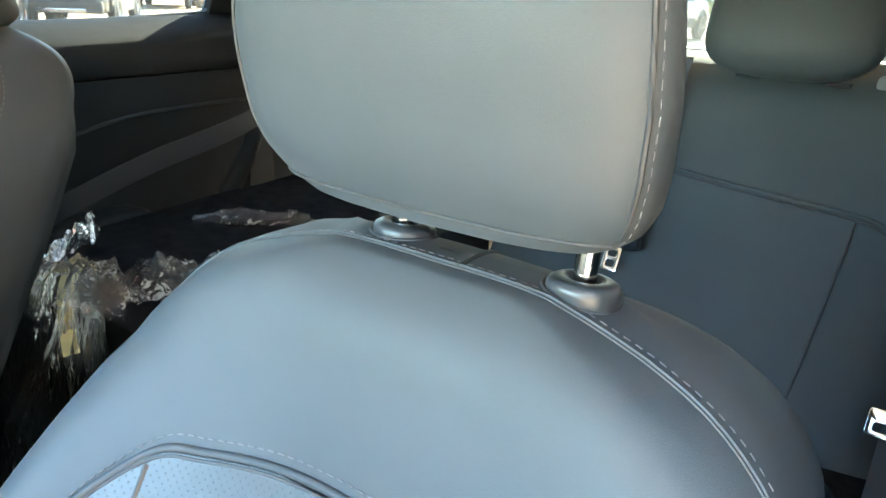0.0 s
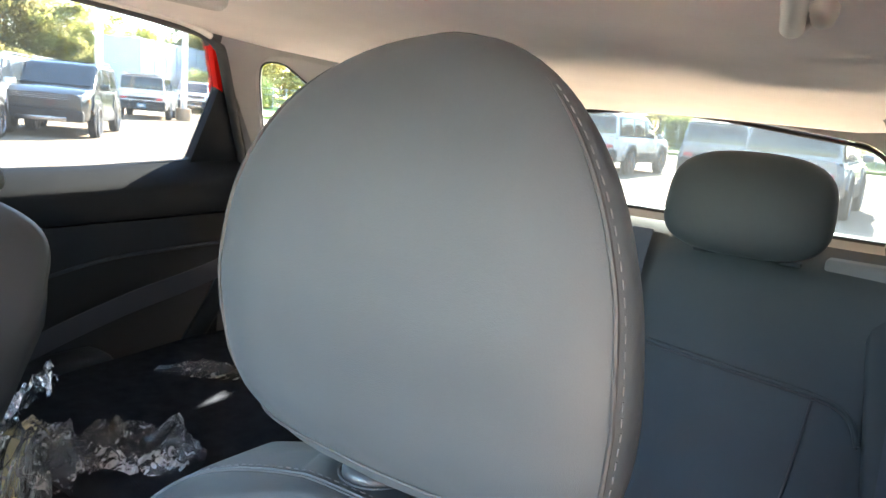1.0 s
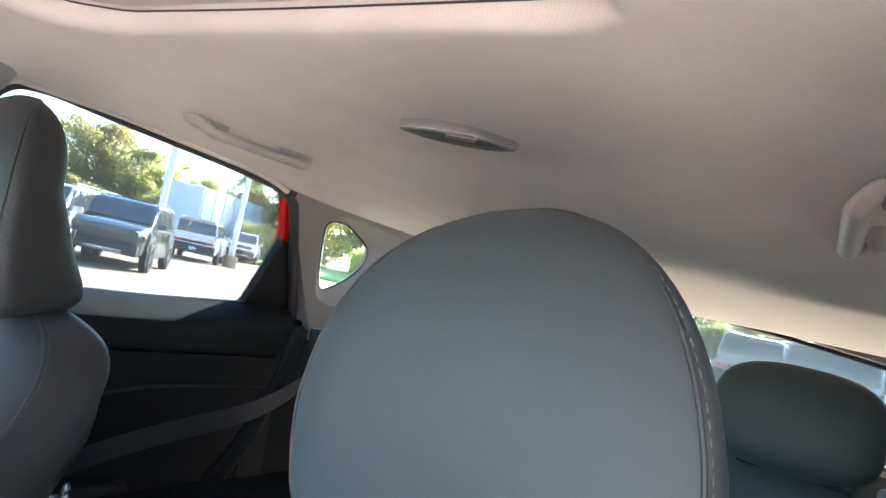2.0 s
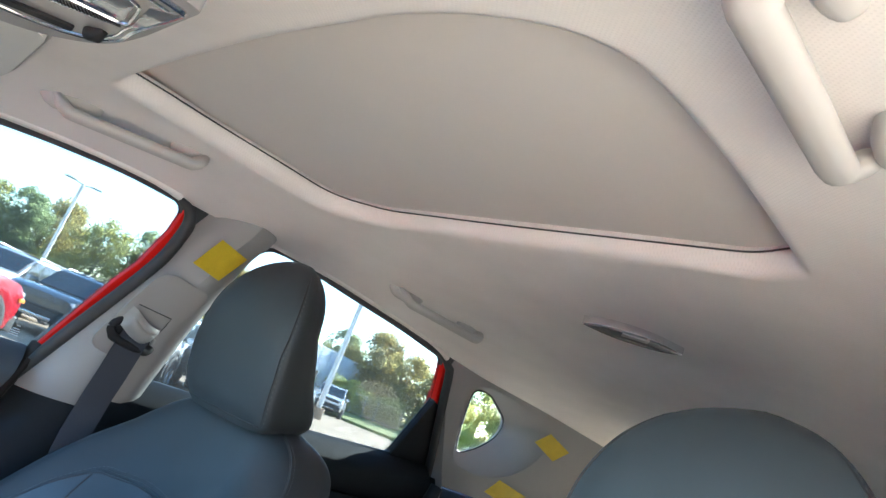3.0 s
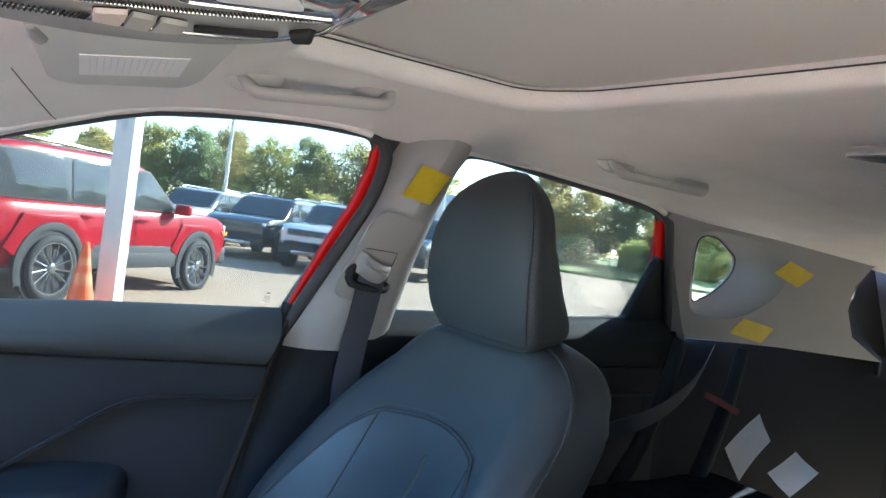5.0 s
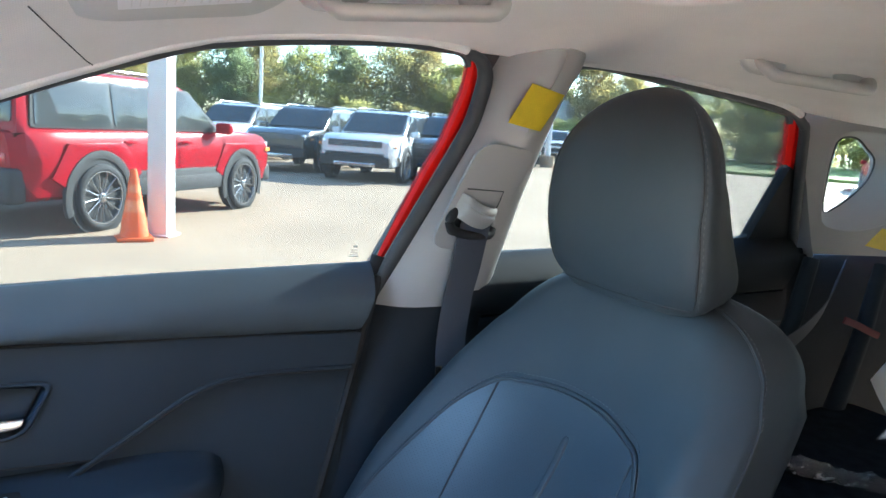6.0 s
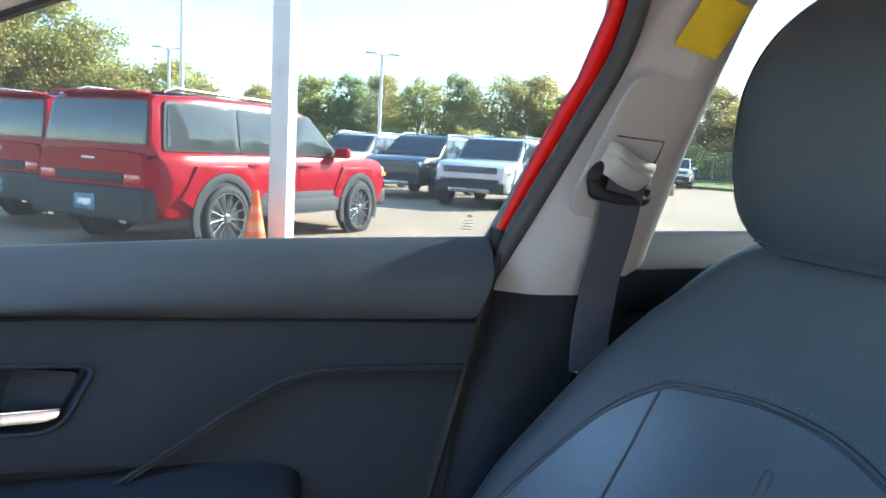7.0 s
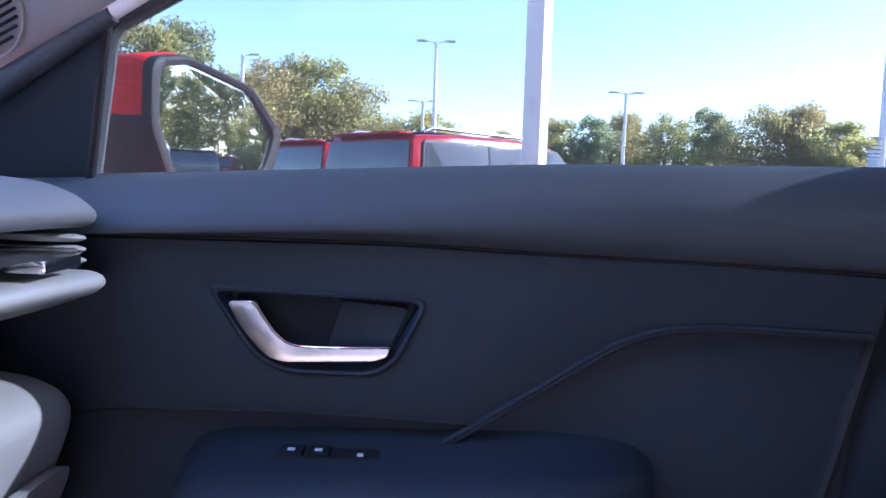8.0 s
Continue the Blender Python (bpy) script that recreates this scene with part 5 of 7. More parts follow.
shell = rounded([(0.132, 0.233), (0.017, 0.234), (-0.045, 0.227), (-0.108, 0.192), (-0.140, 0.140), (-0.150, 0.092), (-0.140, 0.045), (-0.115, -0.02), (0.13, -0.03), (0.152, 0.05), (0.156, 0.14)],
                [0.006, 0.03, 0.03, 0.04, 0.04, 0.04, 0.03, 0.03, 0.03, 0.03, 0.03], 5)
inner = rounded([(0.118, 0.228), (0.030, 0.224), (0.004, 0.227), (-0.038, 0.217), (-0.068, 0.182), (-0.084, 0.125), (-0.078, 0.080), (-0.070, 0.0), (0.10, -0.005), (0.122, 0.08), (0.128, 0.16)],
                [0.005, 0.02, 0.02, 0.02, 0.03, 0.03, 0.02, 0.02, 0.02, 0.03, 0.03], 5)


def on_console(loop, depth):
    return [Vector(con_z(u, v, depth)) for u, v in loop]


part("base", plate(shell, [], con_z, 0.05, 0.012), TRIM_GREY, con, "pale grey console body")
part("chrome_ring", tube(on_console(inner, -0.001), 0.0026, closed=True, sides=8), CHROME, con, "chrome outer ring")
part("inner_plate", plate(inner, [], lambda u, v, d: con_z(u, v, -0.003 + d), 0.006, 0.001), CONSOLE_PLATE, con, "satin warm grey inner plate")
ring2 = [(0.012 + (u - 0.012) * 0.93, 0.11 + (v - 0.11) * 0.955) for u, v in inner]
part("inner_ring", tube(on_console(ring2, -0.003), 0.0012, closed=True, sides=6), CHROME, con)
# fine ribbed strip that divides buttons and lens
bm = bmesh.new()
path = spline([(-0.036, 0.0, 0), (-0.022, 0.05, 0), (-0.009, 0.092, 0), (0.002, 0.135, 0), (0.020, 0.178, 0), (0.040, 0.214, 0)], 96)
for k in range(1, 95):
    d = (path[k + 1] - path[k - 1]).normalized()
    n = Vector((-d.y, d.x, 0)) * 0.0045
    a, b = path[k] - n, path[k] + n
    tube([con_z(a.x, a.y, -0.0042), con_z(b.x, b.y, -0.0042)], 0.0008, bm=bm, sides=4)
part("lamp_grille", bm, RUBBER, con, "fine black ribbed strip", smooth=False)
part("strip_edge", tube([Vector(con_z(q.x - 0.006, q.y + 0.001, -0.0035)) for q in path], 0.0011, sides=6), CHROME, con)
bm = bmesh.new()
path = spline([(-0.066, 0.0, 0), (-0.068, 0.04, 0), (-0.066, 0.082, 0)], 30)
for k in range(30):
    tube([con_z(path[k].x - 0.007, path[k].y, -0.0042), con_z(path[k].x + 0.010, path[k].y + 0.002, -0.0042)], 0.0009, bm=bm, sides=4)
part("speaker_ribs", bm, RUBBER, con, "black ribbed microphone cover", smooth=False)
for loop, m in (([(-0.034, 0.084), (-0.024, 0.1035), (-0.066, 0.1035), (-0.062, 0.086)], BUTTON_LIT), ([(-0.026, 0.1055), (-0.030, 0.1215), (-0.070, 0.1215), (-0.066, 0.1055)], CONSOLE_BUTTON), ([(-0.029, 0.1235), (-0.032, 0.1415), (-0.062, 0.1415), (-0.069, 0.1235)], CONSOLE_BUTTON)):
    part("button", plate(rounded(loop, 0.004, 3), [], lambda u, v, d: con_z(u, v, -0.0075 + d), 0.006, 0.0012), m, con, "pale lamp button")
    part("button_gap", plate(rounded([((u + 0.047) * 1.06 - 0.047, v + (0.0008 if k > 1 else -0.0008)) for k, (u, v) in enumerate(loop)], 0.004, 3), [], lambda u, v, d: con_z(u, v, -0.0038 + d), 0.002), RUBBER, con)
part("display_slot", plate(rounded([(-0.040, 0.146), (-0.020, 0.199), (-0.033, 0.201), (-0.055, 0.149)], 0.004, 3), [], lambda u, v, d: con_z(u, v, -0.0055 + d), 0.004), RUBBER, con, "black display slot")
lens = [(0.026, 0.126), (0.076, 0.122), (0.100, 0.150), (0.094, 0.205), (0.046, 0.213)]
part("lens_well", plate(rounded(lens, 0.008, 4), [], lambda u, v, d: con_z(u, v, -0.0045 + d), 0.004, 0.001), LENS_DARK, con, "smoky lamp lens")
part("reflector", plate(rounded([(0.044, 0.140), (0.072, 0.136), (0.080, 0.176), (0.056, 0.190)], 0.006, 4), [], lambda u, v, d: con_z(u, v, -0.0062 + d), 0.003, 0.0008), PAPER, con, "white lamp reflector")
part("lens_frame", tube(on_console(rounded([((u - 0.066) * 1.08 + 0.066, (v - 0.165) * 1.08 + 0.165) for u, v in lens], 0.009, 4), -0.004), 0.0015, closed=True, sides=6), CHROME, con)
part("tip_trim", plate([(0.050, 0.218), (0.100, 0.212), (0.118, 0.2265), (0.052, 0.2245)], [], lambda u, v, d: con_z(u, v, -0.0042 + d), 0.003, 0.0008), LENS_DARK, con)
part("microphone", tube([con_z(-0.014, 0.206, -0.003), con_z(-0.010, 0.208, -0.006), con_z(-0.002, 0.212, -0.007), con_z(0.004, 0.214, -0.003)], [0.003, 0.006, 0.006, 0.003], sides=12), RUBBER, con, "small black knob")

# ---- sun visors ----
VISOR = mat("grey_visor_cloth", (0.66, 0.665, 0.635), 0.9, vary=0.04, scale=6, bump=0.15, bump_scale=1500, spec=0.1)
def visor(pts, radii, z_fn, name_label):
    v = thing("sun_visor", name_label, "sun visor")
    loop = rounded(pts, radii, 6)
    part("flap", plate(loop, [], lambda u, w, d: (u, w, z_fn(u, w) + d), 0.016, 0.005), VISOR, v, "grey cloth-covered flap")
    # grey tube round the flap stands in for the shadow gap at its edge
    part("edge_shade", tube([Vector((u, w, z_fn(u, w) + 0.007)) for u, w in grow(loop, 0.0012)], 0.0022, closed=True, sides=6), TRIM_GREY, v, "darker tube standing in for shade round the flap")
    return v


vz = lambda x, y: 1.451 + 0.06 * (x + 0.165) + 0.12 * (y - 0.13)
v1 = visor([(-0.130, 0.040), (-0.172, 0.048), (-0.388, 0.074), (-0.411, 0.098), (-0.390, 0.150), (-0.374, 0.206), (-0.320, 0.213), (-0.137, 0.204)], [0.02, 0.02, 0.016, 0.016, 0.012, 0.018, 0.02, 0.02], vz, "grey folded passenger sun visor with a pale label")
lab = [(-0.2525, 0.092), (-0.346, 0.0995), (-0.307, 0.1875), (-0.2205, 0.1805)]
part("label", plate(lab, [], lambda u, w, d: (u, w, vz(u, w) - 0.0012 + d), 0.001), PAPER, v1, "white printed label with unreadable print", smooth=False)
bm = bmesh.new()
for k in range(13):
    f = 0.10 + 0.064 * k
    p, q = Vector(lab[0]).lerp(Vector(lab[3]), f), Vector(lab[1]).lerp(Vector(lab[2]), f)
    p, q = p.lerp(q, 0.08), p.lerp(q, 0.90 - 0.25 * (k % 4 == 3))
    tube([(p.x, p.y, vz(p.x, p.y) - 0.0013), (q.x, q.y, vz(q.x, q.y) - 0.0013)], 0.0005, bm=bm, sides=4, flat=0.3)
part("print_bar", bm, mat("faint_grey_print", (0.76, 0.77, 0.76), 0.8, vary=0.05, scale=40), v1, "faint bars of small print", smooth=False)
part("hinge_clip", tube([(-0.172, 0.052, 1.441), (-0.186, 0.055, 1.4385), (-0.204, 0.060, 1.439), (-0.216, 0.064, 1.4425)], [0.003, 0.0055, 0.0055, 0.003], sides=10), TRIM_GREY, v1, "grey visor clip")
vz2 = lambda x, y: 1.478 + (y - 0.20) * 0.12 - 0.08 * max(0.0, x - 0.0) * 0.5
v2 = visor([(0.12, 0.02), (0.60, 0.02), (0.60, 0.17), (0.46, 0.245), (0.14, 0.215)], [0.02, 0.03, 0.04, 0.05, 0.03], vz2, "grey folded driver sun visor with a yellow warning label")
part("label", plate([(0.15, 0.085), (0.225, 0.095), (0.225, 0.176), (0.150, 0.166)], [], lambda u, w, d: (u, w, vz2(u, w) - 0.0012 + d), 0.001), STICKER, v2, "yellow warning label", smooth=False)
bm = bmesh.new()
for k in range(9):
    box(bm, 0.187, 0.098 + 0.0085 * k, vz2(0.187, 0.098 + 0.0085 * k) - 0.0019, 0.056 - 0.012 * (k % 3), 0.0016, 0.0006)
part("print_bar", bm, RUBBER, v2, "black bars of small print", smooth=False)

# ---- grab handles ----
HANDLE_GREY = mat("pale_handle_plastic", (0.50, 0.49, 0.47), 0.36, vary=0.04, scale=10, bump=0.1, bump_scale=1300, spec=0.55)
def grab(a, b, label):
    """A folded grab handle between two feet."""
    a, b = Vector(a), Vector(b)
    a.z, b.z = roof_z(a.x, a.y)[0] + 0.002, roof_z(b.x, b.y)[0] + 0.002
    g = thing("grab_handle", label, "grab handle", "grab handles", tuple((a + b) / 2))
    o = (a + b) / 2
    s = 1 if o.x > 0 else -1
    inward = Vector((-s, 0, 0))
    down = Vector((0, 0, -1))
    L = (b - a)
    pts, rad = [], []
    for i in range(37):
        f = i / 36
        end = min(f, 1 - f)
        rise = min(1.0, end / 0.12)
        rise = rise * rise * (3 - 2 * rise)
        pts.append(a + L * f + inward * (0.002 + 0.017 * rise) + down * (0.002 + 0.021 * rise) - o)
        rad.append(0.0122 * min(1.0, math.sqrt(max(0.02, end / 0.06))))
    part("bar", tube(pts, rad, sides=16, flat=0.72), HANDLE_GREY, g, "pale grey plastic grip")
    for q, dr, size in ((a, 1, 1.6), (b, -1, 1.15)):
        c = q + L.normalized() * 0.026 * dr - o - inward * 0.009
        rows = []
        for h, r in ((0.012, 0.0175), (0.0, 0.0170), (-0.008, 0.0160), (-0.015, 0.0130), (-0.019, 0.0085), (-0.0205, 0.002)):
            rows.append([c + L.normalized() * r * 1.45 * size * math.cos(t) + inward * r * 0.85 * math.sin(t) + Vector((0, 0, h)) for t in (2 * math.pi * j / 24 for j in range(24))])
        part("foot", rings(rows), HANDLE_GREY, g, "pale grey handle foot", angle=70)
    return g


grab((-0.455, 0.282, 1.484), (-0.430, 0.494, 1.497), "pale grey grab handle above the front passenger window")
grab((-0.466, 0.945, 1.492), (-0.418, 1.150, 1.478), "pale grey grab handle above the rear passenger window")
grab((0.462, 0.312, 1.484), (0.446, 0.522, 1.497), "pale grey grab handle above the open driver door")
grab((0.465, 1.025, 1.492), (0.432, 1.235, 1.478), "pale grey grab handle above the rear driver-side window")

# ---- rear roof lamp ----
LENS_GREY = mat("smoky_lamp_lens", (0.17, 0.18, 0.19), 0.18, vary=0.3, scale=40, bump=0.3, bump_scale=300, spec=0.7)
lamp = thing("dome_lamp", "smoky rear roof lamp in a thin chrome frame", "roof lamp", at=(0.0085, 1.0065, 1.5005))
leaf = rounded([(-0.076, -0.002), (-0.040, -0.022), (0.030, -0.024), (0.076, 0.004), (0.040, 0.022), (-0.030, 0.022)], [0.003, 0.05, 0.03, 0.003, 0.05, 0.03], 6)
part("frame", plate(leaf, [], lambda u, v, d: (u, v, -0.005 + d), 0.012, 0.002), CHROME, lamp, "thin satin chrome lamp frame")
part("lens", plate([(u * 0.965, v * 0.93) for u, v in leaf], [], lambda u, v, d: (u, v, -0.007 + d), 0.003, 0.001), LENS_GREY, lamp, "clear ribbed lamp lens")
part("switch", plate(rounded([(-0.012, -0.020), (0.028, -0.020), (0.024, -0.008), (-0.014, -0.008)], 0.003, 3), [], lambda u, v, d: (u, v, -0.009 + d), 0.005, 0.001), TRIM_GREY, lamp, "pale rocker switch")
lamp.rotation_euler = (radians(-5), 0, radians(28))

# ---- yellow stickers ----
def sticker(corners, face, name_label):
    ob = part("sticker", plate(corners, [], lambda u, v, d: (-(face(u, v) - 0.0012 - 0.0006 * math.sin(u * 90) + d), u, v), 0.0008), STICKER, None, smooth=False)
    return tagged(ob, name_label, "sticker", "yellow stickers")


sticker([(0.625, 1.433), (0.684, 1.422), (0.661, 1.370), (0.604, 1.379)], lambda y, z: pillar_face(z) - 0.003, "square yellow paper sticker on the centre pillar")
sticker([(1.640, 1.338), (1.668, 1.372), (1.750, 1.346), (1.722, 1.310)], c_panel_x, "yellow paper sticker above on the quarter trim")
sticker([(1.600, 1.176), (1.618, 1.217), (1.715, 1.200), (1.698, 1.158)], c_panel_x, "yellow paper sticker at the bottom of the quarter trim")

# ---- rear belts, luggage space clutter ----
rb = thing("rear_seat_belt", "grey woven rear belt hanging slack beside the folded seat", "seat belt")
part("webbing", ribbon([(-0.685, 1.60, 1.12), (-0.628, 1.46, 1.04), (-0.615, 1.315, 0.975), (-0.625, 1.10, 0.925), (-0.62, 0.92, 0.876), (-0.61, 0.80, 0.83)], 0.047, 0.0016, (0.25, 0.1, 1)), BELT, rb)
rb = thing("rear_seat_belt", "dark woven belt beside the upright rear seat with a steel tongue", "seat belt")
part("webbing", ribbon([(0.585, 1.72, 1.165), (0.595, 1.640, 1.06), (0.605, 1.540, 0.88), (0.605, 1.440, 0.70), (0.605, 1.385, 0.60)], 0.047, 0.0016, (1, 0, 0)), BELT, rb)
part("tongue", plate(rounded([(0.542, 0.655), (0.580, 0.655), (0.580, 0.69), (0.542, 0.69)], 0.005, 3), [rounded([(0.551, 0.661), (0.571, 0.661), (0.571, 0.673), (0.551, 0.673)], 0.003, 2)], lambda u, v, d: (u + 0.020, 1.420 + d + (v - 0.66) * 0.5, v + 0.030), 0.003, 0.0008), STEEL, rb, "bright steel belt tongue")
cb = thing("centre_belt", "dark woven centre belt with a small steel tongue", "seat belt")
part("webbing", ribbon([(0.135, 1.70, 1.15), (0.137, 1.64, 1.05), (0.139, 1.585, 0.95), (0.139, 1.535, 0.86)], 0.04, 0.0016, (1, 0, 0)), BELT, cb)
part("tongue", plate(rounded([(0.074, 0.785), (0.104, 0.785), (0.104, 0.825), (0.074, 0.825)], 0.005, 3), [rounded([(0.081, 0.791), (0.097, 0.791), (0.097, 0.803), (0.081, 0.803)], 0.003, 2), rounded([(0.081, 0.808), (0.097, 0.808), (0.097, 0.818), (0.081, 0.818)], 0.003, 2)], lambda u, v, d: (u + 0.034, 1.508 + d + (v - 0.8) * 0.5, v + 0.004), 0.003, 0.0008), STEEL, cb, "bright steel belt tongue")
part("tongue_cover", box(bmesh.new(), 0.136, 1.528, 0.853, 0.06, 0.02, 0.05, 0.008, seg=3), TRIM_BLACK, cb)

strap = thing("red_strap", "short red cloth pull strap on dark lining", "strap")
part("webbing", ribbon([(-0.560, 1.430, 1.044), (-0.560, 1.47, 1.032), (-0.561, 1.52, 1.014), (-0.561, 1.56, 1.000)], 0.014, 0.003, (0.1, 0, 1)), mat("red_cloth", (0.10, 0.008, 0.010), 0.8, bump=0.4), strap)
def leaflet(corners, label):
    """A folded sheet between four corners, slightly bowed."""
    c = [Vector(p) for p in corners]
    n = (c[1] - c[0]).cross(c[3] - c[0]).normalized()
    rows = [[c[0].lerp(c[1], g).lerp(c[3].lerp(c[2], g), f) + n * (0.010 * math.sin(math.pi * g) - 0.012 * abs(f - 0.45)) for g in (j / 8 for j in range(9))] for f in (i / 8 for i in range(9))]
    return tagged(part("paper_sheet", sheet(rows, 0.0006, toward=(0.5, -1, 0.5)), PAPER, None), label, "paper", "loose papers")


leaflet([(-0.495, 1.434, 0.943), (-0.461, 1.488, 1.028), (-0.437, 1.503, 0.975), (-0.465, 1.455, 0.880)], "folded white leaflet leaning on the folded seat")
leaflet([(-0.43, 1.50, 0.905), (-0.41, 1.56, 0.955), (-0.36, 1.57, 0.925), (-0.38, 1.51, 0.870)], "white paper sheet on the folded seat")
# upright side braces of the seat frame seen behind the front seat
brace = thing("belt_guide", "dark plastic belt guides along the rear door edge", "belt guide")
part("rail", tube([(-0.655, 1.44, 1.15), (-0.65, 1.40, 1.02), (-0.64, 1.33, 0.90), (-0.62, 1.22, 0.78)], [0.016, 0.018, 0.02, 0.02], sides=10), TRIM_BLACK, brace)
part("rail", tube([(-0.60, 1.60, 1.14), (-0.585, 1.55, 1.02), (-0.57, 1.48, 0.90), (-0.55, 1.40, 0.80)], [0.016, 0.018, 0.02, 0.02], sides=10), TRIM_BLACK, brace)

# ---- clear plastic wrapping ----
def plastic_mat(name, stretch):
    """Thin clear film: see-through, glossy, hazy white where it is finely crushed."""
    m = bpy.data.materials.new(name)
    m.use_nodes = True
    nt = m.node_tree
    nt.nodes.clear()
    out = nt.nodes.new("ShaderNodeOutputMaterial")
    co = nt.nodes.new("ShaderNodeTexCoord")
    mp = nt.nodes.new("ShaderNodeMapping")
    mp.inputs["Scale"].default_value = stretch
    nt.links.new(co.outputs["Object"], mp.inputs[0])
    fine = nt.nodes.new("ShaderNodeTexNoise")
    fine.inputs["Scale"].default_value, fine.inputs["Detail"].default_value, fine.inputs["Distortion"].default_value = 75.0, 4.0, 1.6
    broad = nt.nodes.new("ShaderNodeTexNoise")
    broad.inputs["Scale"].default_value, broad.inputs["Detail"].default_value = 22.0, 2.0
    nt.links.new(mp.outputs[0], fine.inputs[0])
    nt.links.new(mp.outputs[0], broad.inputs[0])
    mul = nt.nodes.new("ShaderNodeMath")
    mul.operation = "MULTIPLY"
    nt.links.new(fine.outputs[0], mul.inputs[0])
    nt.links.new(broad.outputs[0], mul.inputs[1])
    ramp = nt.nodes.new("ShaderNodeMapRange")
    ramp.interpolation_type = "SMOOTHSTEP"
    ramp.inputs[1].default_value, ramp.inputs[2].default_value = 0.24, 0.40
    ramp.inputs[3].default_value, ramp.inputs[4].default_value = 0.02, 0.52
    nt.links.new(mul.outputs[0], ramp.inputs[0])
    bump = nt.nodes.new("ShaderNodeBump")
    bump.inputs["Strength"].default_value, bump.inputs["Distance"].default_value = 0.7, 0.004
    nt.links.new(fine.outputs[0], bump.inputs["Height"])
    tr = nt.nodes.new("ShaderNodeBsdfTransparent")
    tr.inputs[0].default_value = (0.95, 0.955, 0.96, 1)
    haze = nt.nodes.new("ShaderNodeBsdfTranslucent")
    haze.inputs[0].default_value = (0.85, 0.86, 0.87, 1)
    white = nt.nodes.new("ShaderNodeBsdfDiffuse")
    white.inputs[0].default_value = (0.85, 0.86, 0.87, 1)
    both = nt.nodes.new("ShaderNodeMixShader")
    both.inputs[0].default_value = 0.5
    nt.links.new(haze.outputs[0], both.inputs[1])
    nt.links.new(white.outputs[0], both.inputs[2])
    body = nt.nodes.new("ShaderNodeMixShader")
    nt.links.new(ramp.outputs[0], body.inputs[0])
    nt.links.new(tr.outputs[0], body.inputs[1])
    nt.links.new(both.outputs[0], body.inputs[2])
    gl = nt.nodes.new("ShaderNodeBsdfGlossy")
    gl.inputs["Roughness"].default_value = 0.10
    nt.links.new(bump.outputs[0], gl.inputs["Normal"])
    fr = nt.nodes.new("ShaderNodeFresnel")
    fr.inputs[0].default_value = 1.55
    nt.links.new(bump.outputs[0], fr.inputs["Normal"])
    mix = nt.nodes.new("ShaderNodeMixShader")
    nt.links.new(fr.outputs[0], mix.inputs[0])
    nt.links.new(body.outputs[0], mix.inputs[1])
    nt.links.new(gl.outputs[0], mix.inputs[2])
    nt.links.new(mix.outputs[0], out.inputs[0])
    return m


PLASTIC = plastic_mat("clear_plastic_film", (1, 1, 1))
PLASTIC_LONG = plastic_mat("folded_plastic_film", (1.6, 0.8, 0.28))


def crumpled(center, length, width, height, turn, seed, label):
    """A crushed clear film lying along one direction."""
    rnd = random.Random(seed)
    n, m = 34, 15
    off = Vector((rnd.random() * 50, rnd.random() * 50, rnd.random() * 50))
    ct, st = math.cos(turn), math.sin(turn)
    rows = []
    for i in range(n):
        f = i / (n - 1)
        taper = math.sin(math.pi * (0.05 + 0.90 * f)) ** 0.45
        row = []
        for j in range(m):
            g = j / (m - 1)
            k1 = noise.noise(Vector((f * length * 9, seed, 0)) + off)
            k2 = noise.noise(Vector((f * length * 26, g * 2.4, seed)) + off)
            k3 = noise.noise(Vector((f * length * 70, g * 6.0, seed + 3)) + off)
            lx = (f - 0.5) * length + rnd.uniform(-0.35, 0.35) * length / n + 0.012 * k2
            ly = (g - 0.5) * width * taper * (0.85 + 0.7 * k1) + 0.03 * k1 + 0.006 * k3 + rnd.uniform(-0.3, 0.3) * width / m
            lz = 0.002 + height * taper * max(0.0, 0.26 + 0.55 * math.sin(math.pi * g) * (0.7 + 0.6 * k1) + 0.7 * k2 + 0.4 * k3) + rnd.uniform(0, 0.06) * height
            row.append(Vector((lx * ct - ly * st, lx * st + ly * ct, lz if 0 < j < m - 1 else lz * 0.35)))
        rows.append(row)
    wrap = tagged(part("plastic_wrap", rings(rows, closed=False), PLASTIC, None, smooth=False), label, "plastic wrap", "plastic wrapping")
    wrap.location = center
    wrap.visible_shadow = False
    return wrap


crumpled((-0.262, 0.868, 0.845), 0.24, 0.11, 0.050, 0.58, 3, "crumpled clear plastic film on the folded seat")
crumpled((-0.200, 0.920, 0.845), 0.09, 0.06, 0.040, -0.5, 8, "small twisted knot of clear plastic film")
crumpled((-0.375, 1.130, 0.855), 0.21, 0.050, 0.026, 0.55, 5, "long clear plastic film against the rear belt")
crumpled((-0.515, 0.875, 0.845), 0.19, 0.06, 0.050, 2.39, 7, "clear plastic film by the rear door")
crumpled((-0.300, 0.785, 0.842), 0.17, 0.13, 0.070, 0.25, 11, "bunched clear plastic bag hanging over the seat edge")
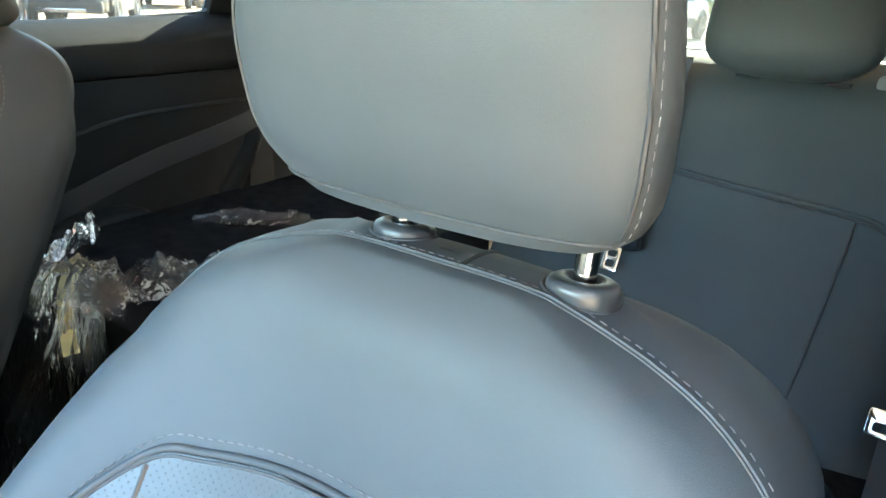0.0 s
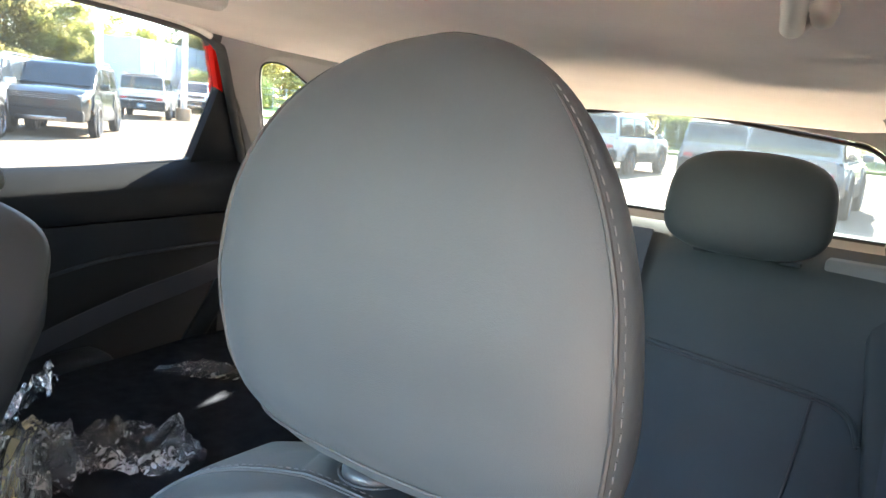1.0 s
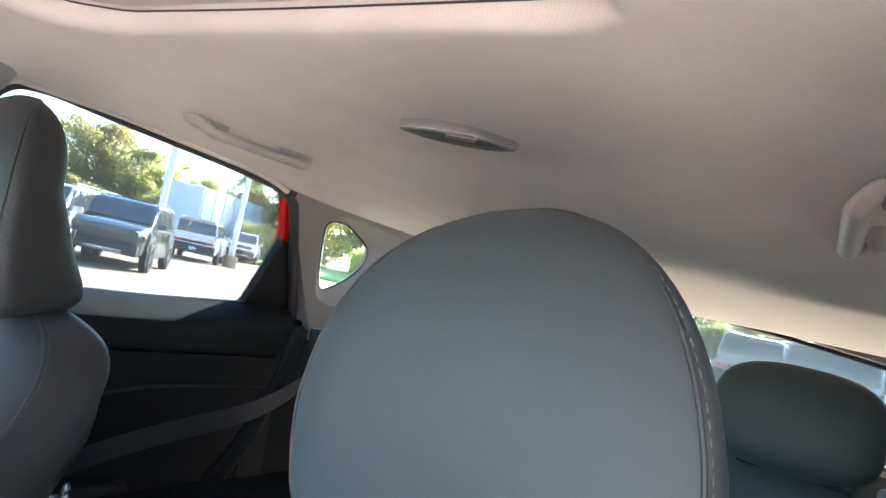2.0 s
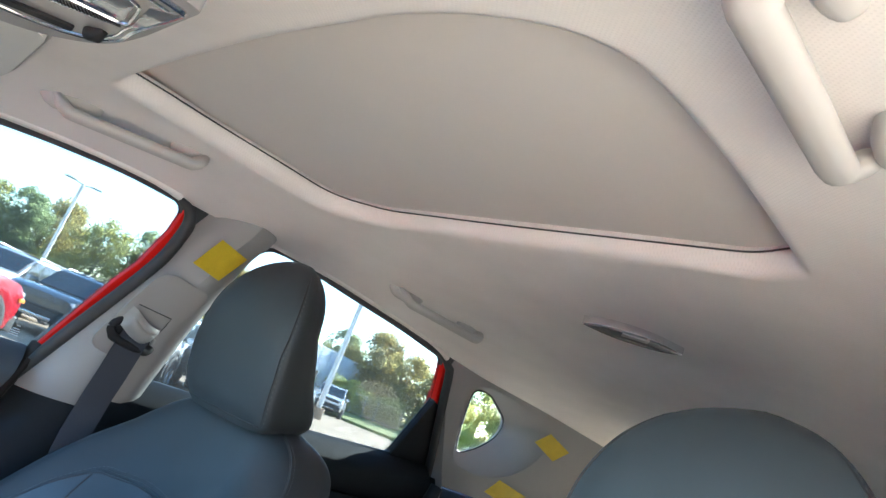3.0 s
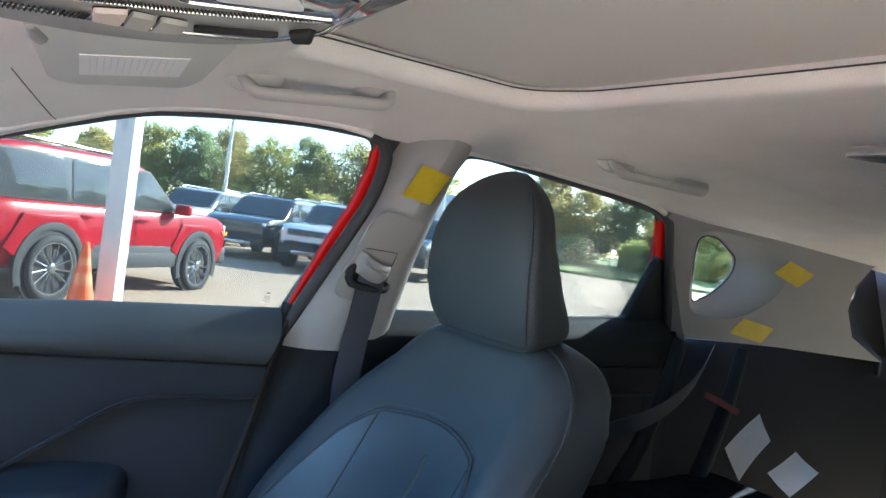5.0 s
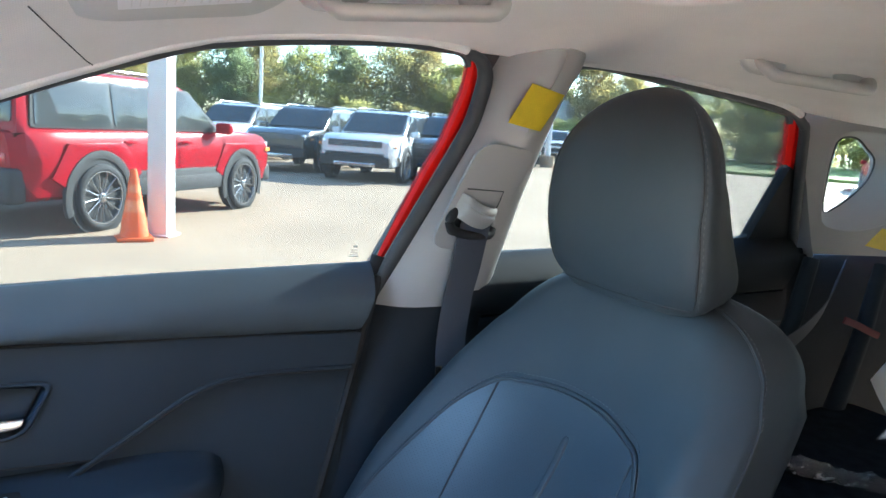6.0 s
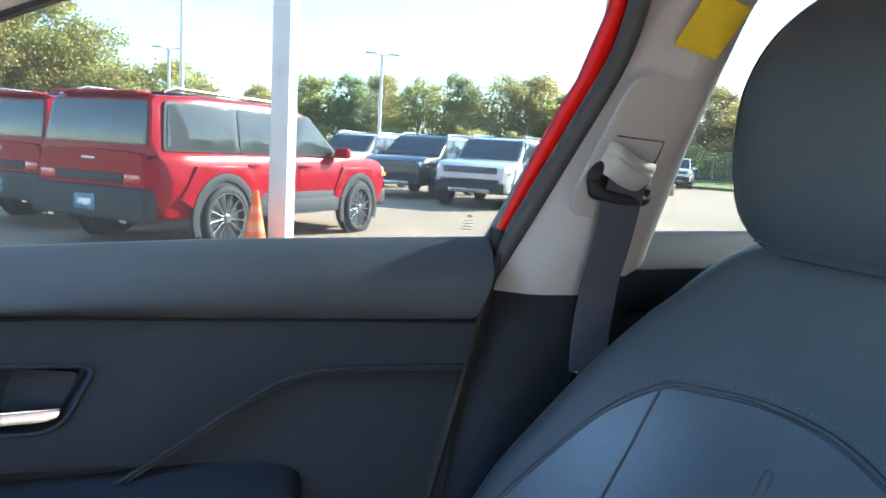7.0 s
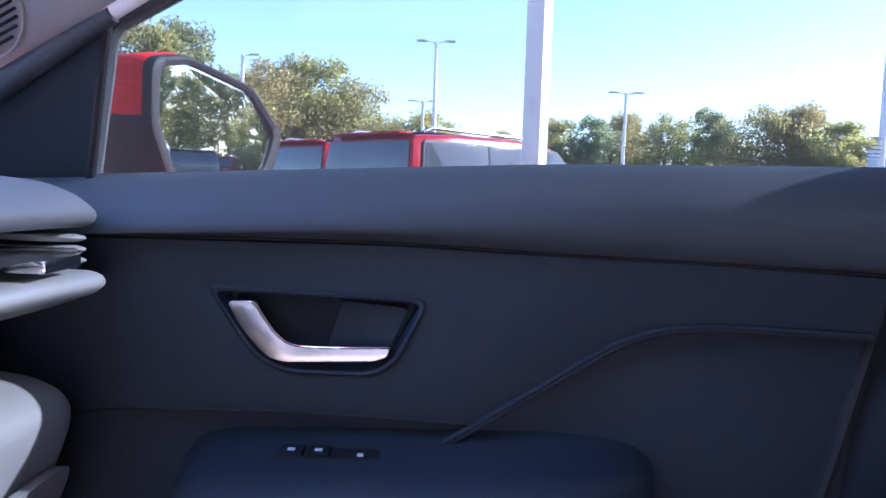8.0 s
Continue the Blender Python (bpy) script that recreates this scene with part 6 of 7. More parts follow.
# bag hanging down in front of the folded seat
rnd = random.Random(21)
rows = []
for i in range(26):
    f = i / 25
    row = []
    for j in range(60):
        g = j / 59
        fold = noise.noise(Vector((g * 6 + f * 0.6, f * 0.7, 7))) + 0.45 * noise.noise(Vector((g * 14, f * 1.1, 3)))
        w = 0.12 + 0.28 * f ** 0.7
        row.append((-0.325 - w * 0.5 + w * g - 0.06 * f + 0.012 * fold, 0.782 - 0.06 * f - 0.06 * math.sin(math.pi * g) * f + 0.035 * fold * (0.25 + f) + rnd.uniform(-0.0012, 0.0012),
                    0.885 - 0.40 * f + 0.012 * noise.noise(Vector((g * 15, f * 4, 2)))))
    rows.append(row)
bag = tagged(part("plastic_bag", rings(rows, closed=False), PLASTIC_LONG, None, smooth=False), "clear plastic bag with long vertical folds hanging from the seat edge", "plastic bag", "plastic wrapping")
bag.visible_shadow = False
band = thing("rubber_strip", "yellowish elastic strip of the plastic bag", "elastic strip")
part("webbing", ribbon([(-0.345, 0.80, 0.885), (-0.33, 0.775, 0.86), (-0.322, 0.765, 0.82), (-0.30, 0.755, 0.78)], 0.026, 0.002, (1, 0.3, 0)), mat("cream_elastic", (0.62, 0.56, 0.30), 0.5, spec=0.6), band)

# ---- door mirror ----
MIRROR_DARK = mat("dark_mirror_rim", (0.022, 0.021, 0.021), 0.6, vary=0.1, scale=12, spec=0.2)
mir = thing("door_mirror", "red and black door mirror outside the passenger window", "door mirror")
mn = Vector((0.39, 0.92, -0.02)).normalized()
MG = [(-0.866, -0.249, 1.245), (-0.908, -0.232, 1.255), (-1.001, -0.192, 1.238), (-1.054, -0.171, 1.19), (-1.034, -0.18, 1.14), (-0.888, -0.242, 1.132), (-0.866, -0.251, 1.185)]
ce = sum((Vector(p) for p in MG), Vector()) / len(MG)
loop = rounded(MG, 0.014, 5)
bm = bmesh.new()
bm.faces.new([bm.verts.new(p) for p in loop])
part("mirror_glass", bm, MIRROR, mir, "silvered mirror glass", smooth=False)
rows = []
for k, d in ((1.0, 0.0005), (1.02, 0.004), (1.10, 0.006), (1.16, 0.004), (1.195, -0.002), (1.20, -0.012)):
    rows.append([ce + (Vector(p) - ce) * k + mn * d for p in loop])
part("housing_rim", rings(rows, caps=False), MIRROR_DARK, mir, "dark plastic mirror rim")
rows = []
for k, d in ((1.195, -0.006), (1.225, -0.011), (1.24, -0.03), (1.235, -0.055), (1.18, -0.10), (1.0, -0.135), (0.6, -0.155), (0.1, -0.16)):
    rows.append([ce + (Vector(p) - ce) * k + mn * d for p in loop])
for upper, nm, m, lab in ((True, "cap", RED_PAINT, "red painted mirror cap"), (False, "lower_housing", MIRROR_DARK, "dark plastic lower mirror housing")):
    bm = rings(rows)
    gone = [f for f in bm.faces if (f.calc_center_median().z > 1.190) != upper]
    bmesh.ops.delete(bm, geom=gone, context="FACES")
    part(nm, bm, m, mir, lab)
for k in range(3):
    z = 1.237 - 0.017 * k
    a = ce + (Vector((-0.866, -0.25, z)) - ce) * 1.243
    part("cap_rib", tube([a + mn * d for d in (-0.018, -0.03, -0.045, -0.06)], [0.001, 0.0019, 0.0019, 0.001], sides=8), RED_PAINT, mir)
part("foot", tube([(-0.76, -0.29, 1.10), (-0.82, -0.29, 1.105), (-0.88, -0.295, 1.11), (-0.93, -0.30, 1.14)], [0.028, 0.022, 0.02, 0.03], sides=12, flat=0.6), mat("mirror_foot", (0.05, 0.045, 0.045), 0.3, coat=0.4), mir, "dark mirror foot")


# ---- car park: sport utility vehicles ----
TYRE = mat("tyre_rubber", (0.02, 0.02, 0.021), 0.8, vary=0.3, scale=12, bump=0.4, bump_scale=120)
RIM = mat("alloy_rim", (0.30, 0.30, 0.31), 0.25, 0.9, vary=0.08, scale=9)
CLAD = mat("black_cladding", (0.020, 0.020, 0.021), 0.65, vary=0.2, scale=4)
TINT = mat("dark_tinted_glass", (0.055, 0.062, 0.062), 0.05, vary=0.5, scale=1.6, spec=0.5, coat=0.22)
TAIL_LAMP = mat("red_lamp_glass", (0.45, 0.01, 0.015), 0.15, coat=0.8)
AMBER = mat("amber_lamp", (0.9, 0.30, 0.03), 0.3, coat=0.5)
HEAD_LAMP = mat("lamp_glass", (0.75, 0.77, 0.8), 0.12, 0.3, coat=0.8)
BLACK_PAINT = mat("black_green_paint", (0.018, 0.024, 0.024), 0.3, vary=0.08, scale=2, coat=1.0)
WHITE_PAINT = mat("white_car_paint", (0.62, 0.62, 0.61), 0.35, vary=0.04, scale=2, coat=1.0)
GREY_PAINT = mat("grey_car_paint", (0.30, 0.31, 0.32), 0.3, vary=0.05, scale=2, coat=1.0)
PLATE_BLUE = mat("blue_plate_cover", (0.10, 0.20, 0.28), 0.4, vary=0.1, scale=20)


def wheel(parent, x, y, side):
    w = new("wheel")
    w.parent = parent
    w.location = (x, y, 0.37)
    rows = []
    for r, d in ((0.285, -0.11), (0.31, -0.118), (0.345, -0.112), (0.368, -0.09), (0.372, 0.0), (0.368, 0.09), (0.345, 0.112), (0.315, 0.118), (0.292, 0.11), (0.285, 0.06), (0.285, -0.11)):
        rows.append([(r * math.cos(a), d * side, r * math.sin(a)) for a in (2 * math.pi * j / 36 for j in range(36))])
    part("tyre", rings(rows, caps=False), TYRE, w)
    bm = bmesh.new()
    ring = [[(r * math.cos(a), d * side, r * math.sin(a)) for a in (2 * math.pi * j / 36 for j in range(36))] for r, d in ((0.290, 0.095), (0.294, 0.112), (0.282, 0.112), (0.272, 0.09), (0.268, 0.02))]
    rings(ring, caps=False, bm=bm)
    for k in range(26):
        a = 2 * math.pi * k / 26
        b = a + 0.13 * (1 if k % 2 else -1)
        p, q = Vector((0.04 * math.cos(a), 0.085 * side, 0.04 * math.sin(a))), Vector((0.277 * math.cos(b), 0.100 * side, 0.277 * math.sin(b)))
        tube([p, p.lerp(q, 0.5), q], [0.008, 0.0065, 0.008], bm=bm, sides=5, up=(0, 1, 0))
    rings([[(r * math.cos(a), d * side, r * math.sin(a)) for a in (2 * math.pi * j / 20 for j in range(20))] for r, d in ((0.055, 0.07), (0.052, 0.10), (0.035, 0.108))], bm=bm)
    part("rim", bm, RIM, w, "many-spoked alloy rim")
    part("brake_disc", rings([[(r * math.cos(a), d * side, r * math.sin(a)) for a in (2 * math.pi * j / 24 for j in range(24))] for r, d in ((0.24, 0.015), (0.24, 0.03), (0.05, 0.032))]), CLAD, w)
    return w


def body_half(x):
    return lerp_table([(-2.40, 0.80), (-2.30, 0.90), (-2.0, 0.945), (1.6, 0.95), (2.1, 0.92), (2.33, 0.85), (2.42, 0.78)], x)


def body_top(x):
    return lerp_table([(-2.42, 1.06), (-2.3, 1.08), (0.9, 1.10), (1.25, 1.13), (2.0, 1.09), (2.25, 1.04), (2.40, 0.96)], x)


def suv(paint, x, y, heading, label, plate_cover=False):
    """A boxy three-row car; local x is forward."""
    s = thing("suv", label, "car", "parked cars", (x, y, 0))
    s.rotation_euler = (0, 0, heading)
    rows = []
    for i in range(41):
        u = -2.41 + 4.83 * i / 40
        w, t = body_half(u), body_top(u)
        low = 0.36 if -2.2 < u < 2.2 else 0.48
        half = [(0.0, low), (w - 0.14, low), (w - 0.04, low + 0.05), (w, 0.62), (w + 0.004, 0.78), (w - 0.012, 0.90), (w - 0.035, t - 0.07), (w - 0.06, t - 0.02), (w - 0.11, t), (0.0, t + 0.025)]
        ring = [(u, a, z) for a, z in half] + [(u, -a, z) for a, z in half[-2:0:-1]]
        rows.append(ring)
    body = rings(rows)
    # wheel openings
    part("body", body, paint, s, "glossy painted body", angle=30)
    rows = []
    cab = [(1.12, 1.11, 0.84, 0.02), (0.75, 1.36, 0.81, 0.05), (0.36, 1.625, 0.775, 0.09), (0.20, 1.685, 0.765, 0.12), (-0.5, 1.725, 0.76, 0.14), (-1.6, 1.715, 0.758, 0.14), (-2.20, 1.675, 0.752, 0.12), (-2.27, 1.62, 0.762, 0.10), (-2.36, 1.06, 0.84, 0.02)]
    for u, t, w, drop in cab:
        base = 0.855
        ring = [(u, base if t > 1.15 else w, 1.05), (u, w + (base - w) * 0.5 if t > 1.15 else w, (1.05 + t - 0.05) / 2), (u, w, t - 0.055), (u, w - 0.025, t - 0.018), (u, w - 0.08, t), (u, 0, t + 0.012)]
        rows.append(ring + [(a, -b, c) for a, b, c in ring[-2::-1]])
    part("cabin", rings(rows), paint, s, "painted roof and pillars", angle=30)
    part("roof_panel", box(bmesh.new(), -0.95, 0, 1.728, 1.9, 1.1, 0.012, 0.005), TINT, s)

    def side_pane(sd):
        def f(u, v, d):
            k = (v - 1.05) / (1.66 - 1.05)
            return (u, sd * (0.866 - 0.098 * k + 0.012 - d), v)
        return f
    for sd in (-1, 1):
        for nm, pts in (("front", [(0.94, 1.13), (-0.02, 1.13), (-0.08, 1.605), (0.34, 1.605)]), ("rear", [(-0.06, 1.13), (-1.06, 1.13), (-1.06, 1.605), (-0.12, 1.605)]), ("cargo", [(-1.10, 1.13), (-2.17, 1.13), (-2.10, 1.595), (-1.10, 1.605)])):
            part("window", plate(rounded(pts, 0.05, 3), [], side_pane(sd), 0.02, 0.004), TINT, s, "dark side window")
        part("window_band", plate(rounded([(1.00, 1.105), (-2.22, 1.105), (-2.13, 1.622), (0.36, 1.622)], 0.05, 3), [], lambda u, v, d, sd=sd: (u, sd * (0.871 - 0.098 * (v - 1.05) / 0.61 - d), v), 0.02, 0.003), CLAD, s, "black window surround")
        part("door_cladding", box(bmesh.new(), 0.0, sd * 0.948, 0.53, 2.0, 0.03, 0.22, 0.012), CLAD, s, "dark lower door cladding")
        part("roof_rail", tube([(0.15, sd * 0.69, 1.705), (0.05, sd * 0.69, 1.755), (-1.9, sd * 0.68, 1.765), (-2.05, sd * 0.68, 1.71)], 0.02, sides=8), RIM, s, "silver roof rail")
        part("sill", box(bmesh.new(), 0, sd * 0.945, 0.45, 1.9, 0.05, 0.20, 0.02), CLAD, s)
        m = part("side_mirror", box(bmesh.new(), 0.86, sd * 1.02, 1.16, 0.12, 0.22, 0.15, 0.045, seg=3), paint, s)
        for hx in (0.12, -0.92):
            part("door_handle", box(bmesh.new(), hx, sd * 0.955, 0.97, 0.20, 0.03, 0.035, 0.012), paint, s)
        part("door_gap", tube([(-0.02, sd * 0.952, 0.50), (-0.02, sd * 0.957, 0.75), (-0.02, sd * 0.93, 1.06)], 0.004, sides=4), CLAD, s)
        part("door_gap", tube([(1.02, sd * 0.952, 0.50), (1.02, sd * 0.957, 0.75), (0.98, sd * 0.93, 1.06)], 0.004, sides=4), CLAD, s)
        for wx in (1.41, -1.41):
            # dark well and cladding arch
            rows = [[(wx + r * math.cos(a), sd * yy, 0.37 + r * math.sin(a)) for a in (math.pi * (-0.12 + 1.24 * j / 28) for j in range(29))] for r, yy in ((0.42, 0.955), (0.42, 0.985), (0.455, 0.992), (0.51, 0.985), (0.525, 0.955))]
            part("arch", rings(rows, closed=False), CLAD, s, "black wheel arch cladding")
            arc = [(wx + 0.50 * math.cos(a), 0.37 + 0.50 * math.sin(a)) for a in (math.pi * (0.08 + 0.84 * j / 16) for j in range(17))]
            flare = arc + [(wx - 0.66, 0.60), (wx - 0.42, 0.955), (wx + 0.40, 0.965), (wx + 0.66, 0.62)]
            part("fender", plate(flare, [], lambda u, v, d, sd=sd: (u, sd * (0.975 - d - 0.25 * max(0.0, v - 0.90)), v), 0.05, 0.012), paint, s, "squared painted fender")
            part("well", rings([[(wx + r * math.cos(a), sd * yy, 0.38 + r * math.sin(a)) for a in (2 * math.pi * j / 28 for j in range(28))] for r, yy in ((0.44, 0.972), (0.43, 0.966))]), RUBBER, s)
            wheel(s, wx, sd * 0.90, sd)
        part("head_lamp", box(bmesh.new(), 2.345, sd * 0.68, 0.90, 0.10, 0.26, 0.15, 0.02), HEAD_LAMP, s, "H-shaped clear head lamp")
        part("marker_lamp", box(bmesh.new(), 2.19, sd * 0.912, 0.86, 0.14, 0.03, 0.06, 0.012), AMBER, s, "amber side marker")
        part("tail_lamp", box(bmesh.new(), -2.395, sd * 0.64, 0.80, 0.06, 0.24, 0.10, 0.02), TAIL_LAMP, s, "red tail lamp")
        part("exhaust", tube([(-2.38, sd * 0.55, 0.36), (-2.46, sd * 0.55, 0.36)], 0.045, sides=14, flat=0.6), CHROME, s)
    ws = [(1.075, -0.75, 1.15), (1.075, 0.75, 1.15), (0.40, 0.70, 1.61), (0.40, -0.70, 1.61)]
    bm = bmesh.new()
    n = Vector((0.46, 0, 0.67)).normalized() * 0.02
    lo = [bm.verts.new(Vector(p) + n * 0.2) for p in ws]
    hi = [bm.verts.new(Vector(p) + n * 1.4) for p in ws]
    bm.faces.new(hi)
    bm.faces.new(lo[::-1])
    for i in range(4):
        bm.faces.new((lo[i], lo[(i + 1) % 4], hi[(i + 1) % 4], hi[i]))
    part("windscreen", bm, TINT, s, "dark windscreen", smooth=False)
    part("rear_window", plate(rounded([(-0.77, 1.15), (0.77, 1.15), (0.71, 1.61), (-0.71, 1.61)], 0.05, 3), [], lambda u, v, d: (-2.36 + (v - 1.06) * 0.155 - 0.012 + d, u, v), 0.02, 0.004), TINT, s, "dark rear window")
    part("front_bumper", box(bmesh.new(), 2.34, 0, 0.50, 0.22, 1.66, 0.26, 0.05, seg=3), CLAD, s, "black front bumper")
    part("skid_plate", box(bmesh.new(), 2.43, 0, 0.43, 0.06, 1.0, 0.10, 0.02), RIM, s, "silver skid plate")
    part("grille", box(bmesh.new(), 2.37, 0, 0.90, 0.12, 1.30, 0.15, 0.02), CLAD, s, "black upper grille")
    part("lower_grille", box(bmesh.new(), 2.40, 0, 0.66, 0.10, 1.40, 0.07, 0.015), CLAD, s, "black lower grille")
    for k in range(3):
        part("grille_bar", box(bmesh.new(), 2.432, 0, 0.86 + 0.04 * k, 0.02, 1.24, 0.012, 0.004), RIM, s)
    part("rear_bumper", box(bmesh.new(), -2.37, 0, 0.53, 0.20, 1.74, 0.36, 0.06, seg=3), CLAD, s, "black rear bumper")
    part("tail_panel", box(bmesh.new(), -2.412, 0, 0.80, 0.03, 1.00, 0.10, 0.02), CLAD, s, "dark panel between the tail lamps")
    part("tail_badge", box(bmesh.new(), -2.418, 0, 0.99, 0.02, 0.20, 0.035, 0.008), RIM, s, "plain silver badge bar")
    pl = part("number_plate", box(bmesh.new(), -2.472, 0.0, 0.53, 0.012, 0.32, 0.17, 0.006), PLATE_BLUE if plate_cover else PAPER, s, "plate with a plain bar")
    part("plate_bar", box(bmesh.new(), -2.480, 0.0, 0.53, 0.004, 0.20, 0.07, 0.002), PAPER if plate_cover else CLAD, pl)
    part("spoiler", box(bmesh.new(), -2.27, 0, 1.69, 0.20, 1.28, 0.03, 0.012), paint, s)
    return s


H_RED = radians(135.2)
H_ROW = math.atan2(-0.64, 0.77)
red = suv(RED_SUV, -10.05, 0.83, H_RED, "glossy deep red boxy suv parked askew", True)


def another(first, paint, x, y, heading, label):
    """A parked car of the same make in another colour."""
    c = copy_thing(first, Matrix.Translation((x, y, 0)) @ Matrix.Rotation(heading, 4, "Z"))
    tagged(c, label)
    for o in c.children:
        if o.data and o.data.materials and o.data.materials[0] == RED_SUV and paint is not RED_SUV:
            o.material_slots[0].link = "OBJECT"
            o.material_slots[0].material = paint
    return c


another(red, RED_SUV, -12.15, -0.46, H_RED, "glossy deep red boxy suv beside another red one")
another(red, BLACK_PAINT, -19.6, 6.55, H_ROW, "black boxy suv parked facing the lane")
another(red, WHITE_PAINT, -17.0, 7.7, H_ROW, "white boxy suv parked facing the lane")
another(red, WHITE_PAINT, -22.6, 5.3, H_ROW, "white boxy suv behind the black one")
another(red, BLACK_PAINT, -17.3, 10.0, H_ROW, "black boxy suv at the end of the row")
another(red, WHITE_PAINT, -26.5, 18.4, H_ROW + math.pi, "white boxy suv seen from behind")
another(red, WHITE_PAINT, -34.5, 26.6, H_ROW, "white suv in front of the pale wall")
another(red, GREY_PAINT, -13.0, 27.0, 2.2, "grey suv in the rear row")
another(red, RED_SUV, -16.5, 30.0, 2.2, "red suv in the rear row")
for k, (px, py, pm) in enumerate(((-1.5, 17.0, GREY_PAINT), (1.6, 16.6, WHITE_PAINT), (4.6, 17.2, WHITE_PAINT), (-7.5, 22.0, WHITE_PAINT), (-4.4, 22.5, GREY_PAINT), (-10.5, 21.6, BLACK_PAINT))):
    another(red, pm, px, py, 1.57 + 0.1 * (k % 3), "parked suv behind the tail of the car")

# ---- posts, cone, lamps, wall ----
post = thing("canopy_post", "square white painted steel post standing on concrete", "post", at=(-8.0, 1.10, 0))
part("shaft", box(bmesh.new(), 0, 0, 2.6, 0.212, 0.212, 5.2, 0.008, rot=Matrix.Rotation(-0.58, 3, "Z")), POLE_WHITE, post, smooth=False)
part("base_plate", box(bmesh.new(), 0, 0, 0.012, 0.30, 0.30, 0.024, 0.004, rot=Matrix.Rotation(-0.58, 3, "Z")), POLE_WHITE, post)
part("scuff_tag", box(bmesh.new(), 0.0895, -0.0587, 2.02, 0.004, 0.06, 0.12, 0.001, rot=Matrix.Rotation(-0.58, 3, "Z")), GALVANISED, post)

cone = thing("traffic_cone", "orange traffic cone with pale bands beside the post", "traffic cone", at=(-7.75, 0.80, 0))
part("base", box(bmesh.new(), 0, 0, 0.02, 0.36, 0.36, 0.04, 0.015, seg=3), CONE, cone)
for nm, z0, z1, m in (("body", 0.04, 0.30, CONE), ("band", 0.30, 0.42, CONE_BAND), ("body", 0.42, 0.50, CONE), ("band", 0.50, 0.58, CONE_BAND), ("body", 0.58, 0.74, CONE)):
    rows = [[(r * math.cos(a), r * math.sin(a), z) for a in (2 * math.pi * j / 24 for j in range(24))] for z, r in ((z, 0.145 - 0.115 * (z - 0.04) / 0.70) for z in (z0, z1))]
    part(nm, rings(rows), m, cone)


def street_lamp(x, y, h, label, double=True, turn=0.0):
    l = thing("street_lamp", label, "street lamp", "car park lamps", (x, y, 0))
    l.rotation_euler = (0, 0, turn)
    part("mast", tube([(0, 0, 0), (0, 0, h * 0.5), (0, 0, h)], [0.13, 0.115, 0.10], sides=12), POLE_WHITE, l)
    part("footing", tube([(0, 0, 0), (0, 0, 0.5)], 0.3, sides=16), ASPHALT, l)
    for sd in ((-1, 1) if double else (1,)):
        part("arm", tube([(0, 0, h - 0.1), (0, sd * 0.5, h)], 0.04), POLE_WHITE, l)
        part("head", box(bmesh.new(), 0, sd * 0.75, h + 0.02, 0.36, 0.62, 0.09, 0.03, seg=3), GALVANISED, l)
    return l


street_lamp(-43.6, 11.2, 7.0, "tall white double-headed car park lamp")
street_lamp(-39.7, -0.3, 8.9, "tall white double-headed car park lamp")
street_lamp(-50.4, -1.2, 6.9, "white double-headed lamp farther off")
street_lamp(-44.0, -12.0, 8.6, "tall white lamp before the trees", False)
street_lamp(-58.0, -10.0, 7.0, "white lamp farther off", False)
street_lamp(-22.5, 13.9, 7.5, "white lamp mast before the pale wall", False)
street_lamp(-25.0, 19.0, 7.5, "white lamp mast at the end of the pale wall", False)
street_lamp(-12.0, 34.0, 8.0, "white lamp mast in the rear rows")
street_lamp(3.0, 30.0, 8.0, "white lamp mast in the rear rows")

wallp = thing("trailer", "long pale grey box trailer parked behind the cars", "trailer", at=(-43.7, 31.2, 0))
wallp.rotation_euler = (0, 0, radians(118))
wallp.scale = (1.5, 1.25, 1.5)
TRAILER = mat("pale_trailer_panel", (0.55, 0.60, 0.68), 0.5, vary=0.06, scale=0.6)
part("box_body", box(bmesh.new(), 0, 0, 1.62, 8.0, 2.3, 2.15, 0.05), TRAILER, wallp)
for k in range(9):
    part("panel_rib", box(bmesh.new(), -3.8 + 0.95 * k, -1.16, 1.62, 0.05, 0.03, 2.05), TRAILER, wallp)
    part("panel_rib", box(bmesh.new(), -3.8 + 0.95 * k, 1.16, 1.62, 0.05, 0.03, 2.05), TRAILER, wallp)
part("chassis", box(bmesh.new(), 0, 0, 0.48, 7.4, 1.2, 0.2, 0.03), CLAD, wallp)
for sx in (-2.6, -1.5, 2.4):
    for sd in (-1, 1):
        part("wheel", tube([(sx, sd * 0.85, 0.42), (sx, sd * 1.1, 0.42)], 0.42, sides=24), TYRE, wallp)

# ---- verge, fence and trees ----
GRASS = mat("verge_grass", (0.16, 0.19, 0.035), 0.9, vary=0.35, scale=1.2, bump=0.8, bump_scale=30)
rows = []
for i in range(121):
    a = radians(-50 + 260 * i / 120)
    r0 = 44 + 3 * math.sin(a * 5)
    rows.append([(-r * math.cos(a), r * math.sin(a), z) for r, z in ((r0, 0.0), (r0 + 0.02, 0.16), (r0 + 0.18, 0.17), (r0 + 0.6, 0.20), (r0 + 8, 0.5), (r0 + 40, 0.9), (r0 + 120, 1.0))])
tagged(part("ground_verge", rings(rows, closed=False), GRASS), "yellow-green grass verge round the car park", "grass verge", kind="structure")

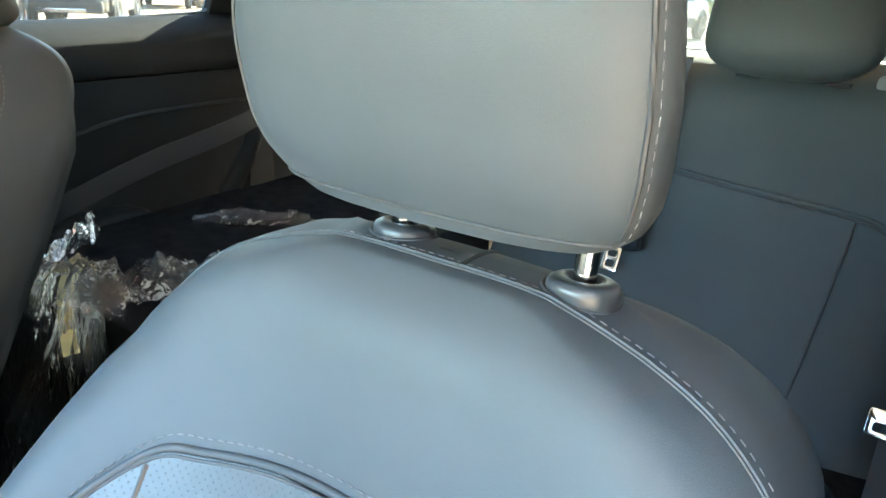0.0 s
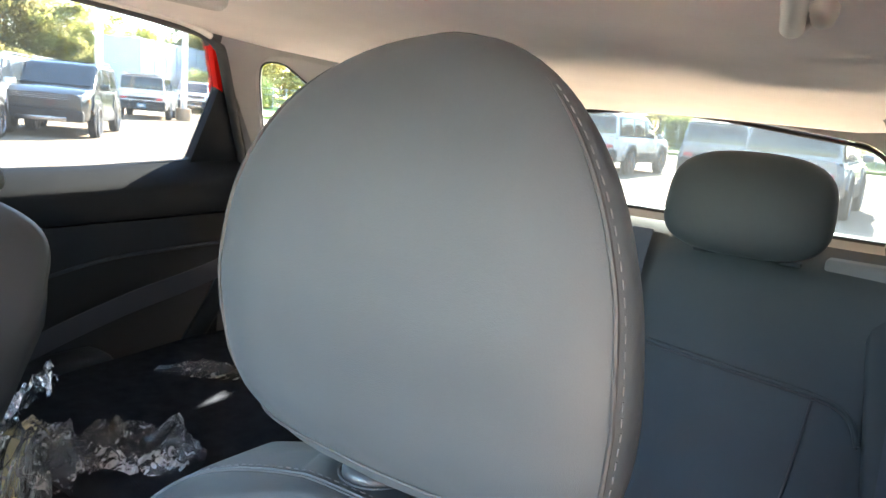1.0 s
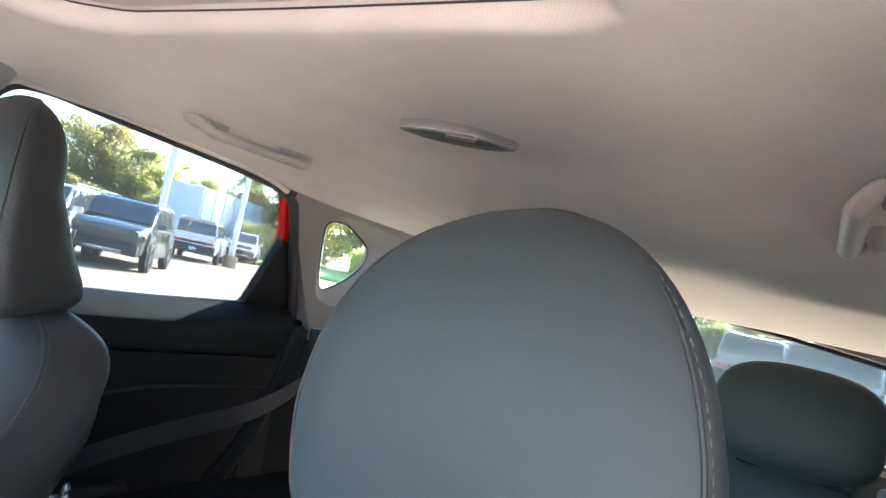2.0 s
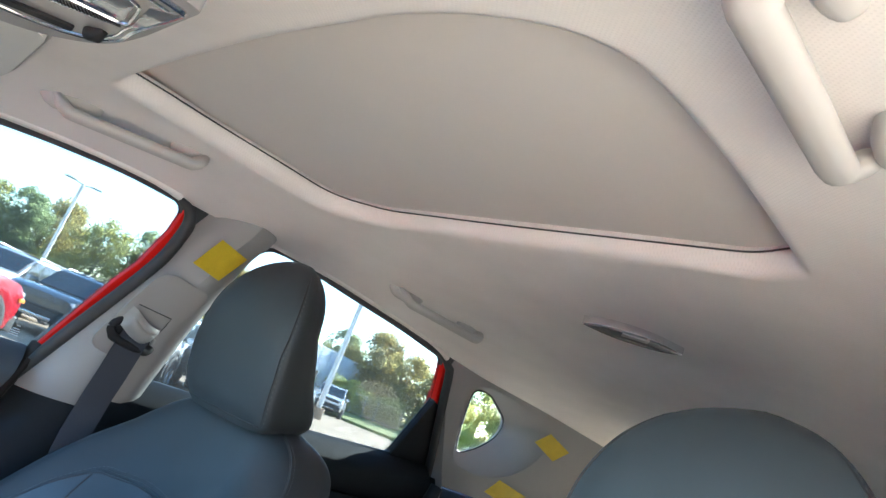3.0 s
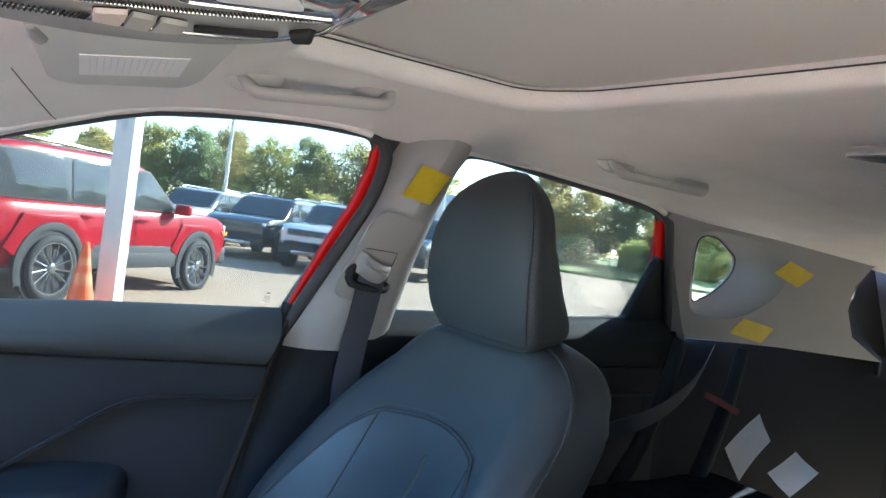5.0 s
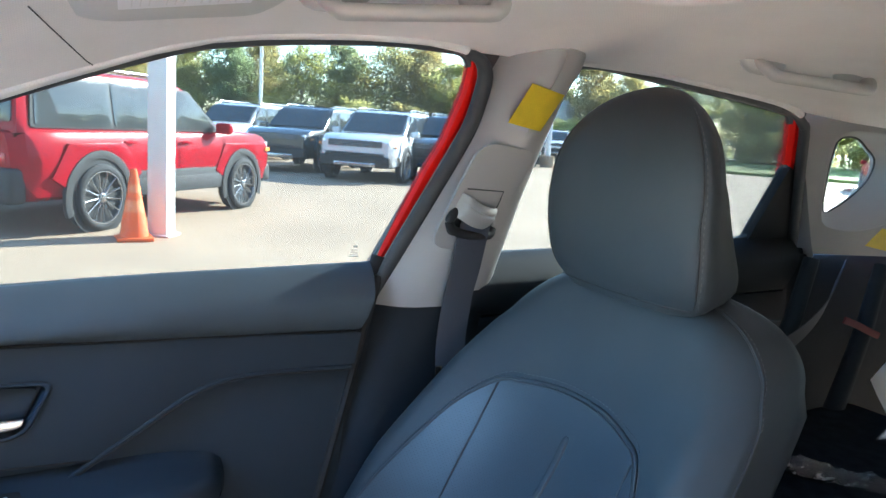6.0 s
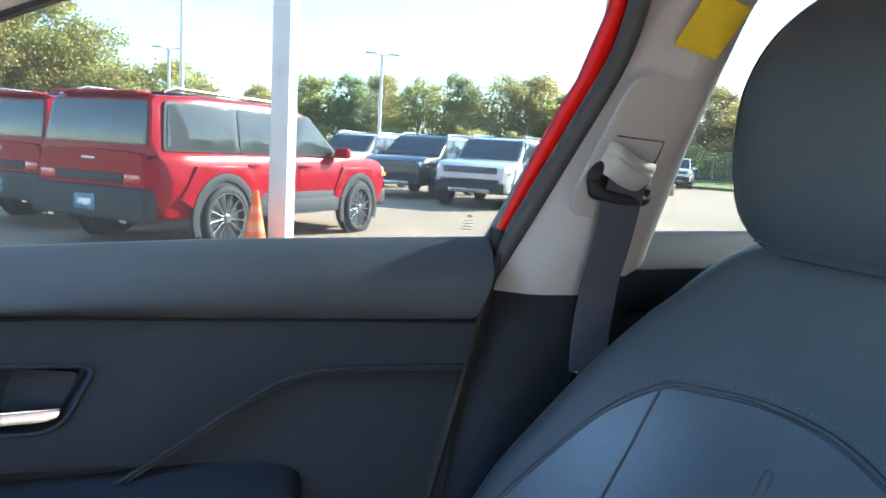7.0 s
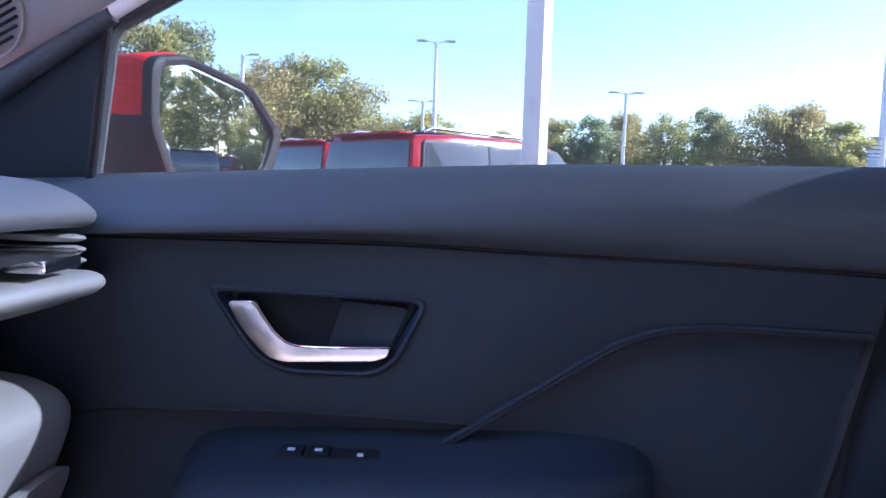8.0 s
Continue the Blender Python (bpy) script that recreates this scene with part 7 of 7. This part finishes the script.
fence = thing("wire_fence", "low grey mesh fence before the trees", "fence")
bm = bmesh.new()
for i in range(90):
    a = radians(20 + 90 * i / 89)
    r = 50
    tube([(-r * math.cos(a), r * math.sin(a), 0.2), (-r * math.cos(a), r * math.sin(a), 1.9)], 0.03, bm=bm, sides=5)
part("post_row", bm, GALVANISED, fence)
bm = bmesh.new()
for z in (0.6, 1.0, 1.4, 1.8):
    tube([(-50 * math.cos(a), 50 * math.sin(a), z) for a in (radians(20 + 90 * i / 89) for i in range(90))], 0.012, bm=bm, sides=4)
part("wire", bm, GALVANISED, fence)


def leaf_mat(name, color):
    m = bpy.data.materials.new(name)
    m.use_nodes = True
    nt = m.node_tree
    b = nt.nodes["Principled BSDF"]
    geo = nt.nodes.new("ShaderNodeNewGeometry")
    info = nt.nodes.new("ShaderNodeObjectInfo")
    hsv = nt.nodes.new("ShaderNodeHueSaturation")
    hsv.inputs["Color"].default_value = (*color, 1)
    r = nt.nodes.new("ShaderNodeMapRange")
    nt.links.new(geo.outputs["Random Per Island"], r.inputs[0])
    r.inputs[3].default_value, r.inputs[4].default_value = 0.75, 1.5
    nt.links.new(r.outputs[0], hsv.inputs["Value"])
    h = nt.nodes.new("ShaderNodeMapRange")
    nt.links.new(info.outputs["Random"], h.inputs[0])
    h.inputs[3].default_value, h.inputs[4].default_value = 0.47, 0.52
    nt.links.new(h.outputs[0], hsv.inputs["Hue"])
    nt.links.new(hsv.outputs[0], b.inputs["Base Color"])
    b.inputs["Roughness"].default_value = 0.6
    tr = nt.nodes.new("ShaderNodeBsdfTranslucent")
    nt.links.new(hsv.outputs[0], tr.inputs[0])
    mix = nt.nodes.new("ShaderNodeMixShader")
    mix.inputs[0].default_value = 0.68
    nt.links.new(b.outputs[0], mix.inputs[1])
    nt.links.new(tr.outputs[0], mix.inputs[2])
    nt.links.new(mix.outputs[0], nt.nodes["Material Output"].inputs[0])
    return m


LEAF_OAK = leaf_mat("oak_leaves", (0.38, 0.34, 0.12))
LEAF_LIGHT = leaf_mat("light_leaves", (0.47, 0.45, 0.15))
LEAF_PINE = leaf_mat("pine_needles", (0.29, 0.32, 0.15))
BARK = mat("grey_bark", (0.16, 0.13, 0.10), 0.9, vary=0.3, scale=3, bump=0.8, bump_scale=12)


def tree(seed, h, spread, leaf, label, cut=0.12, clumps=95):
    """A branching trunk with a ragged crown of leaf clumps."""
    rnd = random.Random(seed)
    t = thing("tree", label, "tree", "trees round the car park")
    bm = bmesh.new()
    bend = rnd.uniform(-0.4, 0.4)
    trunk = [Vector((bend * f * f, 0.2 * math.sin(f * 3 + seed), h * 0.62 * f)) for f in (i / 6 for i in range(7))]
    tube(trunk, [0.24, 0.21, 0.19, 0.16, 0.13, 0.10, 0.06], bm=bm, sides=8)
    tips = []
    for k in range(11):
        f = rnd.uniform(cut + 0.12, 1)
        base = trunk[0].lerp(trunk[-1], f)
        a = k * 2.4 + rnd.uniform(-0.4, 0.4)
        L = spread * rnd.uniform(0.5, 1.0) * (1.1 - 0.4 * f)
        end = base + Vector((math.cos(a) * L, math.sin(a) * L, L * rnd.uniform(0.35, 0.9)))
        mid = base.lerp(end, 0.5) + Vector((0, 0, -0.1 * L))
        tube([base, mid, end], [0.09, 0.06, 0.02], bm=bm, sides=6)
        tips += [mid, end, base.lerp(end, 0.75)]
    part("trunk", bm, BARK, t, "grey trunk and limbs")
    verts, faces = [], []
    for c in range(clumps):
        if c < len(tips):
            ctr = tips[c] + Vector((rnd.gauss(0, 0.3), rnd.gauss(0, 0.3), rnd.gauss(0.2, 0.3)))
        else:
            z = rnd.uniform(cut, 1.0)
            prof = math.sin(math.pi * min(1, (z - cut) / (1 - cut) * 0.80 + 0.17)) ** 0.7
            a, r = rnd.uniform(0, 6.283), spread * prof * rnd.uniform(0.25, 1.08)
            ctr = Vector((math.cos(a) * r, math.sin(a) * r, h * z * 0.97))
        size = rnd.uniform(0.45, 1.05) * spread / 3.2
        for _ in range(190):
            d = Vector((rnd.gauss(0, 1), rnd.gauss(0, 1), rnd.gauss(0, 0.7)))
            d = d.normalized() * size * rnd.random() ** 0.4
            p = ctr + d
            u = Vector((rnd.gauss(0, 1), rnd.gauss(0, 1), rnd.gauss(0, 0.6))).normalized()
            w = u.cross(Vector((rnd.gauss(0, 1), rnd.gauss(0, 1), rnd.gauss(0, 1)))).normalized()
            ll, ww = rnd.uniform(0.07, 0.15), rnd.uniform(0.05, 0.10)
            i = len(verts)
            verts += [p - u * ll, p + w * ww, p + u * ll, p - w * ww]
            faces.append((i, i + 1, i + 2, i + 3))
    me = bpy.data.meshes.new("crown")
    me.from_pydata([tuple(v) for v in verts], [], faces)
    me.materials.append(leaf)
    ob = new("crown", me)
    ob.parent = t
    tagged(ob, "ragged leafy crown")
    return t


protos = [tree(1, 9.0, 4.0, LEAF_OAK, "broad green oak at the edge of the car park"),
          tree(2, 10.5, 3.4, LEAF_PINE, "tall dark green tree at the edge of the car park", cut=0.3),
          tree(3, 7.0, 3.6, LEAF_LIGHT, "yellow-green bushy tree at the edge of the car park", cut=0.05),
          tree(4, 9.5, 4.4, LEAF_OAK, "wide oak with hanging grey-green foliage", cut=0.08, clumps=110),
          tree(6, 4.0, 3.2, LEAF_LIGHT, "low yellow-green shrub at the edge of the car park", cut=0.02)]
first_use = [True] * len(protos)


def plant(kind, az, dist, height):
    base_h = (9.0, 10.5, 7.0, 9.5, 4.0)[kind]
    k = height / base_h * (0.80 if -12 < az < 36 else 0.86)
    rnd = random.Random(int(az * 100) + kind)
    a = radians(az)
    m = Matrix.Translation((-dist * math.cos(a), dist * math.sin(a), 0.2)) @ Matrix.Rotation(rnd.uniform(0, 6.28), 4, "Z") @ Matrix.Diagonal((k * rnd.uniform(0.95, 1.15), k, k, 1))
    if first_use[kind]:
        first_use[kind] = False
        protos[kind].matrix_basis = m
    else:
        copy_thing(protos[kind], m)


# (kind, bearing from straight across towards the tail, distance, height)
for kind, az, dist, height in ((1, -27, 46, 12.5), (0, -23, 48, 12), (1, -20, 50, 12.5), (2, -17, 52, 9), (3, -13.5, 56, 11), (0, -10, 58, 11.5), (3, -6.5, 58, 11), (4, -3.5, 52, 4.5), (2, -1, 60, 7.5),
                               (4, 2, 54, 4.5), (2, 5, 66, 6.5), (4, 8, 60, 4.6), (0, 9.2, 62, 7.4), (1, 12, 60, 8.4), (0, 14.5, 64, 8.2), (3, 17.5, 60, 8.6), (1, 20.5, 62, 9.4), (3, 24, 60, 9.4), (0, 27, 62, 8.6), (2, 29.5, 60, 7), (4, 31.5, 56, 4.5), (2, 34, 64, 6),
                               (1, 37, 60, 7.2), (0, 40, 58, 7.2), (2, 43, 56, 6.08), (1, 46, 56, 7.52), (3, 49, 58, 7.2), (0, 52, 54, 6.88), (2, 55, 56, 6), (1, 58, 56, 7.6), (3, 61.5, 56, 7.36), (0, 65, 58, 7.6), (1, 69, 56, 8.4), (3, 73, 58, 7.6),
                               (1, 77, 60, 8.4), (0, 81, 60, 7.2), (3, 86, 60, 7.2), (1, 91, 62, 7.6), (0, 96, 60, 7.04), (3, 101, 60, 9), (2, 107, 60, 8), (0, 113, 60, 9), (1, 119, 60, 9.5), (3, 126, 62, 9),
                               (4, 38.5, 51, 2.72), (4, 42, 51, 2.56), (4, 47.5, 50, 2.88), (4, 53, 50, 2.72), (4, 60, 50, 2.88), (4, 67, 51, 2.88), (4, 75, 52, 2.88), (4, 22, 54, 3.6), (4, 26, 55, 3.4), (4, 15, 56, 3.4),
                               (0, -33, 50, 11), (1, -39, 50, 12), (3, -46, 52, 10), (0, 135, 60, 9), (1, 145, 60, 9.5), (3, 155, 62, 9), (0, 168, 62, 9), (1, 182, 62, 10), (3, 200, 62, 9.5)):
    plant(kind, az, dist, height)
